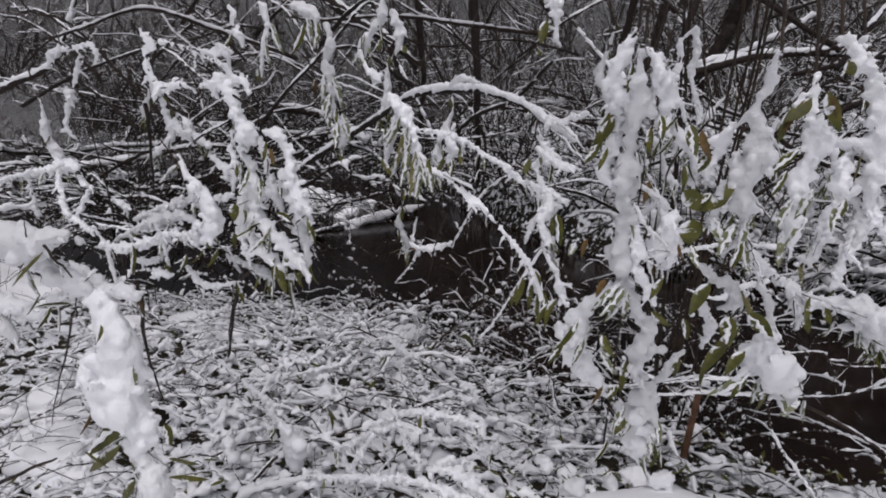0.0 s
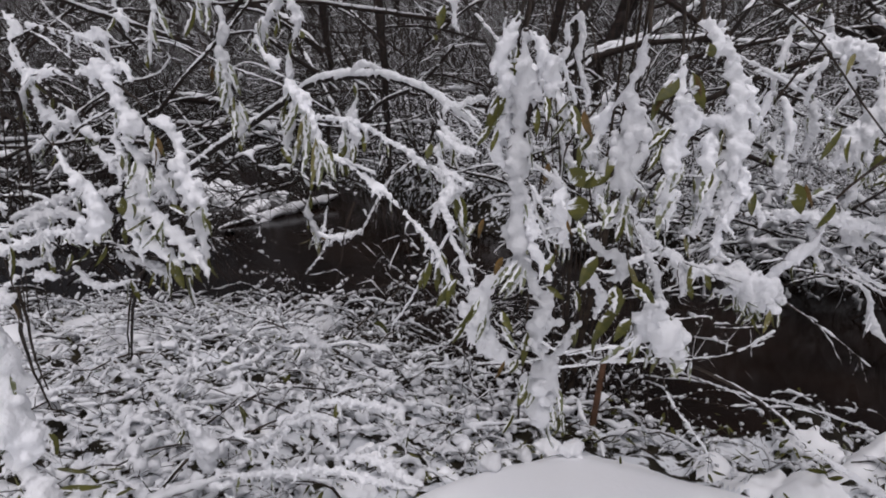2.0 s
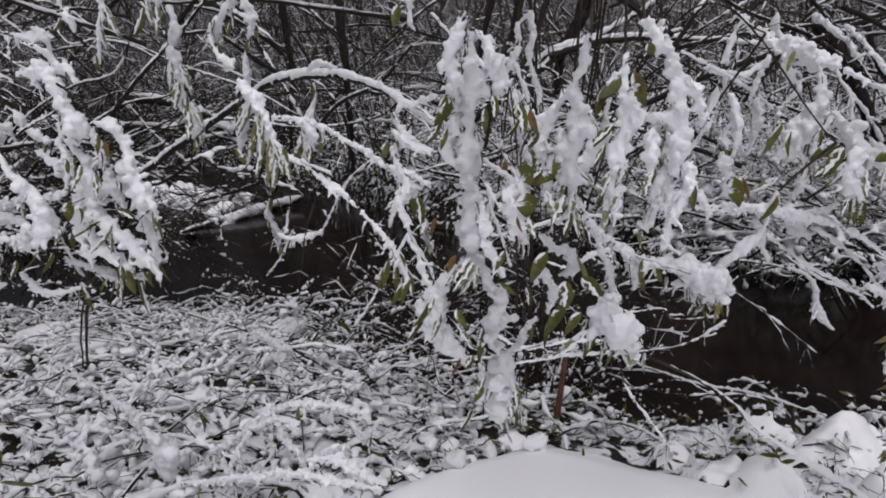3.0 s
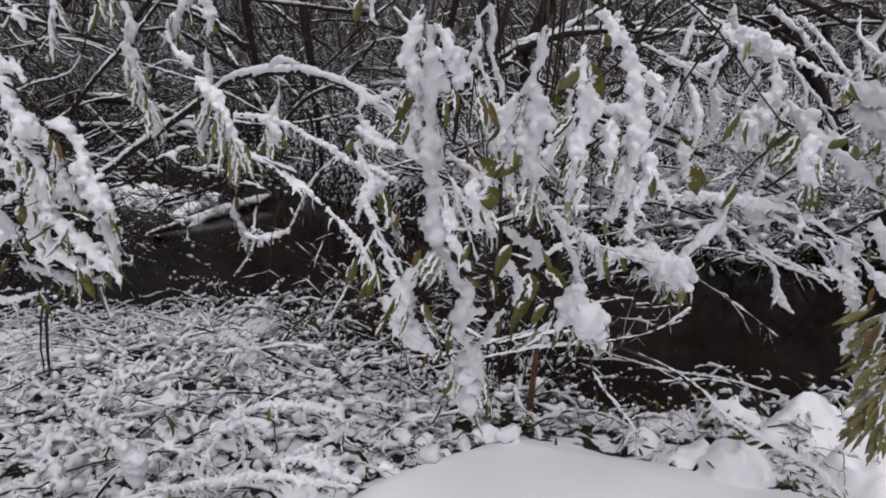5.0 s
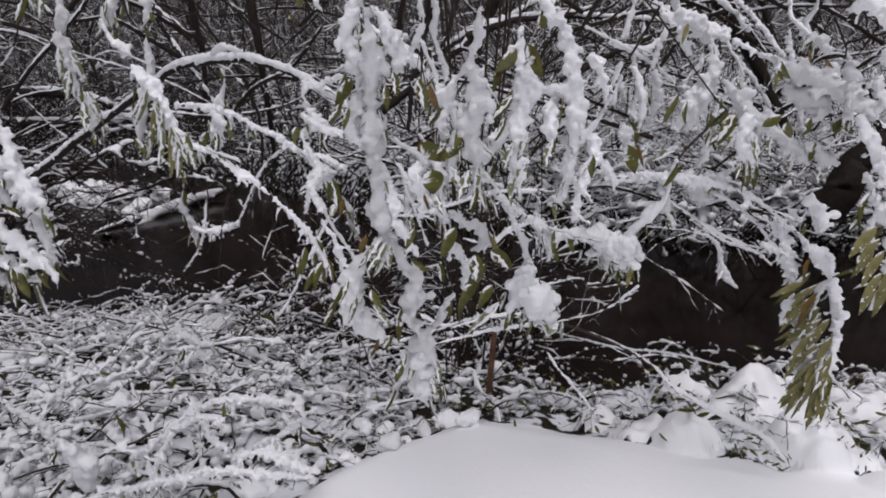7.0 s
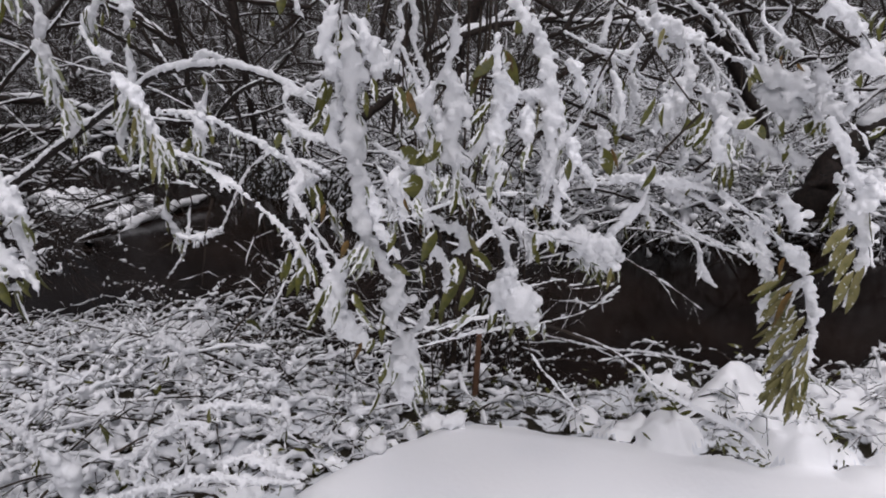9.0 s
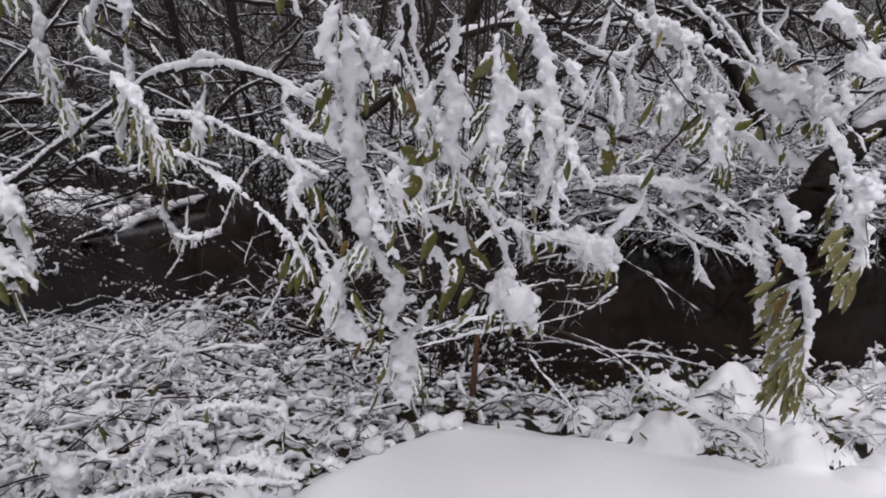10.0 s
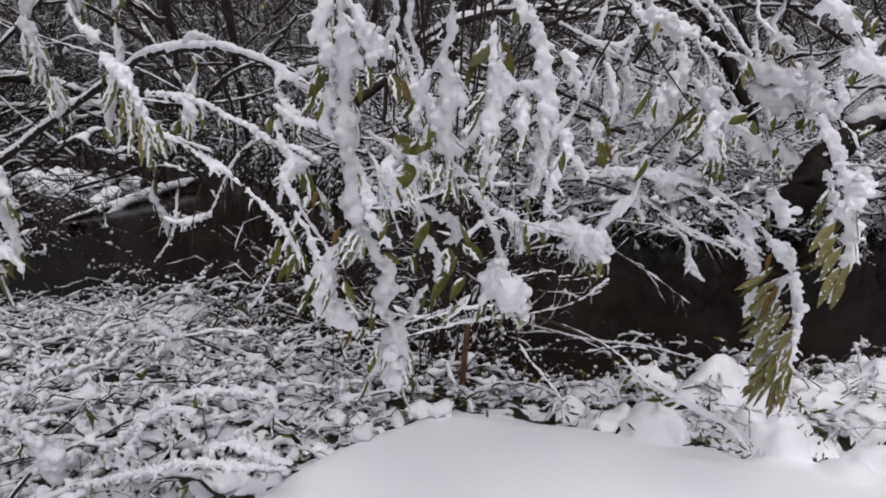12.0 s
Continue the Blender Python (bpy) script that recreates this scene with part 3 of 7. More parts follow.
# branches and leaves of the hanging shrub: x, y, z and half-width of the snow
limb(main_shrub, [(-0.061, 1.800, 0.702, 0.009), (0.043, 1.850, 0.628, 0.011), (0.156, 1.900, 0.636, 0.012), (0.312, 1.950, 0.634, 0.008)], "cap", 0.006, 0)
limb(main_shrub, [(0.672, 2.000, 0.838, 0.004), (0.815, 2.050, 0.736, 0.006), (1.017, 2.100, 0.583, 0.004)], "cap", 0.003, 0)
limb(main_shrub, [(0.375, 2.000, 0.568, 0.008), (0.573, 2.000, 0.626, 0.006), (0.688, 2.000, 0.714, 0.010)], "cap", 0.003, 0)
limb(main_shrub, [(0.384, 2.000, 0.719, 0.006), (0.499, 2.050, 0.720, 0.006), (0.547, 2.100, 0.668, 0.004), (0.690, 2.100, 0.688, 0.004)], "cap", 0.003, 0)
limb(main_shrub, [(0.405, 2.000, 0.589, 0.006), (0.615, 2.100, 0.462, 0.007), (0.788, 2.100, 0.354, 0.009), (0.863, 2.050, 0.286, 0.011), (1.026, 2.020, 0.196, 0.017), (1.159, 1.980, 0.139, 0.017), (1.224, 1.950, 0.076, 0.012)], "cap", 0.006, 0)
limb(main_shrub, [(0.414, 2.100, 0.494, 0.006), (0.699, 2.300, 0.327, 0.009), (0.937, 2.400, 0.254, 0.010), (1.209, 2.400, 0.188, 0.007)], "cap", 0.004, 0)
limb(main_shrub, [(0.365, 2.000, 0.546, 0.006), (0.406, 2.000, 0.433, 0.008), (0.490, 2.000, 0.316, 0.008), (0.565, 2.000, 0.209, 0.006)], "cap", 0.004, 0)
limb(main_shrub, [(-0.026, 1.220, 1.583, 0.007), (-0.032, 1.228, 1.548, 0.017), (-0.030, 1.236, 1.511, 0.030), (-0.027, 1.244, 1.468, 0.037), (-0.037, 1.252, 1.413, 0.036), (-0.046, 1.260, 1.356, 0.038), (-0.043, 1.268, 1.295, 0.032), (-0.045, 1.276, 1.233, 0.028), (-0.045, 1.284, 1.181, 0.038), (-0.040, 1.292, 1.124, 0.047), (-0.023, 1.300, 1.084, 0.026)], "clump", 0.006, 0)
limb(main_shrub, [(-0.031, 1.300, 1.104, 0.018), (-0.018, 1.309, 1.068, 0.026), (0.006, 1.317, 1.016, 0.034), (0.022, 1.326, 0.963, 0.036), (-0.004, 1.334, 0.902, 0.035), (0.022, 1.343, 0.850, 0.034), (0.040, 1.351, 0.800, 0.040), (0.048, 1.360, 0.759, 0.024)], "clump", 0.005, 0)
limb(main_shrub, [(0.031, 1.360, 0.795, 0.037), (0.016, 1.370, 0.746, 0.051), (0.023, 1.380, 0.692, 0.050), (0.007, 1.390, 0.647, 0.016)], "crust", 0.005, 3)
limb(main_shrub, [(-0.058, 1.330, 1.076, 0.021), (-0.119, 1.338, 1.011, 0.032), (-0.143, 1.346, 0.958, 0.037), (-0.134, 1.354, 0.888, 0.040), (-0.104, 1.362, 0.842, 0.024), (-0.065, 1.370, 0.816, 0.011)], "crust", 0.005, 2)
limb(main_shrub, [(-0.040, 1.220, 1.604, 0.007), (-0.050, 1.226, 1.584, 0.012), (-0.068, 1.232, 1.555, 0.025), (-0.084, 1.238, 1.519, 0.033), (-0.066, 1.244, 1.481, 0.033), (-0.084, 1.250, 1.457, 0.012)], "clump", 0.005, 0)
limb(main_shrub, [(-0.018, 1.230, 1.578, 0.007), (-0.002, 1.237, 1.554, 0.024), (0.003, 1.243, 1.523, 0.022), (-0.003, 1.250, 1.494, 0.012)], "clump", 0.004, 0)
limb(main_shrub, [(0.012, 1.240, 1.529, 0.015), (0.021, 1.247, 1.504, 0.032), (0.021, 1.253, 1.475, 0.028), (0.011, 1.260, 1.447, 0.010)], "clump", 0.004, 0)
limb(main_shrub, [(-0.059, 1.260, 1.447, 0.017), (-0.071, 1.267, 1.408, 0.030), (-0.092, 1.273, 1.350, 0.026), (-0.078, 1.280, 1.316, 0.018)], "clump", 0.004, 0)
limb(main_shrub, [(-0.033, 1.280, 1.269, 0.008), (-0.022, 1.284, 1.231, 0.015), (-0.015, 1.288, 1.192, 0.018), (-0.010, 1.292, 1.139, 0.015), (0.015, 1.296, 1.098, 0.018), (0.031, 1.300, 1.063, 0.010)], "clump", 0.004, 0)
blade(main_shrub, (-0.080, 1.220, 1.460), (-0.113, 1.205, 1.391), 0.028, "dark")
blade(main_shrub, (-0.068, 1.220, 1.449), (-0.094, 1.205, 1.394), 0.023, "dark")
blade(main_shrub, (-0.096, 1.220, 1.401), (-0.117, 1.205, 1.361), 0.016, "dark")
blade(main_shrub, (-0.078, 1.220, 1.394), (-0.092, 1.205, 1.352), 0.011, "dark")
blade(main_shrub, (-0.002, 1.220, 1.435), (-0.001, 1.205, 1.386), 0.013, "dark")
blade(main_shrub, (0.014, 1.220, 1.459), (0.024, 1.205, 1.411), 0.014, "dark")
blade(main_shrub, (-0.061, 1.220, 1.008), (-0.040, 1.205, 0.963), 0.018, "dark")
blade(main_shrub, (-0.127, 1.220, 1.013), (-0.144, 1.205, 0.960), 0.016, "dark")
blade(main_shrub, (-0.143, 1.220, 0.980), (-0.167, 1.205, 0.926), 0.015, "dark")
blade(main_shrub, (0.030, 1.220, 1.072), (0.064, 1.205, 1.045), 0.016, "dark")
blade(main_shrub, (-0.002, 1.220, 0.826), (-0.016, 1.205, 0.786), 0.016, "dark")
blade(main_shrub, (-0.025, 1.220, 0.899), (-0.038, 1.205, 0.868), 0.016, "dark")
blade(main_shrub, (-0.161, 1.220, 1.073), (-0.189, 1.205, 1.013), 0.016, "dark")
blade(main_shrub, (-0.178, 1.220, 1.060), (-0.204, 1.205, 1.007), 0.014, "dark")
blade(main_shrub, (-0.064, 1.230, 1.125), (-0.082, 1.215, 1.088), 0.013, "brown")
blade(main_shrub, (-0.106, 1.230, 1.207), (-0.118, 1.215, 1.168), 0.010, "brown")
blade(main_shrub, (-0.054, 1.230, 0.885), (-0.070, 1.215, 0.843), 0.008, "brown")
blade(main_shrub, (-0.035, 1.260, 1.112), (-0.091, 1.245, 1.047), 0.016, "pale")
blade(main_shrub, (-0.027, 1.260, 1.102), (-0.068, 1.245, 1.034), 0.016, "pale")
blade(main_shrub, (-0.018, 1.260, 1.096), (-0.038, 1.245, 1.041), 0.014, "pale")
blade(main_shrub, (-0.042, 1.260, 1.107), (-0.078, 1.245, 1.063), 0.014, "pale")
blade(main_shrub, (-0.025, 1.260, 1.083), (-0.057, 1.245, 1.016), 0.014, "pale")
blade(main_shrub, (-0.135, 1.260, 1.189), (-0.144, 1.245, 1.165), 0.014, "pale")
blade(main_shrub, (-0.120, 1.260, 1.018), (-0.144, 1.245, 0.959), 0.014, "pale")
blade(main_shrub, (-0.105, 1.260, 0.977), (-0.123, 1.245, 0.914), 0.014, "pale")
blade(main_shrub, (-0.067, 1.260, 0.956), (-0.043, 1.245, 0.899), 0.014, "pale")
blade(main_shrub, (-0.012, 1.340, 0.794), (-0.039, 1.325, 0.730), 0.015, "pale")
blade(main_shrub, (0.009, 1.340, 0.778), (-0.015, 1.325, 0.708), 0.015, "pale")
blade(main_shrub, (0.058, 1.340, 0.777), (0.073, 1.325, 0.714), 0.015, "pale")
blade(main_shrub, (0.048, 1.340, 0.731), (0.057, 1.325, 0.676), 0.015, "pale")
limb(main_shrub, [(0.192, 1.130, 1.557, 0.004), (0.185, 1.137, 1.541, 0.009), (0.186, 1.145, 1.522, 0.016), (0.172, 1.152, 1.495, 0.009), (0.169, 1.159, 1.474, 0.022), (0.175, 1.166, 1.441, 0.033), (0.182, 1.174, 1.404, 0.036), (0.166, 1.181, 1.365, 0.039), (0.158, 1.188, 1.334, 0.034), (0.167, 1.195, 1.296, 0.022), (0.173, 1.203, 1.255, 0.018), (0.178, 1.210, 1.222, 0.008)], "clump", 0.005, 0)
limb(main_shrub, [(0.138, 1.190, 1.442, 0.006), (0.128, 1.198, 1.421, 0.014), (0.122, 1.205, 1.394, 0.019), (0.108, 1.212, 1.357, 0.023), (0.119, 1.220, 1.332, 0.013)], "clump", 0.004, 0)
limb(main_shrub, [(0.052, 1.190, 1.281, 0.007), (0.055, 1.200, 1.257, 0.020), (0.062, 1.210, 1.225, 0.029), (0.063, 1.220, 1.193, 0.020), (0.056, 1.230, 1.164, 0.007)], "clump", 0.004, 0)
limb(main_shrub, [(0.136, 1.190, 1.329, 0.011), (0.126, 1.210, 1.287, 0.017), (0.129, 1.230, 1.243, 0.012)], "clump", 0.004, 0)
limb(main_shrub, [(0.109, 1.280, 1.159, 0.008), (0.139, 1.285, 1.137, 0.018), (0.172, 1.290, 1.120, 0.024), (0.183, 1.295, 1.092, 0.022), (0.154, 1.300, 1.070, 0.008)], "clump", 0.004, 0)
limb(main_shrub, [(0.118, 1.280, 1.094, 0.008), (0.132, 1.287, 1.069, 0.016), (0.147, 1.293, 1.029, 0.020), (0.133, 1.300, 0.983, 0.009)], "clump", 0.004, 0)
blade(main_shrub, (0.066, 1.180, 1.445), (0.084, 1.165, 1.387), 0.020, "dark")
blade(main_shrub, (0.104, 1.180, 1.396), (0.089, 1.165, 1.359), 0.018, "dark")
blade(main_shrub, (0.067, 1.180, 1.325), (0.100, 1.165, 1.284), 0.038, "dark")
blade(main_shrub, (0.087, 1.180, 1.273), (0.097, 1.165, 1.232), 0.041, "dark")
blade(main_shrub, (0.145, 1.180, 1.316), (0.100, 1.165, 1.293), 0.017, "dark")
blade(main_shrub, (0.173, 1.180, 1.239), (0.165, 1.165, 1.189), 0.014, "dark")
blade(main_shrub, (0.116, 1.180, 1.323), (0.098, 1.165, 1.301), 0.014, "dark")
blade(main_shrub, (0.131, 1.180, 1.156), (0.098, 1.165, 1.096), 0.023, "dark")
blade(main_shrub, (0.168, 1.180, 1.098), (0.174, 1.165, 1.042), 0.027, "dark")
blade(main_shrub, (0.199, 1.180, 1.106), (0.244, 1.165, 1.074), 0.026, "dark")
blade(main_shrub, (0.173, 1.180, 1.045), (0.128, 1.165, 0.983), 0.022, "dark")
blade(main_shrub, (0.204, 1.180, 1.032), (0.170, 1.165, 0.988), 0.019, "dark")
blade(main_shrub, (0.190, 1.180, 1.079), (0.147, 1.165, 1.011), 0.017, "dark")
blade(main_shrub, (0.152, 1.180, 1.018), (0.123, 1.165, 0.958), 0.016, "dark")
blade(main_shrub, (0.092, 1.180, 1.081), (0.104, 1.165, 1.043), 0.014, "dark")
blade(main_shrub, (0.047, 1.180, 1.155), (0.035, 1.165, 1.112), 0.015, "dark")
blade(main_shrub, (0.123, 1.180, 1.281), (0.153, 1.165, 1.232), 0.018, "pale")
blade(main_shrub, (0.162, 1.180, 1.271), (0.132, 1.165, 1.213), 0.018, "pale")
blade(main_shrub, (0.217, 1.180, 0.994), (0.163, 1.165, 0.918), 0.017, "pale")
blade(main_shrub, (0.092, 1.180, 1.225), (0.103, 1.165, 1.182), 0.015, "pale")
blade(main_shrub, (0.179, 1.180, 1.279), (0.161, 1.165, 1.232), 0.015, "pale")
blade(main_shrub, (0.089, 1.180, 1.434), (0.103, 1.165, 1.379), 0.014, "brown")
blade(main_shrub, (0.070, 1.180, 1.225), (0.077, 1.165, 1.194), 0.008, "brown")
limb(main_shrub, [(0.259, 1.250, 1.531, 0.004), (0.261, 1.246, 1.494, 0.005), (0.263, 1.242, 1.468, 0.016), (0.269, 1.239, 1.435, 0.028), (0.271, 1.235, 1.392, 0.030), (0.263, 1.231, 1.348, 0.028), (0.258, 1.228, 1.303, 0.028), (0.255, 1.224, 1.260, 0.024), (0.257, 1.220, 1.221, 0.010)], "clump", 0.004, 0)
limb(main_shrub, [(0.283, 1.250, 1.437, 0.011), (0.306, 1.235, 1.421, 0.011), (0.334, 1.220, 1.417, 0.010)], "clump", 0.004, 0)
blade(main_shrub, (0.251, 1.190, 1.491), (0.214, 1.175, 1.444), 0.023, "dark")
blade(main_shrub, (0.223, 1.190, 1.472), (0.209, 1.175, 1.413), 0.014, "dark")
blade(main_shrub, (0.272, 1.190, 1.500), (0.297, 1.175, 1.438), 0.021, "dark")
blade(main_shrub, (0.246, 1.190, 1.408), (0.201, 1.175, 1.361), 0.016, "dark")
blade(main_shrub, (0.231, 1.190, 1.370), (0.211, 1.175, 1.323), 0.011, "dark")
blade(main_shrub, (0.241, 1.190, 1.487), (0.212, 1.175, 1.429), 0.010, "brown")
blade(main_shrub, (0.276, 1.190, 1.496), (0.292, 1.175, 1.457), 0.008, "brown")
blade(main_shrub, (0.274, 1.190, 1.341), (0.256, 1.175, 1.289), 0.015, "pale")
blade(main_shrub, (0.246, 1.190, 1.320), (0.223, 1.175, 1.268), 0.015, "pale")
blade(main_shrub, (0.268, 1.190, 1.286), (0.256, 1.175, 1.238), 0.014, "pale")
blade(main_shrub, (0.321, 1.190, 1.320), (0.294, 1.175, 1.274), 0.018, "pale")
limb(main_shrub, [(0.289, 1.240, 1.590, 0.015), (0.306, 1.225, 1.572, 0.024), (0.320, 1.210, 1.551, 0.014)], "clump", 0.005, 0)
limb(main_shrub, [(0.321, 1.240, 1.589, 0.015), (0.335, 1.236, 1.548, 0.012), (0.344, 1.231, 1.506, 0.023), (0.358, 1.227, 1.472, 0.028), (0.361, 1.223, 1.432, 0.030), (0.365, 1.219, 1.390, 0.030), (0.358, 1.214, 1.347, 0.030), (0.362, 1.210, 1.311, 0.012)], "clump", 0.005, 0)
limb(main_shrub, [(0.332, 1.240, 1.411, 0.010), (0.320, 1.230, 1.385, 0.019), (0.314, 1.220, 1.356, 0.025), (0.320, 1.210, 1.326, 0.017)], "clump", 0.004, 0)
limb(main_shrub, [(0.347, 1.240, 1.316, 0.007), (0.356, 1.225, 1.280, 0.013), (0.352, 1.210, 1.244, 0.007)], "clump", 0.004, 0)
blade(main_shrub, (0.294, 1.190, 1.549), (0.303, 1.175, 1.520), 0.016, "dark")
blade(main_shrub, (0.462, 1.190, 1.311), (0.469, 1.175, 1.258), 0.025, "dark")
blade(main_shrub, (0.398, 1.190, 1.293), (0.390, 1.175, 1.249), 0.014, "dark")
blade(main_shrub, (0.323, 1.190, 1.326), (0.311, 1.175, 1.287), 0.013, "dark")
blade(main_shrub, (0.477, 1.190, 1.310), (0.491, 1.175, 1.269), 0.007, "brown")
limb(main_shrub, [(0.476, 1.680, 1.272, 0.010), (0.480, 1.684, 1.225, 0.040), (0.467, 1.688, 1.173, 0.040), (0.444, 1.692, 1.122, 0.027), (0.436, 1.696, 1.069, 0.022), (0.428, 1.700, 1.018, 0.008)], "clump", 0.004, 0)
limb(main_shrub, [(0.502, 1.690, 1.200, 0.013), (0.522, 1.695, 1.167, 0.022), (0.537, 1.700, 1.126, 0.010)], "clump", 0.004, 0)
limb(main_shrub, [(0.491, 1.900, 1.480, 0.015), (0.514, 1.917, 1.446, 0.024), (0.535, 1.933, 1.395, 0.025), (0.547, 1.950, 1.352, 0.011)], "clump", 0.004, 0)
limb(main_shrub, [(0.531, 1.600, 1.313, 0.008), (0.543, 1.610, 1.271, 0.027), (0.552, 1.620, 1.222, 0.010)], "clump", 0.004, 0)
limb(main_shrub, [(0.681, 1.950, 1.431, 0.011), (0.700, 1.967, 1.379, 0.027), (0.699, 1.983, 1.327, 0.029), (0.695, 2.000, 1.264, 0.012)], "clump", 0.004, 0)
limb(main_shrub, [(0.173, 1.360, 1.243, 0.008), (0.200, 1.420, 1.195, 0.011), (0.231, 1.480, 1.139, 0.017), (0.280, 1.540, 1.094, 0.017), (0.332, 1.600, 1.053, 0.019), (0.395, 1.660, 1.006, 0.026), (0.463, 1.720, 0.988, 0.034), (0.536, 1.780, 0.948, 0.049), (0.610, 1.840, 0.895, 0.049), (0.667, 1.900, 0.852, 0.019)], "clump", 0.007, 2)
limb(main_shrub, [(0.512, 1.820, 0.922, 0.025), (0.564, 1.833, 0.887, 0.040), (0.624, 1.847, 0.863, 0.033), (0.649, 1.860, 0.828, 0.011)], "clump", 0.005, 0)
limb(main_shrub, [(0.207, 1.600, 1.147, 0.009), (0.242, 1.605, 1.086, 0.013), (0.269, 1.610, 1.016, 0.013), (0.291, 1.615, 0.957, 0.014), (0.303, 1.620, 0.910, 0.014)], "clump", 0.005, 0)
limb(main_shrub, [(0.293, 1.600, 0.923, 0.025), (0.277, 1.615, 0.864, 0.054), (0.318, 1.630, 0.823, 0.058), (0.353, 1.645, 0.778, 0.036), (0.364, 1.660, 0.717, 0.020)], "crust", 0.005, 4)
limb(main_shrub, [(0.300, 1.580, 0.917, 0.022), (0.285, 1.600, 0.873, 0.047), (0.322, 1.620, 0.841, 0.048), (0.343, 1.640, 0.805, 0.023)], "clump", 0.004, 0)
limb(main_shrub, [(0.323, 1.620, 1.037, 0.008), (0.339, 1.627, 1.010, 0.021), (0.350, 1.633, 0.966, 0.018), (0.355, 1.640, 0.931, 0.006)], "clump", 0.004, 0)
tuft(main_shrub, 0.505, 1.830, 0.893, 5, 0.9)
tuft(main_shrub, 0.550, 1.830, 0.859, 5, 0.9)
tuft(main_shrub, 0.589, 1.830, 0.850, 5, 0.9)
tuft(main_shrub, 0.629, 1.830, 0.853, 4, 0.9)
blade(main_shrub, (0.237, 1.630, 0.842), (0.214, 1.615, 0.785), 0.020, "dark")
blade(main_shrub, (0.260, 1.630, 0.798), (0.223, 1.615, 0.724), 0.019, "dark")
blade(main_shrub, (0.366, 1.630, 0.975), (0.372, 1.615, 0.930), 0.019, "dark")
blade(main_shrub, (0.405, 1.630, 0.999), (0.413, 1.615, 0.959), 0.019, "dark")
blade(main_shrub, (0.293, 1.620, 0.801), (0.275, 1.605, 0.729), 0.019, "pale")
blade(main_shrub, (0.333, 1.620, 0.774), (0.348, 1.605, 0.692), 0.019, "pale")
blade(main_shrub, (0.261, 1.620, 0.828), (0.230, 1.605, 0.761), 0.019, "pale")
limb(main_shrub, [(0.013, 1.700, 1.633, 0.007), (0.021, 1.700, 1.576, 0.010), (-0.001, 1.700, 1.520, 0.012), (-0.018, 1.700, 1.491, 0.007)], "clump", 0.003, 0)
limb(main_shrub, [(0.052, 1.700, 1.652, 0.008), (0.061, 1.700, 1.589, 0.012), (0.046, 1.700, 1.547, 0.008), (0.070, 1.700, 1.473, 0.010), (0.083, 1.700, 1.428, 0.007)], "clump", 0.003, 0)
limb(main_shrub, [(-0.012, 1.800, 1.568, 0.005), (0.017, 1.800, 1.506, 0.009), (0.042, 1.800, 1.427, 0.009)], "cap", 0.003, 0)
limb(main_shrub, [(-0.340, 1.700, 1.289, 0.007), (-0.306, 1.675, 1.235, 0.015), (-0.288, 1.650, 1.183, 0.023), (-0.301, 1.625, 1.148, 0.019), (-0.275, 1.600, 1.097, 0.011)], "clump", 0.003, 0)
limb(main_shrub, [(-0.271, 1.600, 1.064, 0.006), (-0.244, 1.600, 1.014, 0.014), (-0.232, 1.600, 0.972, 0.014), (-0.211, 1.600, 0.930, 0.009)], "clump", 0.003, 0)
limb(main_shrub, [(-0.062, 1.600, 1.292, 0.006), (-0.016, 1.575, 1.256, 0.008), (0.030, 1.550, 1.225, 0.009)], "clump", 0.003, 0)
limb(main_shrub, [(-0.067, 1.600, 1.232, 0.008), (-0.020, 1.567, 1.175, 0.009), (0.021, 1.533, 1.151, 0.008), (0.052, 1.500, 1.120, 0.006)], "cap", 0.003, 0)
limb(main_shrub, [(-0.067, 1.700, 1.200, 0.007), (-0.038, 1.667, 1.124, 0.008), (-0.012, 1.633, 1.082, 0.008), (0.019, 1.600, 0.992, 0.008)], "cap", 0.003, 0)
limb(main_shrub, [(-0.299, 1.650, 1.437, 0.010), (-0.257, 1.633, 1.421, 0.014), (-0.212, 1.617, 1.442, 0.013), (-0.184, 1.600, 1.449, 0.006)], "clump", 0.003, 0)
limb(main_shrub, [(-0.367, 1.800, 1.336, 0.011), (-0.327, 1.800, 1.310, 0.021), (-0.286, 1.800, 1.292, 0.018), (-0.253, 1.800, 1.274, 0.007)], "clump", 0.003, 0)
limb(main_shrub, [(-0.196, 2.000, 0.967, 0.008), (-0.073, 1.975, 0.980, 0.010), (0.046, 1.950, 1.019, 0.010), (0.180, 1.925, 1.063, 0.011), (0.325, 1.900, 1.073, 0.011)], "cap", 0.004, 0)
limb(main_shrub, [(-0.252, 1.900, 0.533, 0.007), (-0.078, 1.833, 0.596, 0.009), (0.100, 1.767, 0.685, 0.009), (0.175, 1.700, 0.742, 0.007)], "cap", 0.004, 0)
limb(main_shrub, [(-0.024, 2.000, 0.492, 0.008), (0.103, 1.983, 0.533, 0.010), (0.225, 1.967, 0.572, 0.012), (0.344, 1.950, 0.600, 0.010)], "cap", 0.004, 0)
limb(main_shrub, [(0.095, 2.000, 0.889, 0.008), (0.182, 2.000, 0.867, 0.012), (0.252, 2.000, 0.916, 0.016), (0.319, 2.000, 0.945, 0.012)], "cap", 0.003, 0)
limb(main_shrub, [(0.098, 1.450, 0.906, 0.007), (0.074, 1.450, 0.875, 0.014), (0.057, 1.450, 0.835, 0.013), (0.033, 1.450, 0.803, 0.006)], "crust", 0.003, 1)
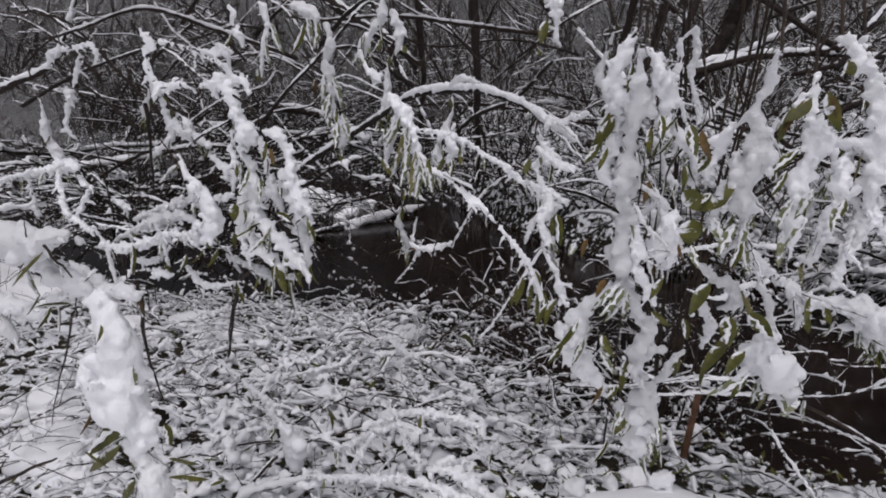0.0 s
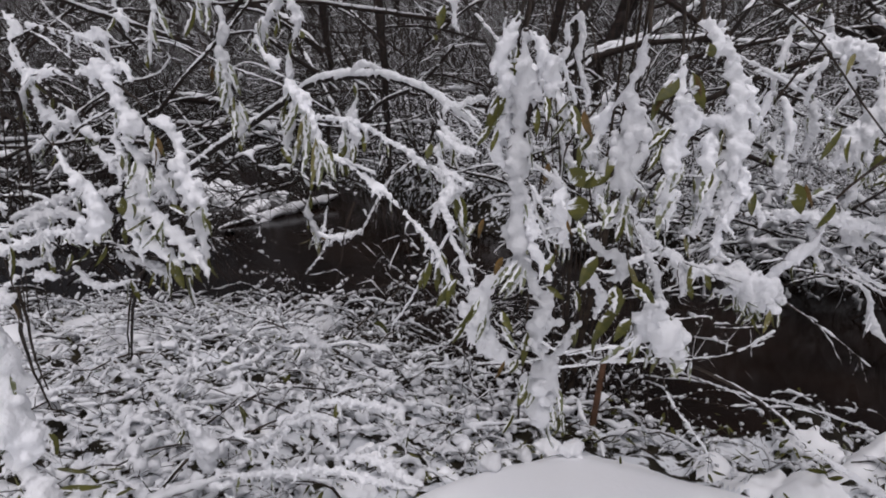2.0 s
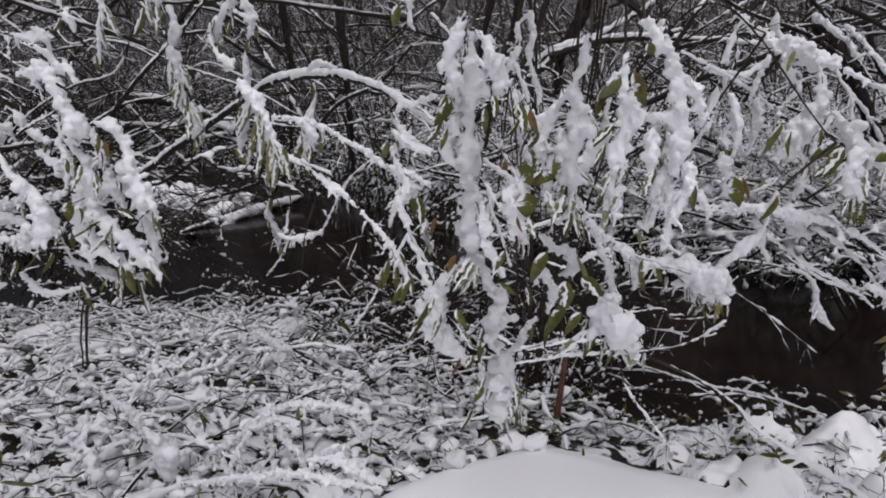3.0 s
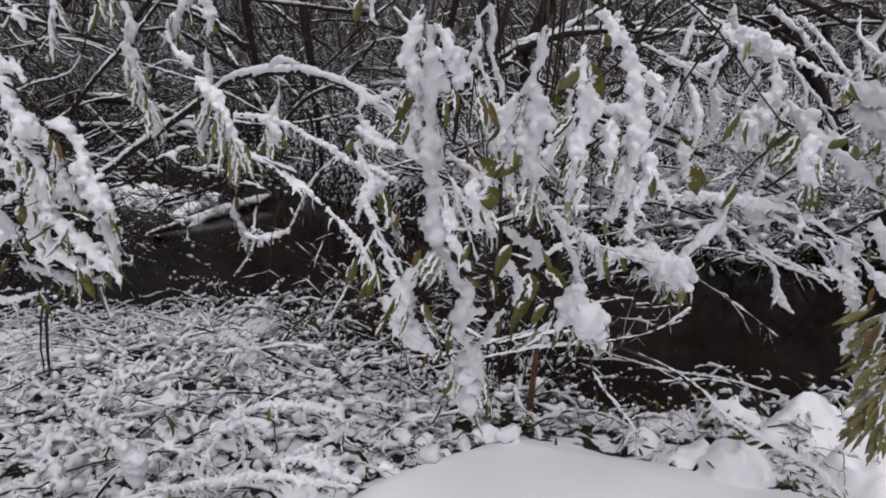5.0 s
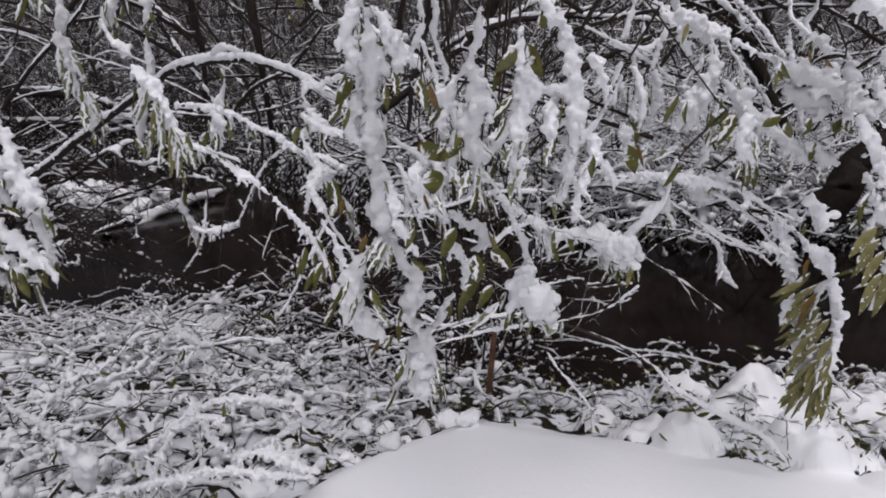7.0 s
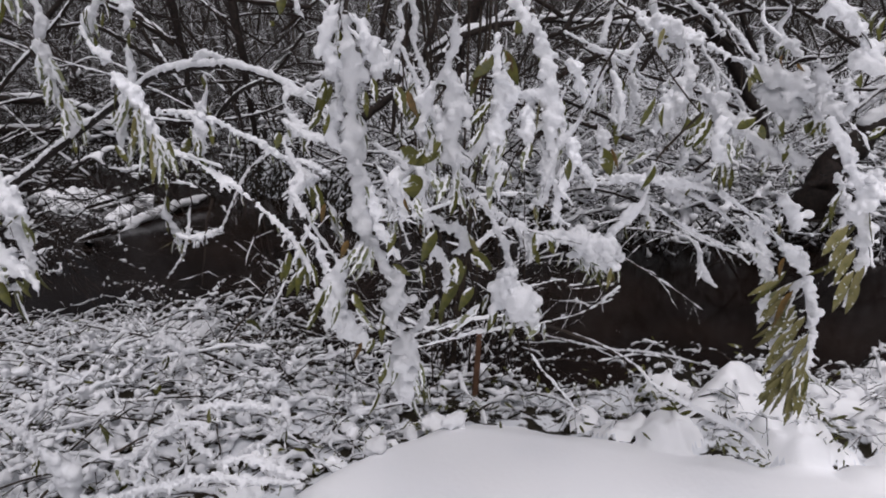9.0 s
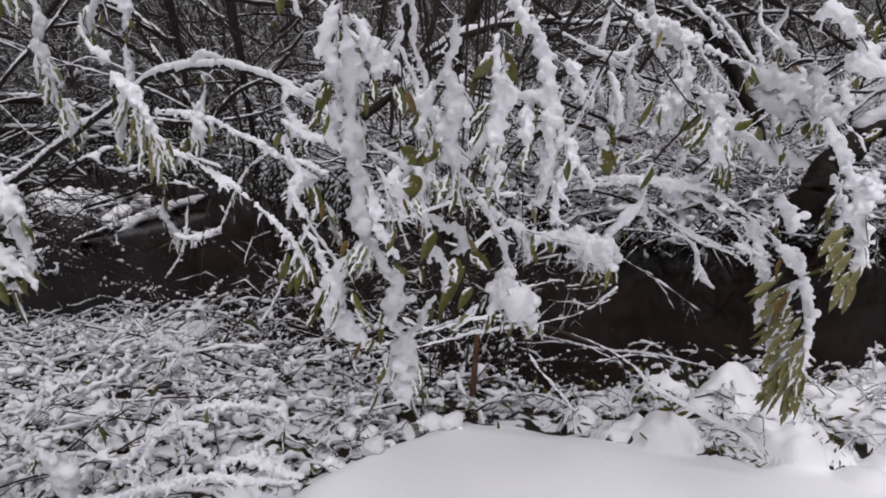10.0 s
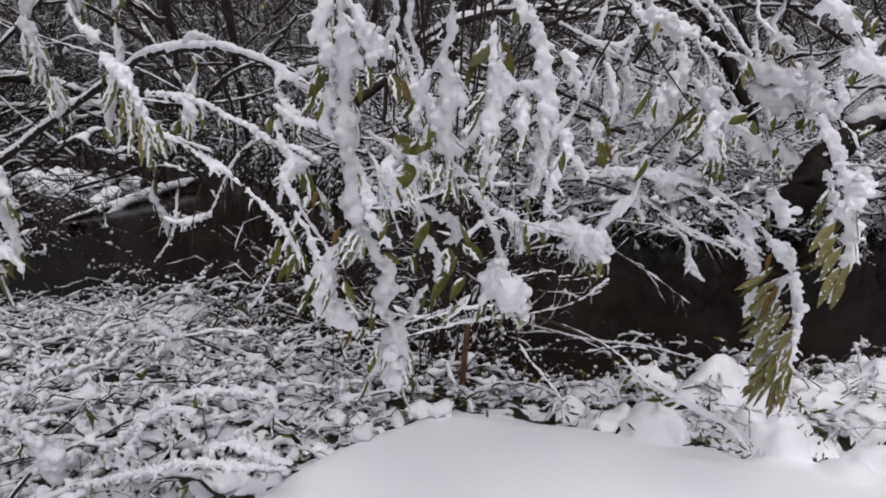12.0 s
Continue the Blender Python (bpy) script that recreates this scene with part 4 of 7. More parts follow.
# branches and leaves of the shrub over the pool: x, y, z and half-width of the snow
limb(right_shrub, [(0.767, 2.300, 0.847, 0.009), (0.941, 2.300, 0.820, 0.009), (1.040, 2.300, 0.779, 0.011), (1.083, 2.300, 0.655, 0.020), (1.136, 2.300, 0.595, 0.007)], "cap", 0.003, 0)
limb(right_shrub, [(0.938, 2.300, 0.866, 0.007), (1.072, 2.300, 0.783, 0.011), (1.182, 2.300, 0.747, 0.011), (1.253, 2.300, 0.688, 0.007)], "cap", 0.003, 0)
limb(right_shrub, [(0.669, 2.190, 1.684, 0.017), (0.713, 2.156, 1.637, 0.019), (0.775, 2.121, 1.592, 0.031), (0.839, 2.087, 1.562, 0.043), (0.893, 2.053, 1.537, 0.038), (0.918, 2.019, 1.515, 0.012), (0.983, 1.984, 1.475, 0.014), (1.039, 1.950, 1.440, 0.017)], "clump", 0.009, 0)
limb(right_shrub, [(1.020, 1.920, 1.447, 0.015), (1.043, 1.892, 1.421, 0.037), (1.096, 1.863, 1.400, 0.042), (1.145, 1.835, 1.376, 0.050), (1.184, 1.807, 1.330, 0.050), (1.206, 1.778, 1.298, 0.038), (1.222, 1.750, 1.290, 0.021)], "clump", 0.008, 0)
limb(right_shrub, [(1.055, 1.900, 1.369, 0.019), (1.073, 1.885, 1.352, 0.041), (1.113, 1.870, 1.339, 0.059), (1.138, 1.855, 1.307, 0.044), (1.103, 1.840, 1.277, 0.018)], "clump", 0.005, 0)
limb(right_shrub, [(0.798, 2.100, 1.567, 0.017), (0.805, 2.100, 1.512, 0.021), (0.824, 2.100, 1.469, 0.010)], "clump", 0.004, 0)
limb(right_shrub, [(0.852, 2.000, 1.540, 0.024), (0.877, 1.996, 1.460, 0.025), (0.866, 1.992, 1.406, 0.045), (0.852, 1.988, 1.356, 0.053), (0.819, 1.984, 1.302, 0.043), (0.801, 1.980, 1.246, 0.016)], "clump", 0.004, 0)
limb(right_shrub, [(0.826, 2.000, 1.373, 0.016), (0.813, 1.993, 1.331, 0.027), (0.790, 1.987, 1.280, 0.023), (0.777, 1.980, 1.237, 0.010)], "clump", 0.004, 0)
limb(right_shrub, [(0.877, 1.920, 1.394, 0.011), (0.925, 1.910, 1.340, 0.043), (0.960, 1.900, 1.293, 0.049), (1.004, 1.890, 1.256, 0.030), (1.050, 1.880, 1.222, 0.031), (1.092, 1.870, 1.188, 0.033), (1.113, 1.860, 1.163, 0.011)], "clump", 0.005, 0)
limb(right_shrub, [(1.094, 1.840, 1.222, 0.011), (1.122, 1.833, 1.202, 0.020), (1.148, 1.827, 1.169, 0.029), (1.182, 1.820, 1.156, 0.011)], "clump", 0.005, 0)
limb(right_shrub, [(0.945, 1.880, 1.284, 0.041), (0.937, 1.880, 1.234, 0.044), (0.955, 1.880, 1.182, 0.031), (0.968, 1.880, 1.148, 0.011)], "crust", 0.004, 2)
blade(right_shrub, (0.870, 1.830, 1.318), (0.814, 1.815, 1.267), 0.030, "dark")
blade(right_shrub, (0.890, 1.830, 1.305), (0.841, 1.815, 1.217), 0.033, "dark")
blade(right_shrub, (0.868, 1.830, 1.260), (0.815, 1.815, 1.218), 0.023, "dark")
blade(right_shrub, (1.018, 1.830, 1.297), (0.952, 1.815, 1.262), 0.026, "dark")
blade(right_shrub, (1.032, 1.830, 1.277), (1.037, 1.815, 1.230), 0.023, "dark")
blade(right_shrub, (0.729, 1.830, 1.368), (0.685, 1.815, 1.277), 0.017, "dark")
blade(right_shrub, (0.754, 1.830, 1.343), (0.738, 1.815, 1.276), 0.017, "dark")
blade(right_shrub, (0.997, 1.830, 1.443), (1.008, 1.815, 1.389), 0.023, "dark")
blade(right_shrub, (0.991, 1.830, 1.428), (0.997, 1.815, 1.390), 0.016, "dark")
blade(right_shrub, (1.117, 1.830, 1.217), (1.105, 1.815, 1.166), 0.017, "dark")
blade(right_shrub, (1.179, 1.830, 1.285), (1.146, 1.815, 1.243), 0.023, "dark")
blade(right_shrub, (1.198, 1.830, 1.287), (1.193, 1.815, 1.241), 0.019, "dark")
blade(right_shrub, (1.097, 1.830, 1.288), (1.080, 1.815, 1.245), 0.019, "dark")
blade(right_shrub, (0.921, 1.830, 1.165), (0.901, 1.815, 1.110), 0.016, "dark")
blade(right_shrub, (1.072, 1.830, 1.466), (1.059, 1.815, 1.427), 0.017, "brown")
blade(right_shrub, (1.116, 1.830, 1.443), (1.124, 1.815, 1.415), 0.012, "brown")
blade(right_shrub, (0.954, 1.830, 1.247), (0.940, 1.815, 1.167), 0.021, "pale")
blade(right_shrub, (0.900, 1.830, 1.265), (0.878, 1.815, 1.194), 0.021, "pale")
blade(right_shrub, (0.994, 1.830, 1.246), (0.982, 1.815, 1.183), 0.019, "pale")
blade(right_shrub, (1.065, 1.830, 1.186), (1.051, 1.815, 1.131), 0.019, "pale")
blade(right_shrub, (1.140, 1.830, 1.159), (1.130, 1.815, 1.095), 0.019, "pale")
blade(right_shrub, (0.655, 1.830, 1.224), (0.614, 1.815, 1.160), 0.023, "pale")
blade(right_shrub, (0.738, 1.830, 1.218), (0.672, 1.815, 1.162), 0.021, "pale")
limb(right_shrub, [(1.153, 1.720, 1.306, 0.017), (1.183, 1.710, 1.268, 0.024), (1.198, 1.700, 1.223, 0.028), (1.220, 1.690, 1.175, 0.033), (1.244, 1.680, 1.133, 0.040), (1.276, 1.670, 1.116, 0.030), (1.301, 1.660, 1.120, 0.023)], "clump", 0.007, 0)
limb(right_shrub, [(1.262, 1.660, 1.113, 0.023), (1.251, 1.660, 1.087, 0.046), (1.244, 1.660, 1.041, 0.046), (1.274, 1.660, 0.979, 0.042), (1.272, 1.660, 0.917, 0.036), (1.266, 1.660, 0.848, 0.020), (1.250, 1.660, 0.776, 0.010)], "clump", 0.006, 0)
limb(right_shrub, [(1.166, 1.660, 1.154, 0.013), (1.190, 1.660, 1.108, 0.016), (1.209, 1.660, 1.076, 0.020)], "clump", 0.004, 0)
limb(right_shrub, [(1.013, 1.550, 1.532, 0.012), (1.028, 1.542, 1.558, 0.030), (1.055, 1.533, 1.565, 0.033), (1.080, 1.525, 1.533, 0.028), (1.106, 1.517, 1.495, 0.031), (1.141, 1.508, 1.446, 0.034), (1.170, 1.500, 1.418, 0.024)], "clump", 0.009, 0)
limb(right_shrub, [(1.090, 1.520, 1.465, 0.015), (1.110, 1.510, 1.443, 0.039), (1.132, 1.500, 1.426, 0.027)], "clump", 0.005, 0)
limb(right_shrub, [(1.071, 1.850, 1.506, 0.015), (1.091, 1.850, 1.496, 0.029), (1.111, 1.850, 1.483, 0.031), (1.126, 1.850, 1.461, 0.011)], "clump", 0.004, 0)
limb(right_shrub, [(1.132, 1.750, 1.445, 0.010), (1.147, 1.750, 1.404, 0.031), (1.146, 1.750, 1.364, 0.022), (1.143, 1.750, 1.341, 0.009)], "clump", 0.004, 0)
limb(right_shrub, [(1.179, 1.700, 1.393, 0.012), (1.199, 1.700, 1.357, 0.030), (1.197, 1.700, 1.313, 0.020)], "clump", 0.004, 0)
limb(right_shrub, [(1.034, 1.900, 1.520, 0.007), (1.047, 1.900, 1.473, 0.011), (1.048, 1.900, 1.436, 0.006)], "clump", 0.004, 0)
blade(right_shrub, (1.152, 1.590, 1.126), (1.105, 1.575, 1.035), 0.023, "dark")
blade(right_shrub, (1.140, 1.590, 1.076), (1.100, 1.575, 1.023), 0.017, "dark")
blade(right_shrub, (1.171, 1.590, 1.560), (1.136, 1.575, 1.501), 0.021, "dark")
blade(right_shrub, (1.189, 1.590, 1.545), (1.161, 1.575, 1.482), 0.018, "dark")
blade(right_shrub, (1.232, 1.590, 1.286), (1.179, 1.575, 1.257), 0.020, "dark")
blade(right_shrub, (1.153, 1.590, 1.417), (1.138, 1.575, 1.378), 0.018, "dark")
blade(right_shrub, (1.191, 1.610, 1.030), (1.120, 1.595, 0.946), 0.025, "olive")
blade(right_shrub, (1.205, 1.610, 0.995), (1.133, 1.595, 0.916), 0.023, "olive")
blade(right_shrub, (1.225, 1.610, 0.902), (1.167, 1.595, 0.799), 0.025, "olive")
blade(right_shrub, (1.216, 1.610, 0.867), (1.187, 1.595, 0.780), 0.021, "olive")
blade(right_shrub, (1.220, 1.610, 0.963), (1.161, 1.595, 0.865), 0.021, "olive")
blade(right_shrub, (1.242, 1.610, 0.866), (1.215, 1.595, 0.777), 0.020, "olive")
blade(right_shrub, (1.195, 1.610, 0.964), (1.145, 1.595, 0.890), 0.018, "olive")
blade(right_shrub, (1.249, 1.610, 0.915), (1.218, 1.595, 0.823), 0.020, "olive")
limb(right_shrub, [(0.553, 2.000, 1.090, 0.012), (0.642, 1.984, 1.098, 0.021), (0.728, 1.969, 1.104, 0.025), (0.814, 1.953, 1.099, 0.027), (0.884, 1.938, 1.085, 0.017), (0.949, 1.922, 1.068, 0.013), (1.012, 1.907, 1.035, 0.009), (1.080, 1.891, 0.981, 0.009), (1.142, 1.876, 0.918, 0.009), (1.174, 1.860, 0.877, 0.015)], "clump", 0.006, 0)
limb(right_shrub, [(1.145, 1.840, 0.902, 0.016), (1.172, 1.831, 0.890, 0.031), (1.204, 1.823, 0.841, 0.034), (1.226, 1.814, 0.769, 0.030), (1.242, 1.806, 0.682, 0.034), (1.248, 1.797, 0.589, 0.030), (1.237, 1.789, 0.511, 0.021), (1.225, 1.780, 0.459, 0.009)], "clump", 0.006, 0)
limb(right_shrub, [(0.835, 2.020, 1.059, 0.014), (0.900, 1.990, 1.039, 0.014), (0.969, 1.960, 1.000, 0.012), (1.030, 1.930, 0.942, 0.009), (1.081, 1.900, 0.878, 0.011)], "cap", 0.004, 0)
limb(right_shrub, [(1.070, 1.920, 0.948, 0.011), (1.102, 1.905, 0.929, 0.032), (1.111, 1.890, 0.880, 0.028), (1.136, 1.875, 0.813, 0.024), (1.124, 1.860, 0.769, 0.009)], "clump", 0.004, 0)
limb(right_shrub, [(0.791, 2.050, 0.996, 0.008), (0.872, 2.025, 0.945, 0.010), (0.923, 2.000, 0.911, 0.012), (0.990, 1.975, 0.877, 0.010), (1.048, 1.950, 0.844, 0.008)], "cap", 0.003, 0)
limb(right_shrub, [(1.166, 1.900, 1.041, 0.017), (1.186, 1.900, 0.987, 0.052), (1.211, 1.900, 0.950, 0.034), (1.202, 1.900, 0.922, 0.011)], "clump", 0.004, 0)
limb(right_shrub, [(1.124, 1.950, 0.995, 0.011), (1.145, 1.950, 0.966, 0.025), (1.138, 1.950, 0.938, 0.011)], "clump", 0.004, 0)
limb(right_shrub, [(0.733, 1.980, 1.064, 0.016), (0.758, 1.980, 1.007, 0.021), (0.788, 1.980, 0.931, 0.010)], "clump", 0.004, 0)
limb(right_shrub, [(0.830, 2.000, 1.052, 0.024), (0.871, 2.000, 1.036, 0.039), (0.863, 2.000, 1.001, 0.016)], "clump", 0.004, 0)
limb(right_shrub, [(1.015, 1.880, 0.904, 0.011), (1.066, 1.873, 0.887, 0.018), (1.103, 1.867, 0.832, 0.022), (1.119, 1.860, 0.786, 0.009)], "clump", 0.004, 0)
limb(right_shrub, [(1.171, 1.800, 0.723, 0.014), (1.154, 1.800, 0.657, 0.027), (1.155, 1.800, 0.569, 0.032), (1.145, 1.800, 0.509, 0.021)], "crust", 0.003, 0)
limb(right_shrub, [(1.097, 1.800, 0.781, 0.009), (1.090, 1.800, 0.725, 0.016), (1.084, 1.800, 0.668, 0.011)], "crust", 0.003, 0)
blade(right_shrub, (1.143, 1.760, 0.773), (1.042, 1.745, 0.670), 0.025, "olive")
blade(right_shrub, (1.175, 1.760, 0.703), (1.064, 1.745, 0.594), 0.025, "olive")
blade(right_shrub, (1.163, 1.760, 0.662), (1.074, 1.745, 0.555), 0.023, "olive")
blade(right_shrub, (1.194, 1.760, 0.627), (1.100, 1.745, 0.535), 0.025, "olive")
blade(right_shrub, (1.185, 1.760, 0.569), (1.081, 1.745, 0.476), 0.027, "olive")
blade(right_shrub, (1.204, 1.760, 0.550), (1.114, 1.745, 0.416), 0.028, "olive")
blade(right_shrub, (1.196, 1.760, 0.530), (1.145, 1.745, 0.354), 0.030, "olive")
blade(right_shrub, (1.192, 1.760, 0.507), (1.060, 1.745, 0.436), 0.025, "olive")
blade(right_shrub, (1.214, 1.760, 0.550), (1.176, 1.745, 0.354), 0.028, "olive")
blade(right_shrub, (1.215, 1.760, 0.491), (1.191, 1.745, 0.379), 0.023, "olive")
blade(right_shrub, (1.212, 1.760, 0.646), (1.168, 1.745, 0.539), 0.023, "olive")
blade(right_shrub, (1.172, 1.760, 0.534), (1.105, 1.745, 0.369), 0.023, "olive")
blade(right_shrub, (1.107, 1.760, 0.823), (1.018, 1.745, 0.776), 0.018, "olive")
blade(right_shrub, (1.129, 1.770, 0.846), (1.042, 1.755, 0.740), 0.022, "dark")
blade(right_shrub, (1.232, 1.770, 0.505), (1.220, 1.755, 0.434), 0.017, "dark")
blade(right_shrub, (1.142, 1.770, 0.642), (1.077, 1.755, 0.631), 0.015, "dark")
blade(right_shrub, (1.225, 1.770, 0.425), (1.179, 1.755, 0.342), 0.020, "dark")
blade(right_shrub, (1.140, 1.740, 0.795), (1.078, 1.725, 0.690), 0.018, "brown")
blade(right_shrub, (1.105, 1.740, 0.900), (1.077, 1.725, 0.836), 0.015, "brown")
blade(right_shrub, (1.153, 1.770, 0.809), (1.052, 1.755, 0.707), 0.024, "olive")
blade(right_shrub, (1.169, 1.770, 0.736), (1.077, 1.755, 0.631), 0.024, "olive")
blade(right_shrub, (1.160, 1.770, 0.699), (1.058, 1.755, 0.619), 0.022, "olive")
blade(right_shrub, (1.185, 1.770, 0.661), (1.111, 1.755, 0.553), 0.025, "olive")
blade(right_shrub, (1.172, 1.770, 0.603), (1.073, 1.755, 0.514), 0.025, "olive")
blade(right_shrub, (1.194, 1.770, 0.584), (1.140, 1.755, 0.454), 0.025, "olive")
blade(right_shrub, (1.225, 1.770, 0.515), (1.215, 1.755, 0.362), 0.025, "olive")
blade(right_shrub, (1.179, 1.770, 0.545), (1.079, 1.755, 0.424), 0.024, "olive")
blade(right_shrub, (1.170, 1.770, 0.505), (1.094, 1.755, 0.393), 0.024, "olive")
blade(right_shrub, (1.219, 1.770, 0.445), (1.162, 1.755, 0.335), 0.025, "olive")
blade(right_shrub, (1.225, 1.770, 0.583), (1.191, 1.755, 0.454), 0.024, "olive")
blade(right_shrub, (1.202, 1.770, 0.698), (1.138, 1.755, 0.611), 0.022, "olive")
blade(right_shrub, (1.153, 1.780, 0.796), (1.074, 1.765, 0.730), 0.022, "pale")
blade(right_shrub, (1.180, 1.780, 0.713), (1.116, 1.765, 0.626), 0.022, "pale")
blade(right_shrub, (1.166, 1.780, 0.618), (1.113, 1.765, 0.528), 0.022, "pale")
blade(right_shrub, (1.211, 1.780, 0.598), (1.157, 1.765, 0.488), 0.022, "pale")
blade(right_shrub, (1.169, 1.780, 0.769), (1.116, 1.765, 0.701), 0.020, "pale")
blade(right_shrub, (1.131, 1.780, 0.769), (1.074, 1.765, 0.702), 0.020, "pale")
blade(right_shrub, (1.227, 1.780, 0.539), (1.191, 1.765, 0.428), 0.022, "pale")
limb(right_shrub, [(1.254, 1.820, 0.416, 0.014), (1.223, 1.815, 0.501, 0.025), (1.189, 1.810, 0.584, 0.025), (1.174, 1.805, 0.507, 0.021), (1.201, 1.800, 0.407, 0.011)], "crust", 0.003, 0)
limb(right_shrub, [(1.182, 1.800, 0.798, 0.011), (1.160, 1.800, 0.742, 0.021), (1.126, 1.800, 0.701, 0.019), (1.092, 1.800, 0.675, 0.007)], "crust", 0.003, 0)
limb(right_shrub, [(1.177, 1.660, 1.295, 0.007), (1.218, 1.660, 1.257, 0.007), (1.257, 1.660, 1.190, 0.007)], "cap", 0.003, 0)
limb(right_shrub, [(1.282, 1.660, 1.166, 0.016), (1.273, 1.660, 1.133, 0.020), (1.263, 1.660, 1.106, 0.010)], "clump", 0.005, 0)
limb(right_shrub, [(1.230, 1.680, 1.063, 0.013), (1.216, 1.680, 1.008, 0.021), (1.217, 1.680, 0.942, 0.020), (1.215, 1.680, 0.884, 0.008)], "crust", 0.004, 2)
limb(right_shrub, [(0.953, 1.980, 1.123, 0.008), (0.924, 1.970, 1.107, 0.019), (0.896, 1.960, 1.091, 0.023), (0.866, 1.950, 1.098, 0.008)], "crust", 0.004, 1)
limb(right_shrub, [(0.934, 2.100, 1.524, 0.008), (0.963, 2.050, 1.436, 0.008), (0.965, 2.000, 1.368, 0.008)], "cap", 0.003, 0)
limb(right_shrub, [(0.966, 2.100, 1.462, 0.008), (1.017, 2.050, 1.382, 0.010), (1.053, 2.000, 1.304, 0.008)], "cap", 0.003, 0)
limb(right_shrub, [(0.528, 2.300, 1.568, 0.011), (0.643, 2.267, 1.505, 0.013), (0.736, 2.233, 1.444, 0.011), (0.808, 2.200, 1.385, 0.009)], "cap", 0.003, 0)
limb(right_shrub, [(1.065, 2.400, 1.646, 0.012), (1.126, 2.333, 1.562, 0.014), (1.177, 2.267, 1.464, 0.013), (1.171, 2.200, 1.430, 0.009)], "cap", 0.004, 0)
limb(right_shrub, [(0.963, 2.400, 1.679, 0.017), (1.024, 2.300, 1.602, 0.018), (1.040, 2.200, 1.537, 0.013)], "cap", 0.004, 0)
limb(right_shrub, [(1.157, 2.200, 1.641, 0.009), (1.160, 2.167, 1.569, 0.011), (1.205, 2.133, 1.514, 0.010), (1.256, 2.100, 1.467, 0.008)], "cap", 0.004, 0)
limb(right_shrub, [(0.672, 2.200, 1.646, 0.011), (0.658, 2.167, 1.609, 0.017), (0.638, 2.133, 1.564, 0.015), (0.615, 2.100, 1.529, 0.008)], "clump", 0.003, 0)
limb(right_shrub, [(0.779, 2.200, 1.552, 0.009), (0.760, 2.200, 1.499, 0.017), (0.747, 2.200, 1.453, 0.019), (0.737, 2.200, 1.416, 0.009)], "clump", 0.003, 0)
limb(right_shrub, [(0.669, 2.600, 1.521, 0.013), (0.748, 2.600, 1.503, 0.020), (0.820, 2.600, 1.509, 0.020), (0.880, 2.600, 1.545, 0.013)], "clump", 0.003, 0)
limb(right_shrub, [(0.722, 2.400, 1.423, 0.012), (0.746, 2.400, 1.361, 0.021), (0.760, 2.400, 1.276, 0.021), (0.752, 2.400, 1.212, 0.009)], "crust", 0.003, 1)
limb(right_shrub, [(0.651, 2.300, 1.447, 0.011), (0.633, 2.300, 1.379, 0.018), (0.631, 2.300, 1.309, 0.014)], "crust", 0.003, 1)
# branches and leaves of the bent bush: x, y, z and half-width of the snow
limb(left_shrub, [(-1.063, 1.340, 1.288, 0.005), (-1.343, 1.600, 0.911, 0.012), (-1.678, 1.900, 0.606, 0.010), (-1.973, 2.150, 0.221, 0.011)], "bare", 0.011, 0)
limb(left_shrub, [(-1.755, 1.500, 0.825, 0.006), (-1.737, 1.500, 0.730, 0.006), (-1.859, 1.600, 0.524, 0.007), (-1.953, 1.700, 0.308, 0.007)], "bare", 0.007, 0)
limb(left_shrub, [(-1.424, 1.360, 1.661, 0.011), (-1.395, 1.358, 1.636, 0.022), (-1.413, 1.357, 1.596, 0.013), (-1.412, 1.355, 1.548, 0.019), (-1.379, 1.354, 1.509, 0.022), (-1.326, 1.352, 1.512, 0.022), (-1.251, 1.351, 1.513, 0.015), (-1.178, 1.349, 1.510, 0.015), (-1.149, 1.348, 1.524, 0.024), (-1.107, 1.346, 1.498, 0.035), (-1.098, 1.345, 1.456, 0.034), (-1.073, 1.343, 1.420, 0.033), (-1.053, 1.342, 1.388, 0.039), (-1.077, 1.340, 1.347, 0.020)], "clump", 0.008, 0)
limb(left_shrub, [(-1.088, 1.340, 1.531, 0.009), (-1.060, 1.340, 1.528, 0.019), (-1.042, 1.340, 1.494, 0.009)], "clump", 0.005, 0)
limb(left_shrub, [(-1.371, 1.370, 1.633, 0.008), (-1.346, 1.376, 1.627, 0.009), (-1.268, 1.382, 1.616, 0.008), (-1.206, 1.388, 1.600, 0.013), (-1.178, 1.394, 1.606, 0.022), (-1.156, 1.400, 1.599, 0.017)], "clump", 0.005, 0)
limb(left_shrub, [(-1.363, 1.370, 1.614, 0.005), (-1.310, 1.373, 1.589, 0.007), (-1.251, 1.377, 1.545, 0.007), (-1.200, 1.380, 1.514, 0.005)], "cap", 0.004, 0)
limb(left_shrub, [(-1.374, 1.360, 1.493, 0.011), (-1.373, 1.360, 1.440, 0.013), (-1.349, 1.360, 1.395, 0.024), (-1.310, 1.360, 1.373, 0.020), (-1.276, 1.360, 1.388, 0.008)], "clump", 0.005, 0)
limb(left_shrub, [(-0.996, 1.330, 1.387, 0.011), (-0.960, 1.327, 1.388, 0.025), (-0.934, 1.323, 1.354, 0.031), (-0.921, 1.320, 1.298, 0.034), (-0.897, 1.317, 1.239, 0.040), (-0.869, 1.313, 1.187, 0.033), (-0.848, 1.310, 1.146, 0.009)], "clump", 0.005, 0)
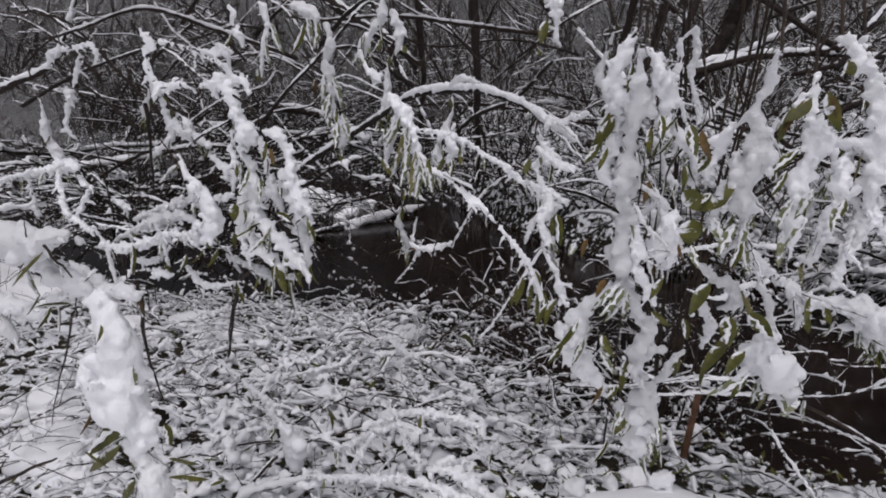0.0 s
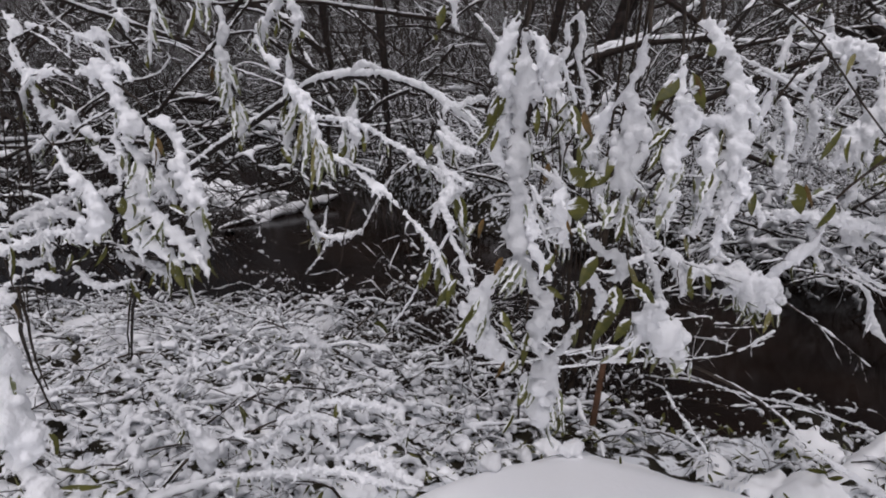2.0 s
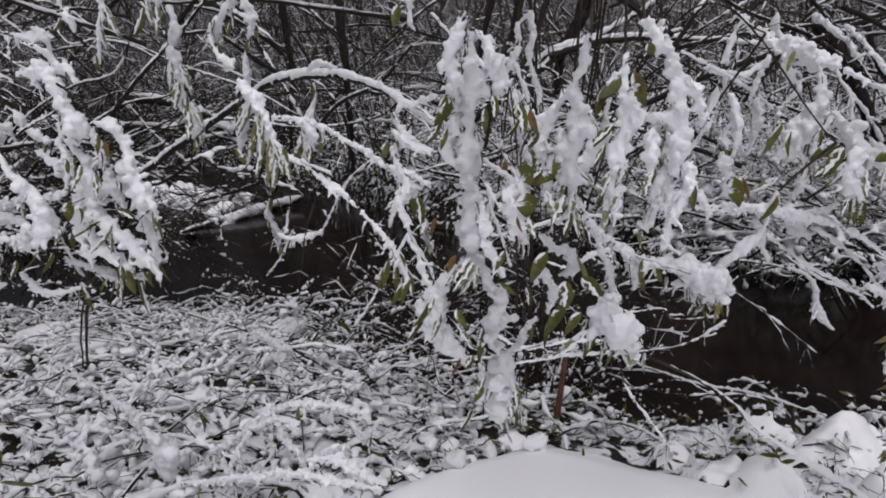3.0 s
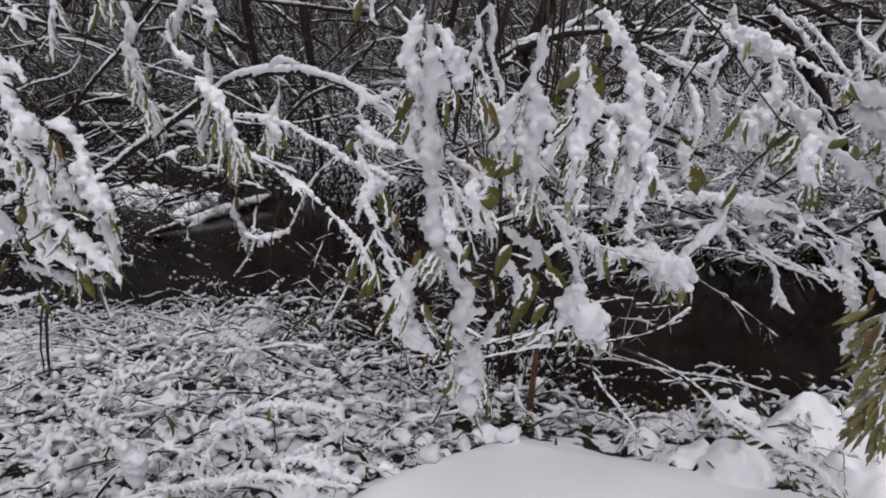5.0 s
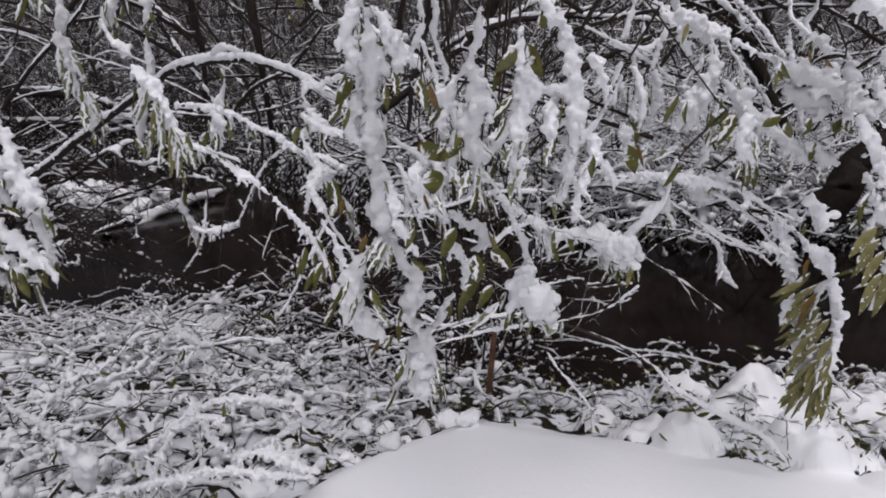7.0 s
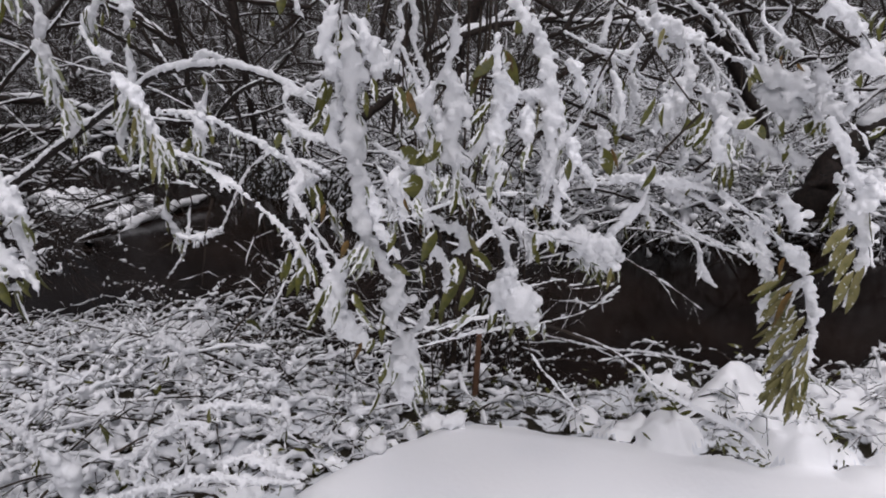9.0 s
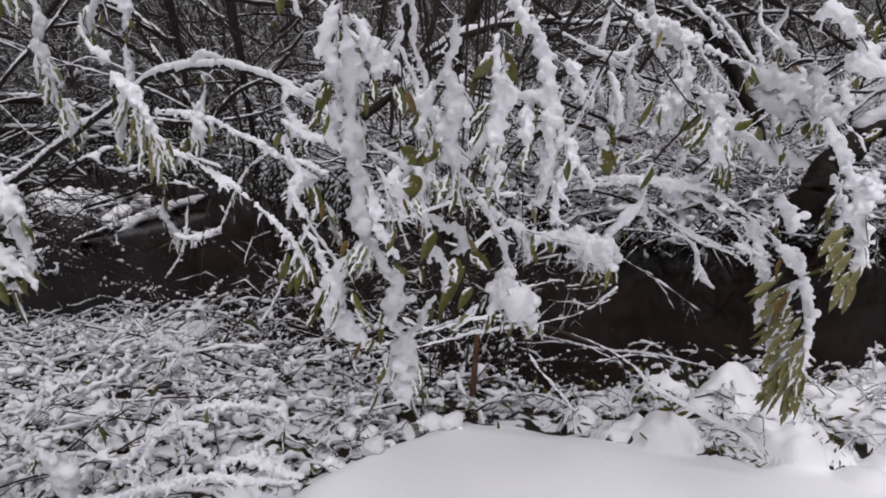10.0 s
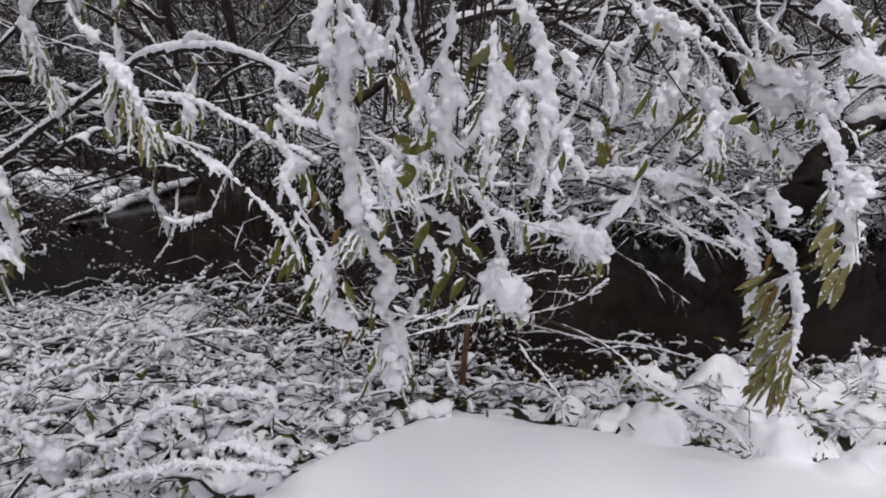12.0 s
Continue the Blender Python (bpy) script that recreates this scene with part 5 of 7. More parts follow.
limb(left_shrub, [(-1.005, 1.330, 1.375, 0.012), (-0.997, 1.330, 1.331, 0.014), (-0.983, 1.330, 1.278, 0.020), (-0.964, 1.330, 1.225, 0.025), (-0.949, 1.330, 1.179, 0.015)], "clump", 0.004, 0)
limb(left_shrub, [(-1.097, 1.350, 1.333, 0.013), (-1.069, 1.348, 1.295, 0.029), (-1.043, 1.346, 1.241, 0.040), (-1.056, 1.344, 1.185, 0.040), (-1.029, 1.342, 1.138, 0.040), (-1.001, 1.340, 1.101, 0.028)], "clump", 0.004, 4)
limb(left_shrub, [(-1.037, 1.330, 1.156, 0.015), (-0.998, 1.325, 1.128, 0.037), (-0.955, 1.320, 1.090, 0.040), (-0.905, 1.315, 1.051, 0.037), (-0.859, 1.310, 1.016, 0.018)], "clump", 0.004, 0)
limb(left_shrub, [(-1.078, 1.340, 1.126, 0.019), (-1.064, 1.337, 1.079, 0.031), (-1.019, 1.333, 1.051, 0.028), (-0.961, 1.330, 1.008, 0.019)], "clump", 0.004, 3)
limb(left_shrub, [(-1.313, 1.330, 1.329, 0.006), (-1.290, 1.323, 1.292, 0.012), (-1.248, 1.317, 1.249, 0.022), (-1.204, 1.310, 1.210, 0.039), (-1.173, 1.303, 1.158, 0.042), (-1.185, 1.297, 1.109, 0.045), (-1.196, 1.290, 1.066, 0.015)], "clump", 0.005, 0)
limb(left_shrub, [(-1.156, 1.300, 1.205, 0.009), (-1.119, 1.300, 1.211, 0.018), (-1.090, 1.300, 1.221, 0.006)], "clump", 0.004, 0)
limb(left_shrub, [(-1.238, 1.300, 1.128, 0.012), (-1.223, 1.295, 1.097, 0.029), (-1.236, 1.290, 1.072, 0.015)], "clump", 0.004, 0)
limb(left_shrub, [(-1.828, 1.500, 0.976, 0.008), (-1.714, 1.475, 1.028, 0.015), (-1.565, 1.450, 1.077, 0.031), (-1.418, 1.425, 1.109, 0.028), (-1.333, 1.400, 1.106, 0.009)], "clump", 0.005, 0)
limb(left_shrub, [(-1.716, 1.500, 1.063, 0.011), (-1.622, 1.473, 1.095, 0.017), (-1.485, 1.447, 1.137, 0.024), (-1.358, 1.420, 1.176, 0.015)], "clump", 0.005, 0)
limb(left_shrub, [(-1.508, 1.400, 1.077, 0.009), (-1.494, 1.400, 1.040, 0.018), (-1.479, 1.400, 1.004, 0.008)], "clump", 0.004, 0)
limb(left_shrub, [(-2.806, 1.650, 1.086, 0.012), (-2.664, 1.640, 1.126, 0.013), (-2.454, 1.630, 1.172, 0.015), (-2.296, 1.620, 1.200, 0.022), (-2.186, 1.610, 1.219, 0.032), (-2.111, 1.600, 1.211, 0.013)], "clump", 0.005, 0)
limb(left_shrub, [(-2.221, 1.600, 1.201, 0.015), (-2.208, 1.588, 1.123, 0.014), (-2.189, 1.575, 1.041, 0.018), (-2.098, 1.562, 1.002, 0.018), (-2.011, 1.550, 0.981, 0.009)], "clump", 0.004, 0)
limb(left_shrub, [(-2.406, 1.600, 1.141, 0.007), (-2.395, 1.600, 1.058, 0.019), (-2.381, 1.600, 1.003, 0.011)], "clump", 0.004, 0)
limb(left_shrub, [(-2.047, 1.600, 1.156, 0.006), (-2.100, 1.590, 1.077, 0.017), (-2.134, 1.580, 1.031, 0.009)], "clump", 0.004, 0)
limb(left_shrub, [(-2.333, 1.700, 1.593, 0.009), (-2.317, 1.700, 1.636, 0.015), (-2.281, 1.700, 1.648, 0.018), (-2.176, 1.700, 1.660, 0.014), (-2.081, 1.700, 1.672, 0.018), (-2.051, 1.700, 1.639, 0.012), (-2.070, 1.700, 1.602, 0.006)], "clump", 0.004, 0)
limb(left_shrub, [(-2.145, 1.700, 1.628, 0.008), (-2.178, 1.700, 1.576, 0.015), (-2.209, 1.700, 1.519, 0.008)], "clump", 0.004, 0)
limb(left_shrub, [(-2.263, 1.700, 1.498, 0.012), (-2.231, 1.700, 1.476, 0.029), (-2.264, 1.700, 1.414, 0.015), (-2.280, 1.700, 1.356, 0.014), (-2.242, 1.700, 1.317, 0.006)], "clump", 0.004, 0)
limb(left_shrub, [(-1.948, 1.600, 1.104, 0.009), (-1.904, 1.600, 1.085, 0.024), (-1.859, 1.600, 1.071, 0.007)], "clump", 0.004, 0)
limb(left_shrub, [(-1.284, 1.450, 1.599, 0.007), (-1.213, 1.450, 1.566, 0.012), (-1.176, 1.450, 1.518, 0.013)], "clump", 0.004, 0)
limb(left_shrub, [(-1.249, 1.400, 1.306, 0.008), (-1.215, 1.400, 1.282, 0.020), (-1.184, 1.400, 1.256, 0.020), (-1.171, 1.400, 1.235, 0.008)], "clump", 0.004, 0)
limb(left_shrub, [(-1.365, 1.420, 1.330, 0.006), (-1.274, 1.400, 1.372, 0.007), (-1.177, 1.380, 1.404, 0.007), (-1.105, 1.360, 1.441, 0.005)], "cap", 0.004, 0)
limb(left_shrub, [(-1.272, 1.450, 1.014, 0.006), (-1.225, 1.425, 0.988, 0.008), (-1.177, 1.400, 0.960, 0.007)], "cap", 0.003, 0)
limb(left_shrub, [(-1.920, 1.500, 1.025, 0.007), (-1.723, 1.500, 1.018, 0.009), (-1.483, 1.500, 1.050, 0.006)], "cap", 0.003, 0)
limb(left_shrub, [(-1.608, 1.450, 0.879, 0.011), (-1.565, 1.450, 0.904, 0.025), (-1.523, 1.450, 0.893, 0.013)], "clump", 0.004, 0)
limb(left_shrub, [(-1.610, 1.500, 1.457, 0.006), (-1.686, 1.567, 1.350, 0.006), (-1.764, 1.633, 1.221, 0.006), (-1.843, 1.700, 1.111, 0.007)], "bare", 0.0075, 0)
limb(left_shrub, [(-1.200, 1.550, 0.969, 0.006), (-1.364, 1.617, 0.841, 0.006), (-1.486, 1.683, 0.671, 0.007), (-1.586, 1.750, 0.468, 0.007)], "bare", 0.006, 0)
limb(left_shrub, [(-1.120, 1.340, 1.504, 0.004), (-1.047, 1.340, 1.457, 0.004), (-0.999, 1.340, 1.406, 0.004)], "bare", 0.004, 0)
blade(left_shrub, (-1.087, 1.300, 1.197), (-1.092, 1.285, 1.149), 0.027, "dark")
blade(left_shrub, (-1.059, 1.300, 1.181), (-1.030, 1.285, 1.145), 0.017, "dark")
blade(left_shrub, (-0.944, 1.300, 1.180), (-0.879, 1.285, 1.167), 0.017, "dark")
blade(left_shrub, (-0.846, 1.300, 1.155), (-0.803, 1.285, 1.113), 0.015, "dark")
blade(left_shrub, (-0.966, 1.300, 1.372), (-0.967, 1.285, 1.321), 0.012, "dark")
blade(left_shrub, (-0.950, 1.300, 1.346), (-0.938, 1.285, 1.304), 0.014, "dark")
blade(left_shrub, (-1.284, 1.300, 1.030), (-1.293, 1.285, 0.981), 0.015, "dark")
blade(left_shrub, (-1.216, 1.300, 1.055), (-1.239, 1.285, 1.005), 0.015, "dark")
blade(left_shrub, (-1.162, 1.300, 1.060), (-1.182, 1.285, 1.003), 0.014, "dark")
blade(left_shrub, (-0.959, 1.300, 1.033), (-0.955, 1.285, 0.989), 0.015, "dark")
blade(left_shrub, (-0.900, 1.300, 1.024), (-0.873, 1.285, 0.980), 0.015, "dark")
blade(left_shrub, (-1.070, 1.300, 1.308), (-1.057, 1.285, 1.267), 0.011, "dark")
blade(left_shrub, (-1.037, 1.310, 1.293), (-1.054, 1.295, 1.224), 0.014, "pale")
blade(left_shrub, (-0.974, 1.310, 1.141), (-1.017, 1.295, 1.060), 0.014, "pale")
blade(left_shrub, (-0.931, 1.310, 1.082), (-0.944, 1.295, 1.004), 0.014, "pale")
blade(left_shrub, (-1.029, 1.310, 1.168), (-1.062, 1.295, 1.104), 0.014, "pale")
blade(left_shrub, (-0.945, 1.290, 1.356), (-0.922, 1.275, 1.308), 0.011, "brown")
blade(left_shrub, (-0.958, 1.290, 1.329), (-0.939, 1.275, 1.284), 0.008, "brown")
limb(left_shrub, [(-0.948, 1.340, 1.294, 0.015), (-0.923, 1.338, 1.227, 0.038), (-0.898, 1.335, 1.159, 0.040), (-0.881, 1.332, 1.098, 0.028), (-0.868, 1.330, 1.044, 0.012)], "clump", 0.004, 3)
limb(left_shrub, [(-1.096, 1.350, 1.237, 0.013), (-1.096, 1.348, 1.181, 0.028), (-1.113, 1.345, 1.122, 0.028), (-1.102, 1.342, 1.074, 0.021), (-1.088, 1.340, 1.025, 0.009)], "clump", 0.004, 3)
limb(left_shrub, [(-1.120, 1.360, 1.386, 0.009), (-1.131, 1.360, 1.339, 0.015), (-1.119, 1.360, 1.299, 0.019), (-1.103, 1.360, 1.252, 0.013)], "clump", 0.004, 0)
limb(left_shrub, [(-1.209, 1.380, 1.010, 0.009), (-1.118, 1.373, 0.996, 0.015), (-1.031, 1.367, 0.981, 0.019), (-0.947, 1.360, 0.982, 0.013)], "clump", 0.004, 2)
limb(left_shrub, [(-1.837, 1.450, 0.976, 0.013), (-1.726, 1.438, 0.970, 0.024), (-1.587, 1.425, 1.007, 0.026), (-1.442, 1.412, 1.052, 0.020), (-1.358, 1.400, 1.053, 0.009)], "clump", 0.004, 2)
limb(left_shrub, [(-1.739, 1.500, 0.923, 0.011), (-1.680, 1.500, 0.915, 0.021), (-1.615, 1.500, 0.936, 0.015), (-1.570, 1.500, 0.972, 0.007)], "clump", 0.004, 0)
limb(left_shrub, [(-2.071, 1.600, 0.988, 0.008), (-1.966, 1.567, 0.915, 0.012), (-1.908, 1.533, 0.841, 0.012), (-1.845, 1.500, 0.770, 0.009)], "cap", 0.004, 0)
limb(left_shrub, [(-1.500, 1.500, 0.919, 0.011), (-1.455, 1.500, 0.873, 0.018), (-1.382, 1.500, 0.863, 0.018), (-1.283, 1.500, 0.885, 0.008)], "clump", 0.004, 1)
limb(left_shrub, [(-1.335, 1.720, 0.246, 0.020), (-1.314, 1.733, 0.179, 0.057), (-1.290, 1.747, 0.118, 0.077), (-1.291, 1.760, 0.044, 0.061)], "clump", 0.004, 0)
limb(left_shrub, [(-1.757, 1.800, 0.440, 0.013), (-1.643, 1.788, 0.386, 0.013), (-1.548, 1.776, 0.351, 0.014), (-1.456, 1.764, 0.312, 0.017), (-1.394, 1.752, 0.280, 0.025), (-1.371, 1.740, 0.219, 0.018)], "clump", 0.005, 0)
limb(left_shrub, [(-0.854, 1.750, 0.420, 0.008), (-0.824, 1.742, 0.353, 0.012), (-0.791, 1.735, 0.292, 0.014), (-0.757, 1.728, 0.243, 0.026), (-0.716, 1.720, 0.228, 0.017)], "clump", 0.004, 0)
limb(left_shrub, [(-1.071, 1.720, 0.186, 0.012), (-0.985, 1.716, 0.236, 0.018), (-0.920, 1.712, 0.299, 0.015), (-0.840, 1.708, 0.340, 0.018), (-0.763, 1.704, 0.365, 0.015), (-0.701, 1.700, 0.358, 0.009)], "clump", 0.004, 0)
limb(left_shrub, [(-1.004, 1.700, 0.058, 0.018), (-0.984, 1.693, 0.148, 0.018), (-0.937, 1.687, 0.237, 0.015), (-0.880, 1.680, 0.312, 0.014)], "clump", 0.004, 0)
limb(left_shrub, [(-1.200, 1.680, 0.054, 0.015), (-1.038, 1.676, 0.094, 0.021), (-0.859, 1.672, 0.148, 0.024), (-0.708, 1.668, 0.184, 0.024), (-0.567, 1.664, 0.175, 0.021), (-0.408, 1.660, 0.170, 0.015)], "clump", 0.004, 0)
limb(left_shrub, [(-0.661, 1.800, 0.175, 0.013), (-0.589, 1.787, 0.213, 0.019), (-0.495, 1.773, 0.285, 0.017), (-0.445, 1.760, 0.341, 0.014)], "clump", 0.004, 0)
limb(left_shrub, [(-0.689, 1.720, 0.195, 0.017), (-0.581, 1.713, 0.214, 0.026), (-0.501, 1.707, 0.184, 0.026), (-0.401, 1.700, 0.162, 0.018)], "clump", 0.004, 0)
limb(left_shrub, [(-1.061, 1.950, 0.537, 0.013), (-0.957, 1.933, 0.571, 0.020), (-0.887, 1.917, 0.536, 0.027), (-0.813, 1.900, 0.535, 0.020)], "clump", 0.004, 0)
limb(left_shrub, [(-0.965, 1.900, 0.235, 0.018), (-0.819, 1.900, 0.310, 0.022), (-0.687, 1.900, 0.310, 0.025), (-0.557, 1.900, 0.301, 0.018)], "clump", 0.004, 0)
blade(left_shrub, (-1.103, 1.720, 0.351), (-1.076, 1.705, 0.295), 0.036, "dark")
blade(left_shrub, (-1.100, 1.720, 0.329), (-1.056, 1.705, 0.285), 0.026, "dark")
blade(left_shrub, (-1.354, 1.720, 0.210), (-1.375, 1.705, 0.159), 0.020, "dark")
blade(left_shrub, (-1.386, 1.720, 0.184), (-1.359, 1.705, 0.153), 0.016, "dark")
blade(left_shrub, (-0.823, 2.370, 0.437), (-0.742, 2.355, 0.414), 0.049, "dark")
blade(left_shrub, (-1.204, 2.370, 0.281), (-1.227, 2.355, 0.216), 0.027, "dark")
blade(left_shrub, (-1.266, 2.370, 0.134), (-1.303, 2.355, 0.081), 0.027, "dark")
blade(left_shrub, (-1.738, 2.370, 0.067), (-1.702, 2.355, 0.047), 0.022, "dark")
# branches and leaves of the close shrub: x, y, z and half-width of the snow
limb(near_shrub, [(-1.317, 0.740, 1.199, 0.054), (-1.230, 0.744, 1.204, 0.063), (-1.157, 0.748, 1.203, 0.065), (-1.093, 0.752, 1.204, 0.053), (-1.043, 0.756, 1.222, 0.032), (-1.015, 0.760, 1.230, 0.009)], "clump", 0.006, 0)
limb(near_shrub, [(-1.190, 0.800, 1.141, 0.024), (-1.112, 0.793, 1.135, 0.033), (-1.048, 0.787, 1.115, 0.030), (-1.009, 0.780, 1.104, 0.017)], "clump", 0.006, 0)
limb(near_shrub, [(-1.127, 0.840, 1.136, 0.011), (-1.079, 0.830, 1.119, 0.019), (-1.028, 0.820, 1.101, 0.021), (-0.949, 0.810, 1.112, 0.027), (-0.892, 0.800, 1.108, 0.012)], "clump", 0.006, 0)
limb(near_shrub, [(-1.020, 0.800, 1.096, 0.019), (-0.987, 0.796, 1.072, 0.042), (-0.954, 0.791, 1.024, 0.054), (-0.956, 0.787, 0.964, 0.065), (-0.958, 0.783, 0.902, 0.069), (-0.923, 0.779, 0.859, 0.053), (-0.902, 0.774, 0.817, 0.041), (-0.911, 0.770, 0.770, 0.013)], "clump", 0.006, 0)
limb(near_shrub, [(-1.066, 0.780, 0.947, 0.013), (-1.022, 0.777, 0.931, 0.032), (-1.015, 0.773, 0.889, 0.035), (-0.995, 0.770, 0.856, 0.017)], "clump", 0.005, 0)
limb(near_shrub, [(-0.940, 0.770, 0.797, 0.018), (-0.910, 0.767, 0.768, 0.032), (-0.873, 0.763, 0.727, 0.038), (-0.853, 0.760, 0.682, 0.033)], "clump", 0.005, 0)
limb(near_shrub, [(-1.722, 0.950, 0.847, 0.042), (-1.600, 0.950, 0.891, 0.048), (-1.565, 0.950, 0.848, 0.022)], "clump", 0.005, 0)
limb(near_shrub, [(-1.362, 0.950, 1.004, 0.017), (-1.443, 0.950, 0.931, 0.013), (-1.529, 0.950, 0.942, 0.028), (-1.619, 0.950, 0.953, 0.033)], "clump", 0.005, 0)
limb(near_shrub, [(-1.003, 0.900, 1.061, 0.004), (-1.048, 0.933, 0.969, 0.004), (-1.092, 0.967, 0.863, 0.004), (-1.094, 1.000, 0.740, 0.004)], "bare", 0.005, 0)
limb(near_shrub, [(-1.030, 0.720, 1.217, 0.002), (-1.000, 0.730, 1.176, 0.002), (-0.989, 0.740, 1.151, 0.002)], "bare", 0.003, 0)
limb(near_shrub, [(-1.385, 1.000, 0.926, 0.003), (-1.494, 1.025, 0.763, 0.003), (-1.631, 1.050, 0.524, 0.003)], "bare", 0.0035, 0)
limb(near_shrub, [(-1.654, 0.850, 0.413, 0.003), (-1.484, 0.865, 0.516, 0.003), (-1.359, 0.880, 0.579, 0.003)], "bare", 0.007, 0)
blade(near_shrub, (-0.916, 0.750, 0.868), (-0.999, 0.735, 0.774), 0.031, "dark")
blade(near_shrub, (-0.937, 0.750, 0.799), (-1.064, 0.735, 0.697), 0.022, "dark")
blade(near_shrub, (-0.806, 0.750, 0.876), (-0.771, 0.735, 0.847), 0.018, "dark")
blade(near_shrub, (-0.805, 0.750, 0.802), (-0.726, 0.735, 0.808), 0.012, "dark")
blade(near_shrub, (-0.808, 0.750, 0.759), (-0.709, 0.735, 0.789), 0.011, "dark")
blade(near_shrub, (-0.908, 0.750, 0.726), (-0.963, 0.735, 0.664), 0.022, "dark")
blade(near_shrub, (-0.911, 0.750, 0.767), (-0.892, 0.735, 0.737), 0.012, "dark")
blade(near_shrub, (-0.943, 0.750, 1.059), (-0.930, 0.735, 1.028), 0.010, "dark")
blade(near_shrub, (-1.048, 0.750, 0.755), (-0.982, 0.735, 0.735), 0.012, "dark")
blade(near_shrub, (-1.248, 0.820, 1.026), (-1.091, 0.805, 1.065), 0.011, "dark")
blade(near_shrub, (-1.184, 0.820, 1.044), (-1.221, 0.805, 0.982), 0.010, "dark")
blade(near_shrub, (-1.162, 0.820, 1.038), (-1.147, 0.805, 0.987), 0.010, "dark")
blade(near_shrub, (-1.220, 0.820, 1.063), (-1.248, 0.805, 1.011), 0.010, "dark")
blade(near_shrub, (-0.931, 0.820, 1.097), (-0.870, 0.805, 1.066), 0.012, "brown")
blade(near_shrub, (-1.101, 0.820, 0.814), (-1.122, 0.805, 0.747), 0.009, "brown")
blade(near_shrub, (-1.063, 0.820, 0.829), (-1.067, 0.805, 0.774), 0.008, "brown")
# branches and leaves of the arching willow: x, y, z and half-width of the snow
limb(arch_shrub, [(-2.325, 3.000, 0.923, 0.024), (-2.051, 2.923, 1.067, 0.026), (-1.800, 2.845, 1.197, 0.025), (-1.536, 2.768, 1.329, 0.024), (-1.298, 2.691, 1.443, 0.024), (-1.140, 2.614, 1.497, 0.031), (-0.966, 2.536, 1.512, 0.032), (-0.806, 2.459, 1.511, 0.029), (-0.681, 2.382, 1.489, 0.026), (-0.542, 2.305, 1.448, 0.023), (-0.412, 2.227, 1.378, 0.026), (-0.316, 2.150, 1.334, 0.021)], "cap", 0.018, 0)
limb(arch_shrub, [(-0.844, 2.300, 1.531, 0.018), (-0.791, 2.300, 1.557, 0.029), (-0.749, 2.300, 1.540, 0.016)], "clump", 0.004, 0)
limb(arch_shrub, [(-0.833, 1.750, 1.491, 0.010), (-0.808, 1.748, 1.467, 0.021), (-0.784, 1.747, 1.433, 0.033), (-0.764, 1.745, 1.388, 0.033), (-0.740, 1.743, 1.326, 0.027), (-0.700, 1.742, 1.278, 0.015), (-0.633, 1.740, 1.239, 0.015), (-0.556, 1.738, 1.184, 0.014), (-0.481, 1.737, 1.126, 0.014), (-0.415, 1.735, 1.055, 0.014), (-0.356, 1.733, 0.990, 0.014), (-0.329, 1.732, 0.940, 0.015), (-0.315, 1.730, 0.879, 0.008)], "clump", 0.006, 2)
limb(arch_shrub, [(-0.804, 1.740, 1.445, 0.014), (-0.821, 1.740, 1.383, 0.022), (-0.835, 1.740, 1.320, 0.015), (-0.848, 1.740, 1.274, 0.007)], "crust", 0.004, 2)
limb(arch_shrub, [(-0.904, 2.100, 1.359, 0.014), (-0.806, 2.100, 1.358, 0.019), (-0.716, 2.100, 1.328, 0.019), (-0.649, 2.100, 1.289, 0.017), (-0.540, 2.100, 1.233, 0.019), (-0.486, 2.100, 1.185, 0.017), (-0.409, 2.100, 1.170, 0.017), (-0.326, 2.100, 1.129, 0.017)], "clump", 0.005, 0)
limb(arch_shrub, [(-0.748, 2.100, 1.384, 0.012), (-0.770, 2.100, 1.330, 0.037), (-0.756, 2.100, 1.285, 0.035), (-0.778, 2.100, 1.242, 0.010)], "clump", 0.004, 1)
limb(arch_shrub, [(-0.389, 1.900, 1.390, 0.011), (-0.376, 1.900, 1.343, 0.024), (-0.356, 1.900, 1.307, 0.034), (-0.384, 1.900, 1.291, 0.022), (-0.405, 1.900, 1.271, 0.009)], "clump", 0.004, 1)
limb(arch_shrub, [(-0.349, 1.900, 1.318, 0.017), (-0.315, 1.900, 1.291, 0.022), (-0.296, 1.900, 1.267, 0.009)], "clump", 0.004, 0)
limb(arch_shrub, [(-0.418, 1.900, 1.221, 0.011), (-0.364, 1.900, 1.176, 0.026), (-0.335, 1.900, 1.138, 0.032), (-0.370, 1.900, 1.105, 0.022), (-0.401, 1.900, 1.073, 0.011), (-0.414, 1.900, 1.014, 0.011)], "clump", 0.004, 1)
limb(arch_shrub, [(-1.375, 2.200, 1.625, 0.017), (-1.356, 2.200, 1.567, 0.035), (-1.346, 2.200, 1.503, 0.028), (-1.330, 2.200, 1.435, 0.011)], "clump", 0.004, 1)
limb(arch_shrub, [(-1.345, 2.200, 1.463, 0.017), (-1.321, 2.200, 1.383, 0.022), (-1.296, 2.200, 1.325, 0.017), (-1.315, 2.200, 1.273, 0.009)], "crust", 0.004, 2)
limb(arch_shrub, [(-1.256, 2.300, 1.680, 0.009), (-1.226, 2.300, 1.600, 0.020), (-1.187, 2.300, 1.573, 0.034), (-1.166, 2.300, 1.541, 0.011)], "clump", 0.004, 0)
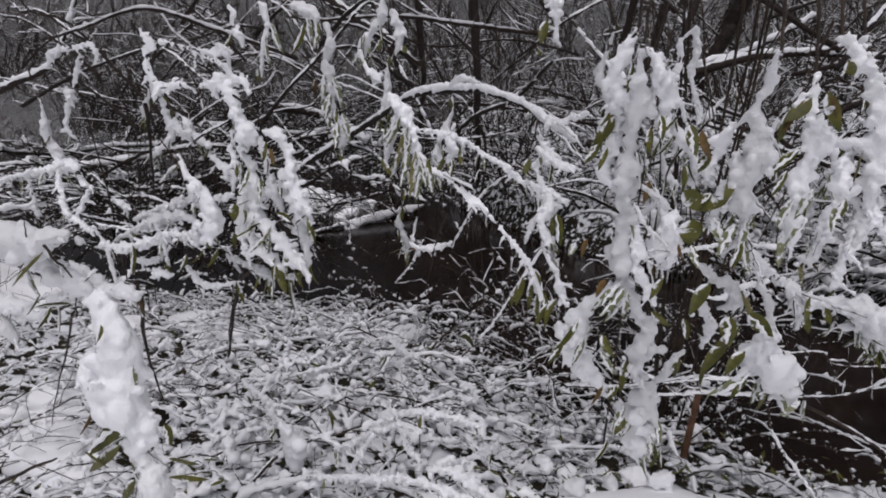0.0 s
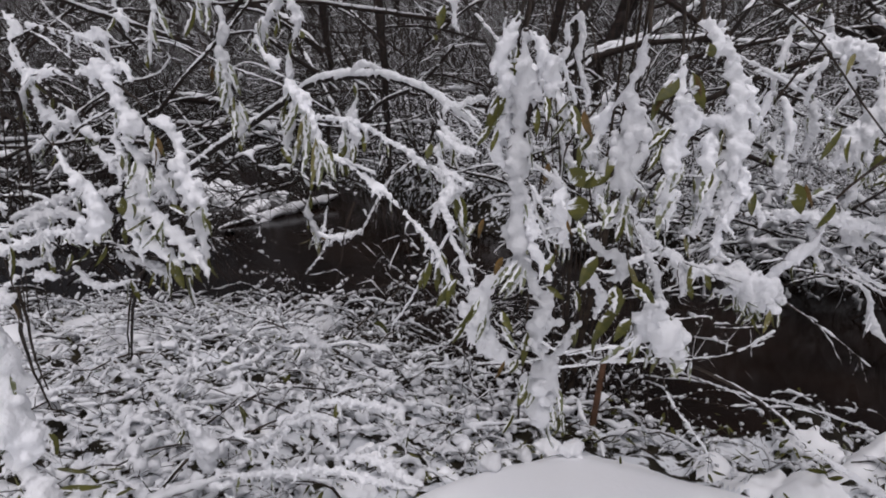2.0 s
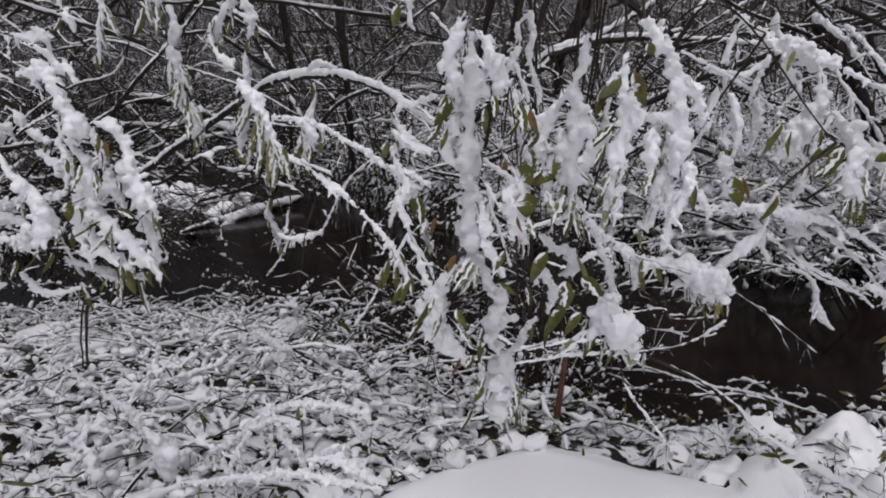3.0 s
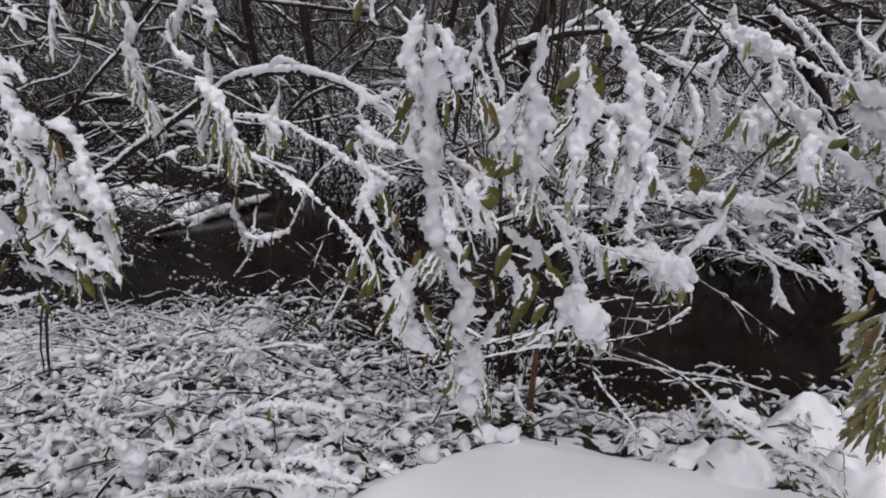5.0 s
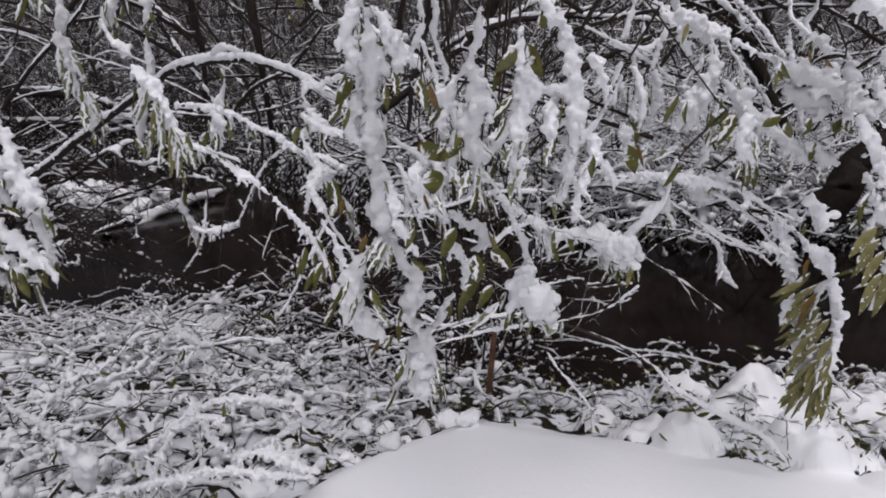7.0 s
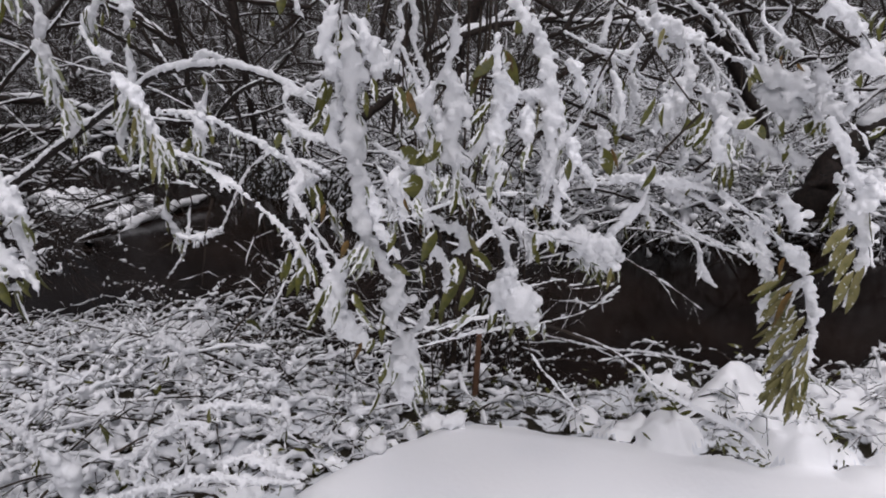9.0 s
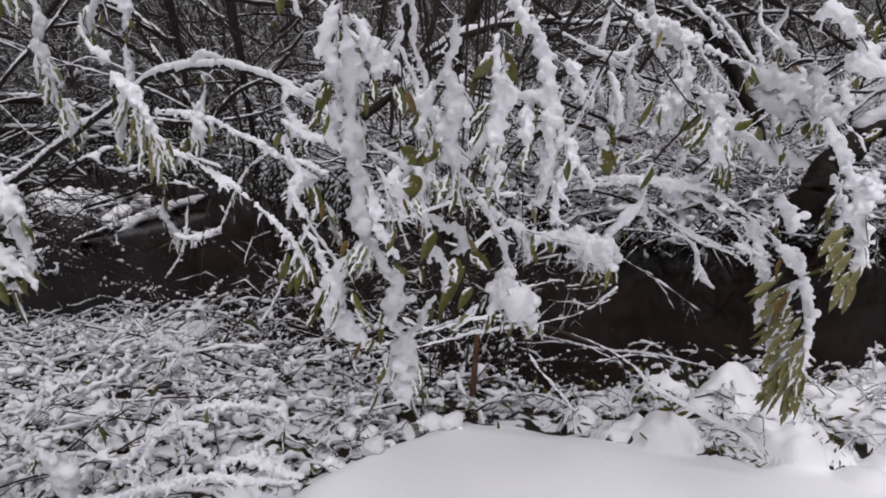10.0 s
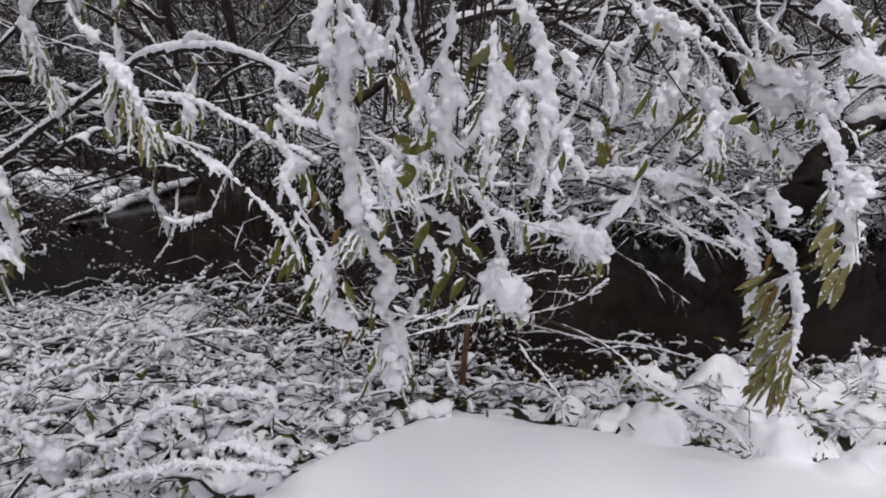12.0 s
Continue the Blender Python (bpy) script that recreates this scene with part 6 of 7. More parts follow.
limb(arch_shrub, [(-1.168, 2.400, 1.835, 0.017), (-1.143, 2.400, 1.774, 0.042), (-1.122, 2.400, 1.713, 0.035), (-1.144, 2.400, 1.661, 0.012)], "clump", 0.004, 0)
limb(arch_shrub, [(-0.502, 2.400, 1.857, 0.028), (-0.469, 2.400, 1.810, 0.040), (-0.457, 2.400, 1.747, 0.031), (-0.463, 2.400, 1.691, 0.012)], "clump", 0.004, 0)
limb(arch_shrub, [(-1.846, 2.200, 1.860, 0.017), (-1.825, 2.200, 1.827, 0.030), (-1.841, 2.200, 1.791, 0.013)], "clump", 0.004, 0)
limb(arch_shrub, [(-1.811, 2.200, 1.776, 0.017), (-1.797, 2.200, 1.734, 0.028), (-1.783, 2.200, 1.692, 0.011)], "clump", 0.004, 0)
limb(arch_shrub, [(-1.425, 2.300, 1.786, 0.014), (-1.404, 2.300, 1.706, 0.025), (-1.424, 2.300, 1.640, 0.014)], "crust", 0.004, 1)
limb(arch_shrub, [(-1.651, 2.400, 1.881, 0.024), (-1.578, 2.400, 1.849, 0.033), (-1.535, 2.400, 1.812, 0.017)], "crust", 0.004, 1)
limb(arch_shrub, [(-1.740, 2.300, 1.868, 0.016), (-1.723, 2.300, 1.773, 0.027), (-1.757, 2.300, 1.667, 0.023), (-1.778, 2.300, 1.570, 0.011)], "crust", 0.004, 1)
limb(arch_shrub, [(-0.757, 2.400, 1.364, 0.012), (-0.725, 2.400, 1.261, 0.012), (-0.746, 2.400, 1.070, 0.012), (-0.773, 2.400, 0.896, 0.012)], "bare", 0.008, 0)
limb(arch_shrub, [(-0.947, 2.500, 0.963, 0.012), (-0.997, 2.500, 0.799, 0.012), (-1.056, 2.500, 0.569, 0.012)], "bare", 0.006, 0)
limb(arch_shrub, [(-0.629, 2.400, 1.173, 0.009), (-0.739, 2.367, 1.076, 0.012), (-0.800, 2.333, 0.956, 0.009), (-0.837, 2.300, 0.862, 0.007)], "cap", 0.006, 0)
limb(arch_shrub, [(-1.213, 2.500, 0.606, 0.010), (-1.136, 2.500, 0.701, 0.010), (-1.090, 2.500, 0.789, 0.010), (-1.061, 2.500, 0.833, 0.007)], "cap", 0.004, 0)
limb(arch_shrub, [(-1.135, 2.500, 0.812, 0.012), (-1.076, 2.500, 0.791, 0.022), (-0.989, 2.500, 0.810, 0.022), (-0.918, 2.500, 0.839, 0.015)], "clump", 0.004, 0)
limb(arch_shrub, [(-0.668, 2.200, 0.518, 0.009), (-0.598, 2.200, 0.627, 0.009), (-0.510, 2.200, 0.782, 0.009), (-0.426, 2.200, 0.927, 0.011)], "cap", 0.003, 0)
limb(arch_shrub, [(-0.392, 2.000, 1.038, 0.008), (-0.369, 2.000, 0.960, 0.010), (-0.314, 2.000, 0.864, 0.010), (-0.292, 2.000, 0.816, 0.008)], "cap", 0.003, 0)
limb(arch_shrub, [(-0.374, 1.760, 0.981, 0.010), (-0.345, 1.760, 0.939, 0.021), (-0.325, 1.760, 0.886, 0.017), (-0.332, 1.760, 0.829, 0.009)], "clump", 0.004, 0)
blade(arch_shrub, (-0.750, 1.710, 1.395), (-0.788, 1.695, 1.278), 0.020, "olive")
blade(arch_shrub, (-0.726, 1.710, 1.322), (-0.733, 1.695, 1.178), 0.021, "olive")
blade(arch_shrub, (-0.772, 1.700, 1.429), (-0.809, 1.685, 1.331), 0.019, "pale")
blade(arch_shrub, (-0.766, 1.700, 1.338), (-0.803, 1.685, 1.222), 0.019, "pale")
blade(arch_shrub, (-0.746, 1.700, 1.322), (-0.756, 1.685, 1.207), 0.019, "pale")
blade(arch_shrub, (-0.719, 1.700, 1.302), (-0.725, 1.685, 1.177), 0.019, "pale")
blade(arch_shrub, (-0.700, 1.700, 1.289), (-0.709, 1.685, 1.167), 0.019, "pale")
blade(arch_shrub, (-0.681, 1.700, 1.276), (-0.655, 1.685, 1.194), 0.019, "pale")
blade(arch_shrub, (-0.734, 1.700, 1.370), (-0.773, 1.685, 1.266), 0.019, "pale")
blade(arch_shrub, (-0.753, 1.700, 1.387), (-0.759, 1.685, 1.284), 0.018, "pale")
blade(arch_shrub, (-0.708, 1.700, 1.311), (-0.682, 1.685, 1.210), 0.018, "pale")
blade(arch_shrub, (-0.788, 1.700, 1.412), (-0.821, 1.685, 1.351), 0.016, "pale")
blade(arch_shrub, (-0.696, 1.700, 1.294), (-0.732, 1.685, 1.215), 0.018, "pale")
blade(arch_shrub, (-0.698, 1.870, 1.291), (-0.718, 1.855, 1.228), 0.025, "dark")
blade(arch_shrub, (-0.667, 1.870, 1.289), (-0.669, 1.855, 1.223), 0.021, "dark")
blade(arch_shrub, (-0.406, 1.870, 1.300), (-0.414, 1.855, 1.245), 0.023, "dark")
blade(arch_shrub, (-0.309, 1.870, 1.131), (-0.284, 1.855, 1.032), 0.027, "dark")
blade(arch_shrub, (-0.327, 1.870, 1.125), (-0.311, 1.855, 1.057), 0.020, "dark")
blade(arch_shrub, (-0.395, 1.870, 1.622), (-0.382, 1.855, 1.613), 0.014, "dark")
blade(arch_shrub, (-1.510, 2.270, 1.781), (-1.548, 2.255, 1.660), 0.032, "dark")
blade(arch_shrub, (-0.466, 2.270, 1.756), (-0.487, 2.255, 1.668), 0.032, "dark")
blade(arch_shrub, (-1.143, 2.270, 1.712), (-1.162, 2.255, 1.663), 0.022, "dark")
blade(arch_shrub, (-1.047, 2.270, 1.683), (-1.020, 2.255, 1.643), 0.022, "dark")
blade(arch_shrub, (-1.375, 2.270, 1.555), (-1.398, 2.255, 1.462), 0.024, "dark")
blade(arch_shrub, (-1.901, 2.270, 1.753), (-1.926, 2.255, 1.692), 0.024, "dark")
blade(arch_shrub, (-1.350, 2.170, 1.574), (-1.371, 2.155, 1.451), 0.027, "pale")
blade(arch_shrub, (-1.310, 2.170, 1.563), (-1.290, 2.155, 1.441), 0.027, "pale")
blade(arch_shrub, (-1.329, 2.170, 1.497), (-1.352, 2.155, 1.383), 0.027, "pale")
blade(arch_shrub, (-1.276, 2.170, 1.418), (-1.244, 2.155, 1.306), 0.025, "pale")
blade(arch_shrub, (-1.296, 2.170, 1.384), (-1.308, 2.155, 1.270), 0.025, "pale")
blade(arch_shrub, (-1.380, 2.170, 1.771), (-1.360, 2.155, 1.661), 0.025, "pale")
blade(arch_shrub, (-1.419, 2.170, 1.793), (-1.428, 2.155, 1.695), 0.025, "pale")
blade(arch_shrub, (-1.634, 2.170, 1.736), (-1.656, 2.155, 1.611), 0.025, "pale")
blade(arch_shrub, (-1.602, 2.170, 1.779), (-1.583, 2.155, 1.655), 0.025, "pale")
blade(arch_shrub, (-0.379, 1.750, 0.946), (-0.389, 1.735, 0.857), 0.020, "dark")
blade(arch_shrub, (-0.351, 1.750, 0.932), (-0.358, 1.735, 0.843), 0.020, "dark")
blade(arch_shrub, (-0.332, 1.750, 0.897), (-0.334, 1.735, 0.819), 0.018, "dark")
blade(arch_shrub, (-0.315, 1.750, 0.909), (-0.293, 1.735, 0.834), 0.018, "dark")
blade(arch_shrub, (-0.396, 1.750, 0.917), (-0.407, 1.735, 0.845), 0.017, "dark")
# stems and fallen limbs of the woods: x, y, z and half-width of the snow
timber("fallen_branch", "dark fallen branch half in the stream capped with snow", [(-5.236, 7.700, -0.721, 0.045), (-5.322, 8.375, -0.897, 0.066), (-5.279, 9.050, -0.806, 0.116), (-5.071, 9.725, -0.719, 0.143), (-4.787, 10.400, -0.642, 0.092)], "cap", 0.1)
timber("fallen_branch", "dark fallen branch half in the stream capped with snow", [(-5.709, 8.100, -0.778, 0.032), (-5.488, 8.650, -0.715, 0.059), (-5.247, 9.200, -0.658, 0.063)], "cap", 0.03)
timber("willow_tree", "dark wet bare willow stem standing in the thicket", [(-1.936, 5.500, 2.368, 0.010), (-1.903, 5.500, 2.006, 0.010), (-1.874, 5.500, 1.631, 0.010), (-1.883, 5.600, 1.134, 0.010), (-1.941, 5.700, 0.593, 0.011)], "bare", 0.05)
timber("willow_tree", "dark wet bare willow stem standing in the thicket", [(-2.971, 6.500, 2.559, 0.011), (-2.936, 6.500, 2.075, 0.012), (-2.908, 6.500, 1.627, 0.012), (-2.972, 6.500, 0.739, 0.012)], "bare", 0.05)
timber("fallen_branch", "dark fallen branch capped with fresh snow", [(-3.298, 6.000, 2.501, 0.027), (-3.064, 6.000, 1.993, 0.033), (-2.848, 6.000, 1.622, 0.033), (-2.585, 6.000, 1.127, 0.028)], "cap", 0.035)
timber("fallen_branch", "dark fallen branch capped with fresh snow", [(-0.746, 5.000, 1.095, 0.023), (-0.383, 5.200, 1.345, 0.033), (-0.003, 5.400, 1.650, 0.038), (0.338, 5.600, 1.830, 0.039), (0.793, 5.800, 2.105, 0.040)], "cap", 0.04)
timber("fallen_branch", "dark fallen branch capped with fresh snow", [(-0.529, 5.600, 1.388, 0.025), (-0.123, 5.800, 1.667, 0.046), (0.293, 6.000, 1.808, 0.047), (0.835, 6.200, 1.848, 0.038), (1.517, 6.400, 1.807, 0.044), (2.009, 6.600, 1.772, 0.034)], "cap", 0.03)
timber("willow_tree", "dark wet bare willow stem standing in the thicket", [(-0.270, 5.200, 2.167, 0.009), (-0.361, 5.200, 1.746, 0.009), (-0.464, 5.100, 1.351, 0.009), (-0.522, 5.000, 0.950, 0.009)], "bare", 0.04)
timber("willow_tree", "dark wet bare willow stem standing in the thicket", [(-0.048, 5.800, 2.326, 0.010), (-0.178, 5.600, 1.851, 0.010), (-0.327, 5.400, 1.432, 0.010)], "bare", 0.035)
timber("willow_tree", "dark wet bare willow stem standing in the thicket", [(-0.602, 6.200, 2.408, 0.011), (-0.740, 6.200, 1.808, 0.011), (-0.852, 6.200, 1.168, 0.011)], "bare", 0.04)
timber("fallen_branch", "dark fallen branch capped with fresh snow", [(2.341, 5.500, 1.917, 0.014), (2.474, 5.400, 1.555, 0.009), (2.754, 5.300, 1.096, 0.009)], "cap", 0.03)
timber("fallen_branch", "dark fallen branch capped with fresh snow", [(1.458, 4.000, 1.904, 0.014), (1.641, 4.000, 1.706, 0.017), (1.794, 4.000, 1.505, 0.017), (1.952, 4.000, 1.298, 0.014)], "cap", 0.012)
timber("fallen_branch", "dark fallen branch capped with fresh snow", [(1.253, 3.000, 1.769, 0.013), (1.435, 3.000, 1.678, 0.015), (1.567, 3.000, 1.613, 0.013), (1.704, 3.000, 1.510, 0.008)], "cap", 0.012)
timber("fallen_branch", "dark fallen branch capped with fresh snow", [(2.848, 5.000, 0.107, 0.005), (2.960, 5.000, 0.436, 0.005), (3.100, 5.000, 0.684, 0.014), (3.245, 5.000, 0.857, 0.098), (3.442, 5.000, 0.952, 0.133), (3.846, 5.000, 1.033, 0.131)], "cap", 0.15)
timber("willow_tree", "dark wet bare willow stem standing in the thicket", [(1.926, 5.200, 1.865, 0.009), (2.153, 5.200, 1.518, 0.009), (2.366, 5.200, 1.159, 0.009), (2.563, 5.200, 0.788, 0.009)], "bare", 0.075)
timber("fallen_branch", "dark fallen branch capped with fresh snow", [(-9.091, 5.000, 0.096, 0.062), (-7.932, 5.200, 0.371, 0.074), (-7.206, 5.400, 0.535, 0.080), (-6.468, 5.600, 0.658, 0.072), (-5.845, 5.800, 0.844, 0.042)], "cap", 0.05)
timber("fallen_branch", "dark fallen branch capped with fresh snow", [(-9.786, 5.600, 0.381, 0.050), (-8.663, 5.800, 0.539, 0.057), (-7.612, 6.000, 0.748, 0.055), (-6.552, 6.200, 0.826, 0.046)], "cap", 0.035)
timber("fallen_branch", "dark fallen branch capped with fresh snow", [(-7.332, 4.200, 1.274, 0.037), (-6.506, 4.200, 1.542, 0.052), (-5.991, 4.300, 1.790, 0.051), (-5.578, 4.400, 2.465, 0.044)], "cap", 0.04)
timber("fallen_branch", "dark fallen branch capped with fresh snow", [(-5.450, 7.000, 1.312, 0.047), (-4.847, 7.200, 1.240, 0.062), (-4.255, 7.400, 0.977, 0.063), (-3.833, 7.600, 0.901, 0.047)], "cap", 0.06)
timber("fallen_branch", "dark fallen branch capped with fresh snow", [(-5.576, 7.000, 0.962, 0.040), (-4.864, 7.200, 0.932, 0.055), (-4.077, 7.400, 0.959, 0.054)], "cap", 0.05)
timber("fallen_branch", "dark fallen branch capped with fresh snow", [(-3.614, 5.500, 2.516, 0.034), (-3.232, 5.500, 2.234, 0.056), (-2.796, 5.500, 1.984, 0.044), (-2.494, 5.500, 1.744, 0.027)], "cap", 0.07)
timber("willow_tree", "dark wet bare willow stem standing in the thicket", [(0.328, 6.000, 2.540, 0.009), (0.266, 6.000, 2.146, 0.010), (0.107, 6.000, 1.781, 0.010), (0.013, 6.000, 1.346, 0.010)], "bare", 0.09)
timber("fallen_branch", "dark fallen branch capped with fresh snow", [(0.006, 4.500, 1.639, 0.023), (0.339, 4.600, 1.728, 0.030), (0.638, 4.700, 1.763, 0.029), (0.898, 4.800, 1.816, 0.018)], "cap", 0.03)
timber("fallen_branch", "dark fallen branch capped with fresh snow", [(-8.445, 5.000, -0.165, 0.030), (-7.280, 5.000, 0.078, 0.057), (-6.238, 5.000, 0.361, 0.040)], "cap", 0.03)
drooping(main_shrub, 9, (-0.3, 0.7, 1.7, 2.8, 0.95, 1.75), (0.018, 0.034), (0.0, 3.0, -0.3))
drooping(main_shrub, 8, (-0.7, 1.6, 3.0, 4.8, 0.95, 1.95), (0.014, 0.026), (0.0, 3.0, -0.3))
drooping(right_shrub, 4, (0.9, 2.4, 2.6, 3.8, 1.25, 1.8), (0.016, 0.028), (2.9, 2.6, -0.2))
drooping(right_shrub, 6, (0.5, 1.8, 2.4, 4.0, 1.2, 1.9), (0.013, 0.024), (2.9, 2.6, -0.2))
drooping(arch_shrub, 6, (-2.0, -0.5, 2.4, 3.6, 0.7, 1.9), (0.014, 0.03), (-1.2, 4.0, -0.5))
drooping(left_shrub, 5, (-3.2, -2.3, 2.2, 3.2, 0.8, 1.7), (0.014, 0.03), (-3.7, 3.1, -0.2))
for top in ((-0.026, 1.22, 1.583), (-0.04, 1.22, 1.604), (0.192, 1.13, 1.557), (0.259, 1.25, 1.531), (0.289, 1.24, 1.59), (0.321, 1.24, 1.589)):
    x, y, z = top
    limb(main_shrub, [(0.05 * x, 3.0, -0.3, 0.003), (0.02 + 0.75 * x, 2.8, 1.5, 0.003), (0.9 * x, 2.2, 2.1, 0.003), (x, y + 0.22, z + 0.24, 0.003), (*top, 0.003)], "bare", 0.007)
for top in ((0.669, 2.19, 1.684), (1.17, 1.5, 1.418), (1.301, 1.66, 1.12)):
    x, y, z = top
    limb(right_shrub, [(2.9, 2.6, -0.2, 0.003), (2.7, 2.45, 1.5, 0.003), (0.5 * x + 1.35, 0.5 * y + 1.2, z + 0.45, 0.003), (*top, 0.003)], "bare", 0.011)
limb(near_shrub, [(-1.29, 0.72, 1.22, 0.003), (-1.5, 0.68, 1.15, 0.003), (-1.72, 0.6, 0.6, 0.003), (-1.8, 0.55, -0.02, 0.003)], "bare", 0.009)

# ---- undergrowth and woods ----
def scatter(n, x0, x1, y0, y1):
    return rng.uniform(x0, x1, n), rng.uniform(y0, y1, n)


def bramble_patch():
    """Low arching canes that cover the near bank."""
    patch = tagged(new("bramble_patch"), "low arching bramble canes bent under fresh snow", "bramble")
    kinds = []
    for i in range(12):
        start = np.zeros((1, 3))
        way = np.array([[1.0, 0.0, rng.uniform(0.25, 0.6) if i % 2 else rng.uniform(0.55, 0.95)]])
        L = rng.uniform(0.7, 1.4)
        P = arcs(start, way, [L], [rng.uniform(0.35, 0.7)], 16, 0.04)
        F = forks(P, 4, 0.35, 0.6)
        b, s = growth([P, F], [np.array([0.0055]), np.full(4, 0.0022)], [np.array([rng.uniform(0.005, 0.008) if i % 2 else rng.uniform(0.008, 0.012)]), np.full(4, 0.008)], 0.95, 5, 7, 0.5)
        lump_v, lump_f = beads([P, F], [np.array([0.010]), np.full(4, 0.008)], 14)
        tri = np.vstack([s[1][:, [0, 1, 2]], s[1][:, [0, 2, 3]], lump_f + len(s[0])])
        mb, ms = mesh_of("cane", *b), fluffed("snow", np.vstack([s[0], lump_v]), tri, 0.0115)
        mb.materials.append(TWIG)
        kinds.append((mb, ms))
    n = 0
    while n < 215:
        x, y = rng.uniform(-3.6, 0.35), rng.uniform(1.2, 4.6)
        if y > np.interp(x, NEAR_X, NEAR_Y) - 0.15 or y < np.interp(x, PATH_X, PATH_Y) + 0.12:
            continue
        mb, ms = kinds[n % 12]
        turn = rng.choice([0.35, math.pi + 0.35]) + rng.normal(0, 0.45)
        size = rng.uniform(1.1, 1.45) if n % 7 == 0 else rng.uniform(0.6, 1.15)
        tx, ty = x + math.cos(turn) * 1.1 * size, y + math.sin(turn) * 1.1 * size
        if any(y + (ty - y) * u < np.interp(x + (tx - x) * u, PATH_X, PATH_Y) + 0.3 * u + 0.08 for u in (0.3, 0.6, 1.0, 1.3)):
            continue
        cane = new("cane", mb)
        cane.parent = patch
        z = float(height(np.array([x]), np.array([y]))[0])
        cane.matrix_basis = Matrix.LocRotScale(Vector((x, y, z - 0.01)), Euler((rng.normal(0, 0.15), 0, turn)), Vector((size, size, size)))
        snow = new("snow", ms)
        snow.parent = cane
        snow["kind"] = "stuff"
        n += 1
    return patch


bramble_patch()


def on_ground(x, y, up=0.0):
    return np.stack([x, y, height(x, y) + up], -1)


def mat_of_twigs(name, n, x0, x1, y0, y1, rise, length, r, snow, label, near_bank=True, up=0.0, cover=0.85, fork=3, droop=(0.3, 0.9), lumps=3.5, fuse=0.0, most=1.9):
    x, y = scatter(n, x0, x1, y0, y1)
    if near_bank:
        ok = (y < np.interp(x, NEAR_X, NEAR_Y) + 0.1) & (y > np.interp(x, PATH_X, PATH_Y) + (0.34 if length[1] > 0.5 else 0.26))
        x, y = x[ok], y[ok]
    n = len(x)
    ang = rng.choice([0.0, np.pi], n) + rng.normal(0, 0.8, n)
    way = np.stack([np.cos(ang), np.sin(ang), rng.uniform(*rise, n)], -1)
    P = arcs(on_ground(x, y, up), way, rng.uniform(*length, n), rng.uniform(*droop, n), 9, 0.06)
    F = forks(P, fork, 0.45, 0.7)
    stuff(name, [P, F], [rng.uniform(0.6, 1.2, n) * r, np.full(n * fork, r * 0.55)], [rng.uniform(0.6, 1.3, n) * snow, np.full(n * fork, snow * 0.7)], label, "fresh snow lying on the twigs", cover=cover, lumps=lumps, fuse=fuse, most=most)


mat_of_twigs("bramble_mat", 560, -2.5, 0.4, 1.1, 3.5, (0.2, 0.9), (0.3, 0.9), 0.0032, 0.0105, "tangle of thin snow-laden bramble twigs and grasses", lumps=5.0, fuse=0.009, cover=0.88, most=3.0)
mat_of_twigs("far_bramble_mat", 280, -4.8, 0.2, 3.2, 5.2, (0.3, 1.2), (0.2, 0.6), 0.0035, 0.0085, "bramble twigs under snow along the water's edge", lumps=1.2)
mat_of_twigs("side_bramble_mat", 330, -4.8, -2.3, 0.8, 3.5, (0.3, 1.2), (0.2, 0.6), 0.0035, 0.0085, "bramble twigs and grasses deep in snow", lumps=1.2)
mat_of_twigs("bank_twigs", 600, -0.6, 3.0, 2.0, 2.95, (0.2, 1.2), (0.1, 0.32), 0.003, 0.008, "short twigs and weeds under snow on the bank edge", lumps=3, fuse=0.0072)


def thicket(name, n, box, lean, length, r, snow, label, fork=4, droop=(0.0, 0.4), cover=0.75, ratio=0.45, bark=TWIG, level=False, sides=4, fine=True, rough=0.08, lumps=0.0):
    """Stems that stand or arch inside a box of the plan (x0, x1, y0, y1, z0, z1)."""
    x0, x1, y0, y1, z0, z1 = box
    x, y = scatter(n, x0, x1, y0, y1)
    if y0 > 7:
        edge = np.interp(x, FAR_X, FAR_Y)
        y = np.where(y < edge, edge + rng.uniform(0, 1.5, n), y)
    start = np.stack([x, y, rng.uniform(z0, z1, n)], -1)
    ang = rng.choice([0.0, np.pi], n) + rng.normal(0, 0.6, n) if level else rng.uniform(0, 6.28, n)
    way = np.stack([np.cos(ang) * lean, np.sin(ang) * lean, rng.uniform(0.5, 1.0, n)], -1)
    P = arcs(start, way, rng.uniform(*length, n), rng.uniform(*droop, n), 10, rough)
    F = forks(P, fork, ratio, 0.7, 0.08)
    G = forks(F, 2, 0.5, 0.8, 0.08, s=4)
    k = rng.uniform(0.5, 1.3, n)
    if not fine:
        stuff(name, [P, F], [k * r, np.repeat(k, fork) * r * 0.4], [k * snow, np.repeat(k, fork) * snow * 0.7], label, "snow lying on the stems and twigs", bark, cover, sides)
        return
    stuff(name, [P, F, G], [k * r, np.repeat(k, fork) * r * 0.5, np.repeat(k, fork * 2) * r * 0.3],
          [k * snow, np.repeat(k, fork) * snow * 0.75, np.repeat(k, fork * 2) * snow * 0.55], label, "snow lying on the stems and twigs", bark, cover, sides, lumps=lumps)


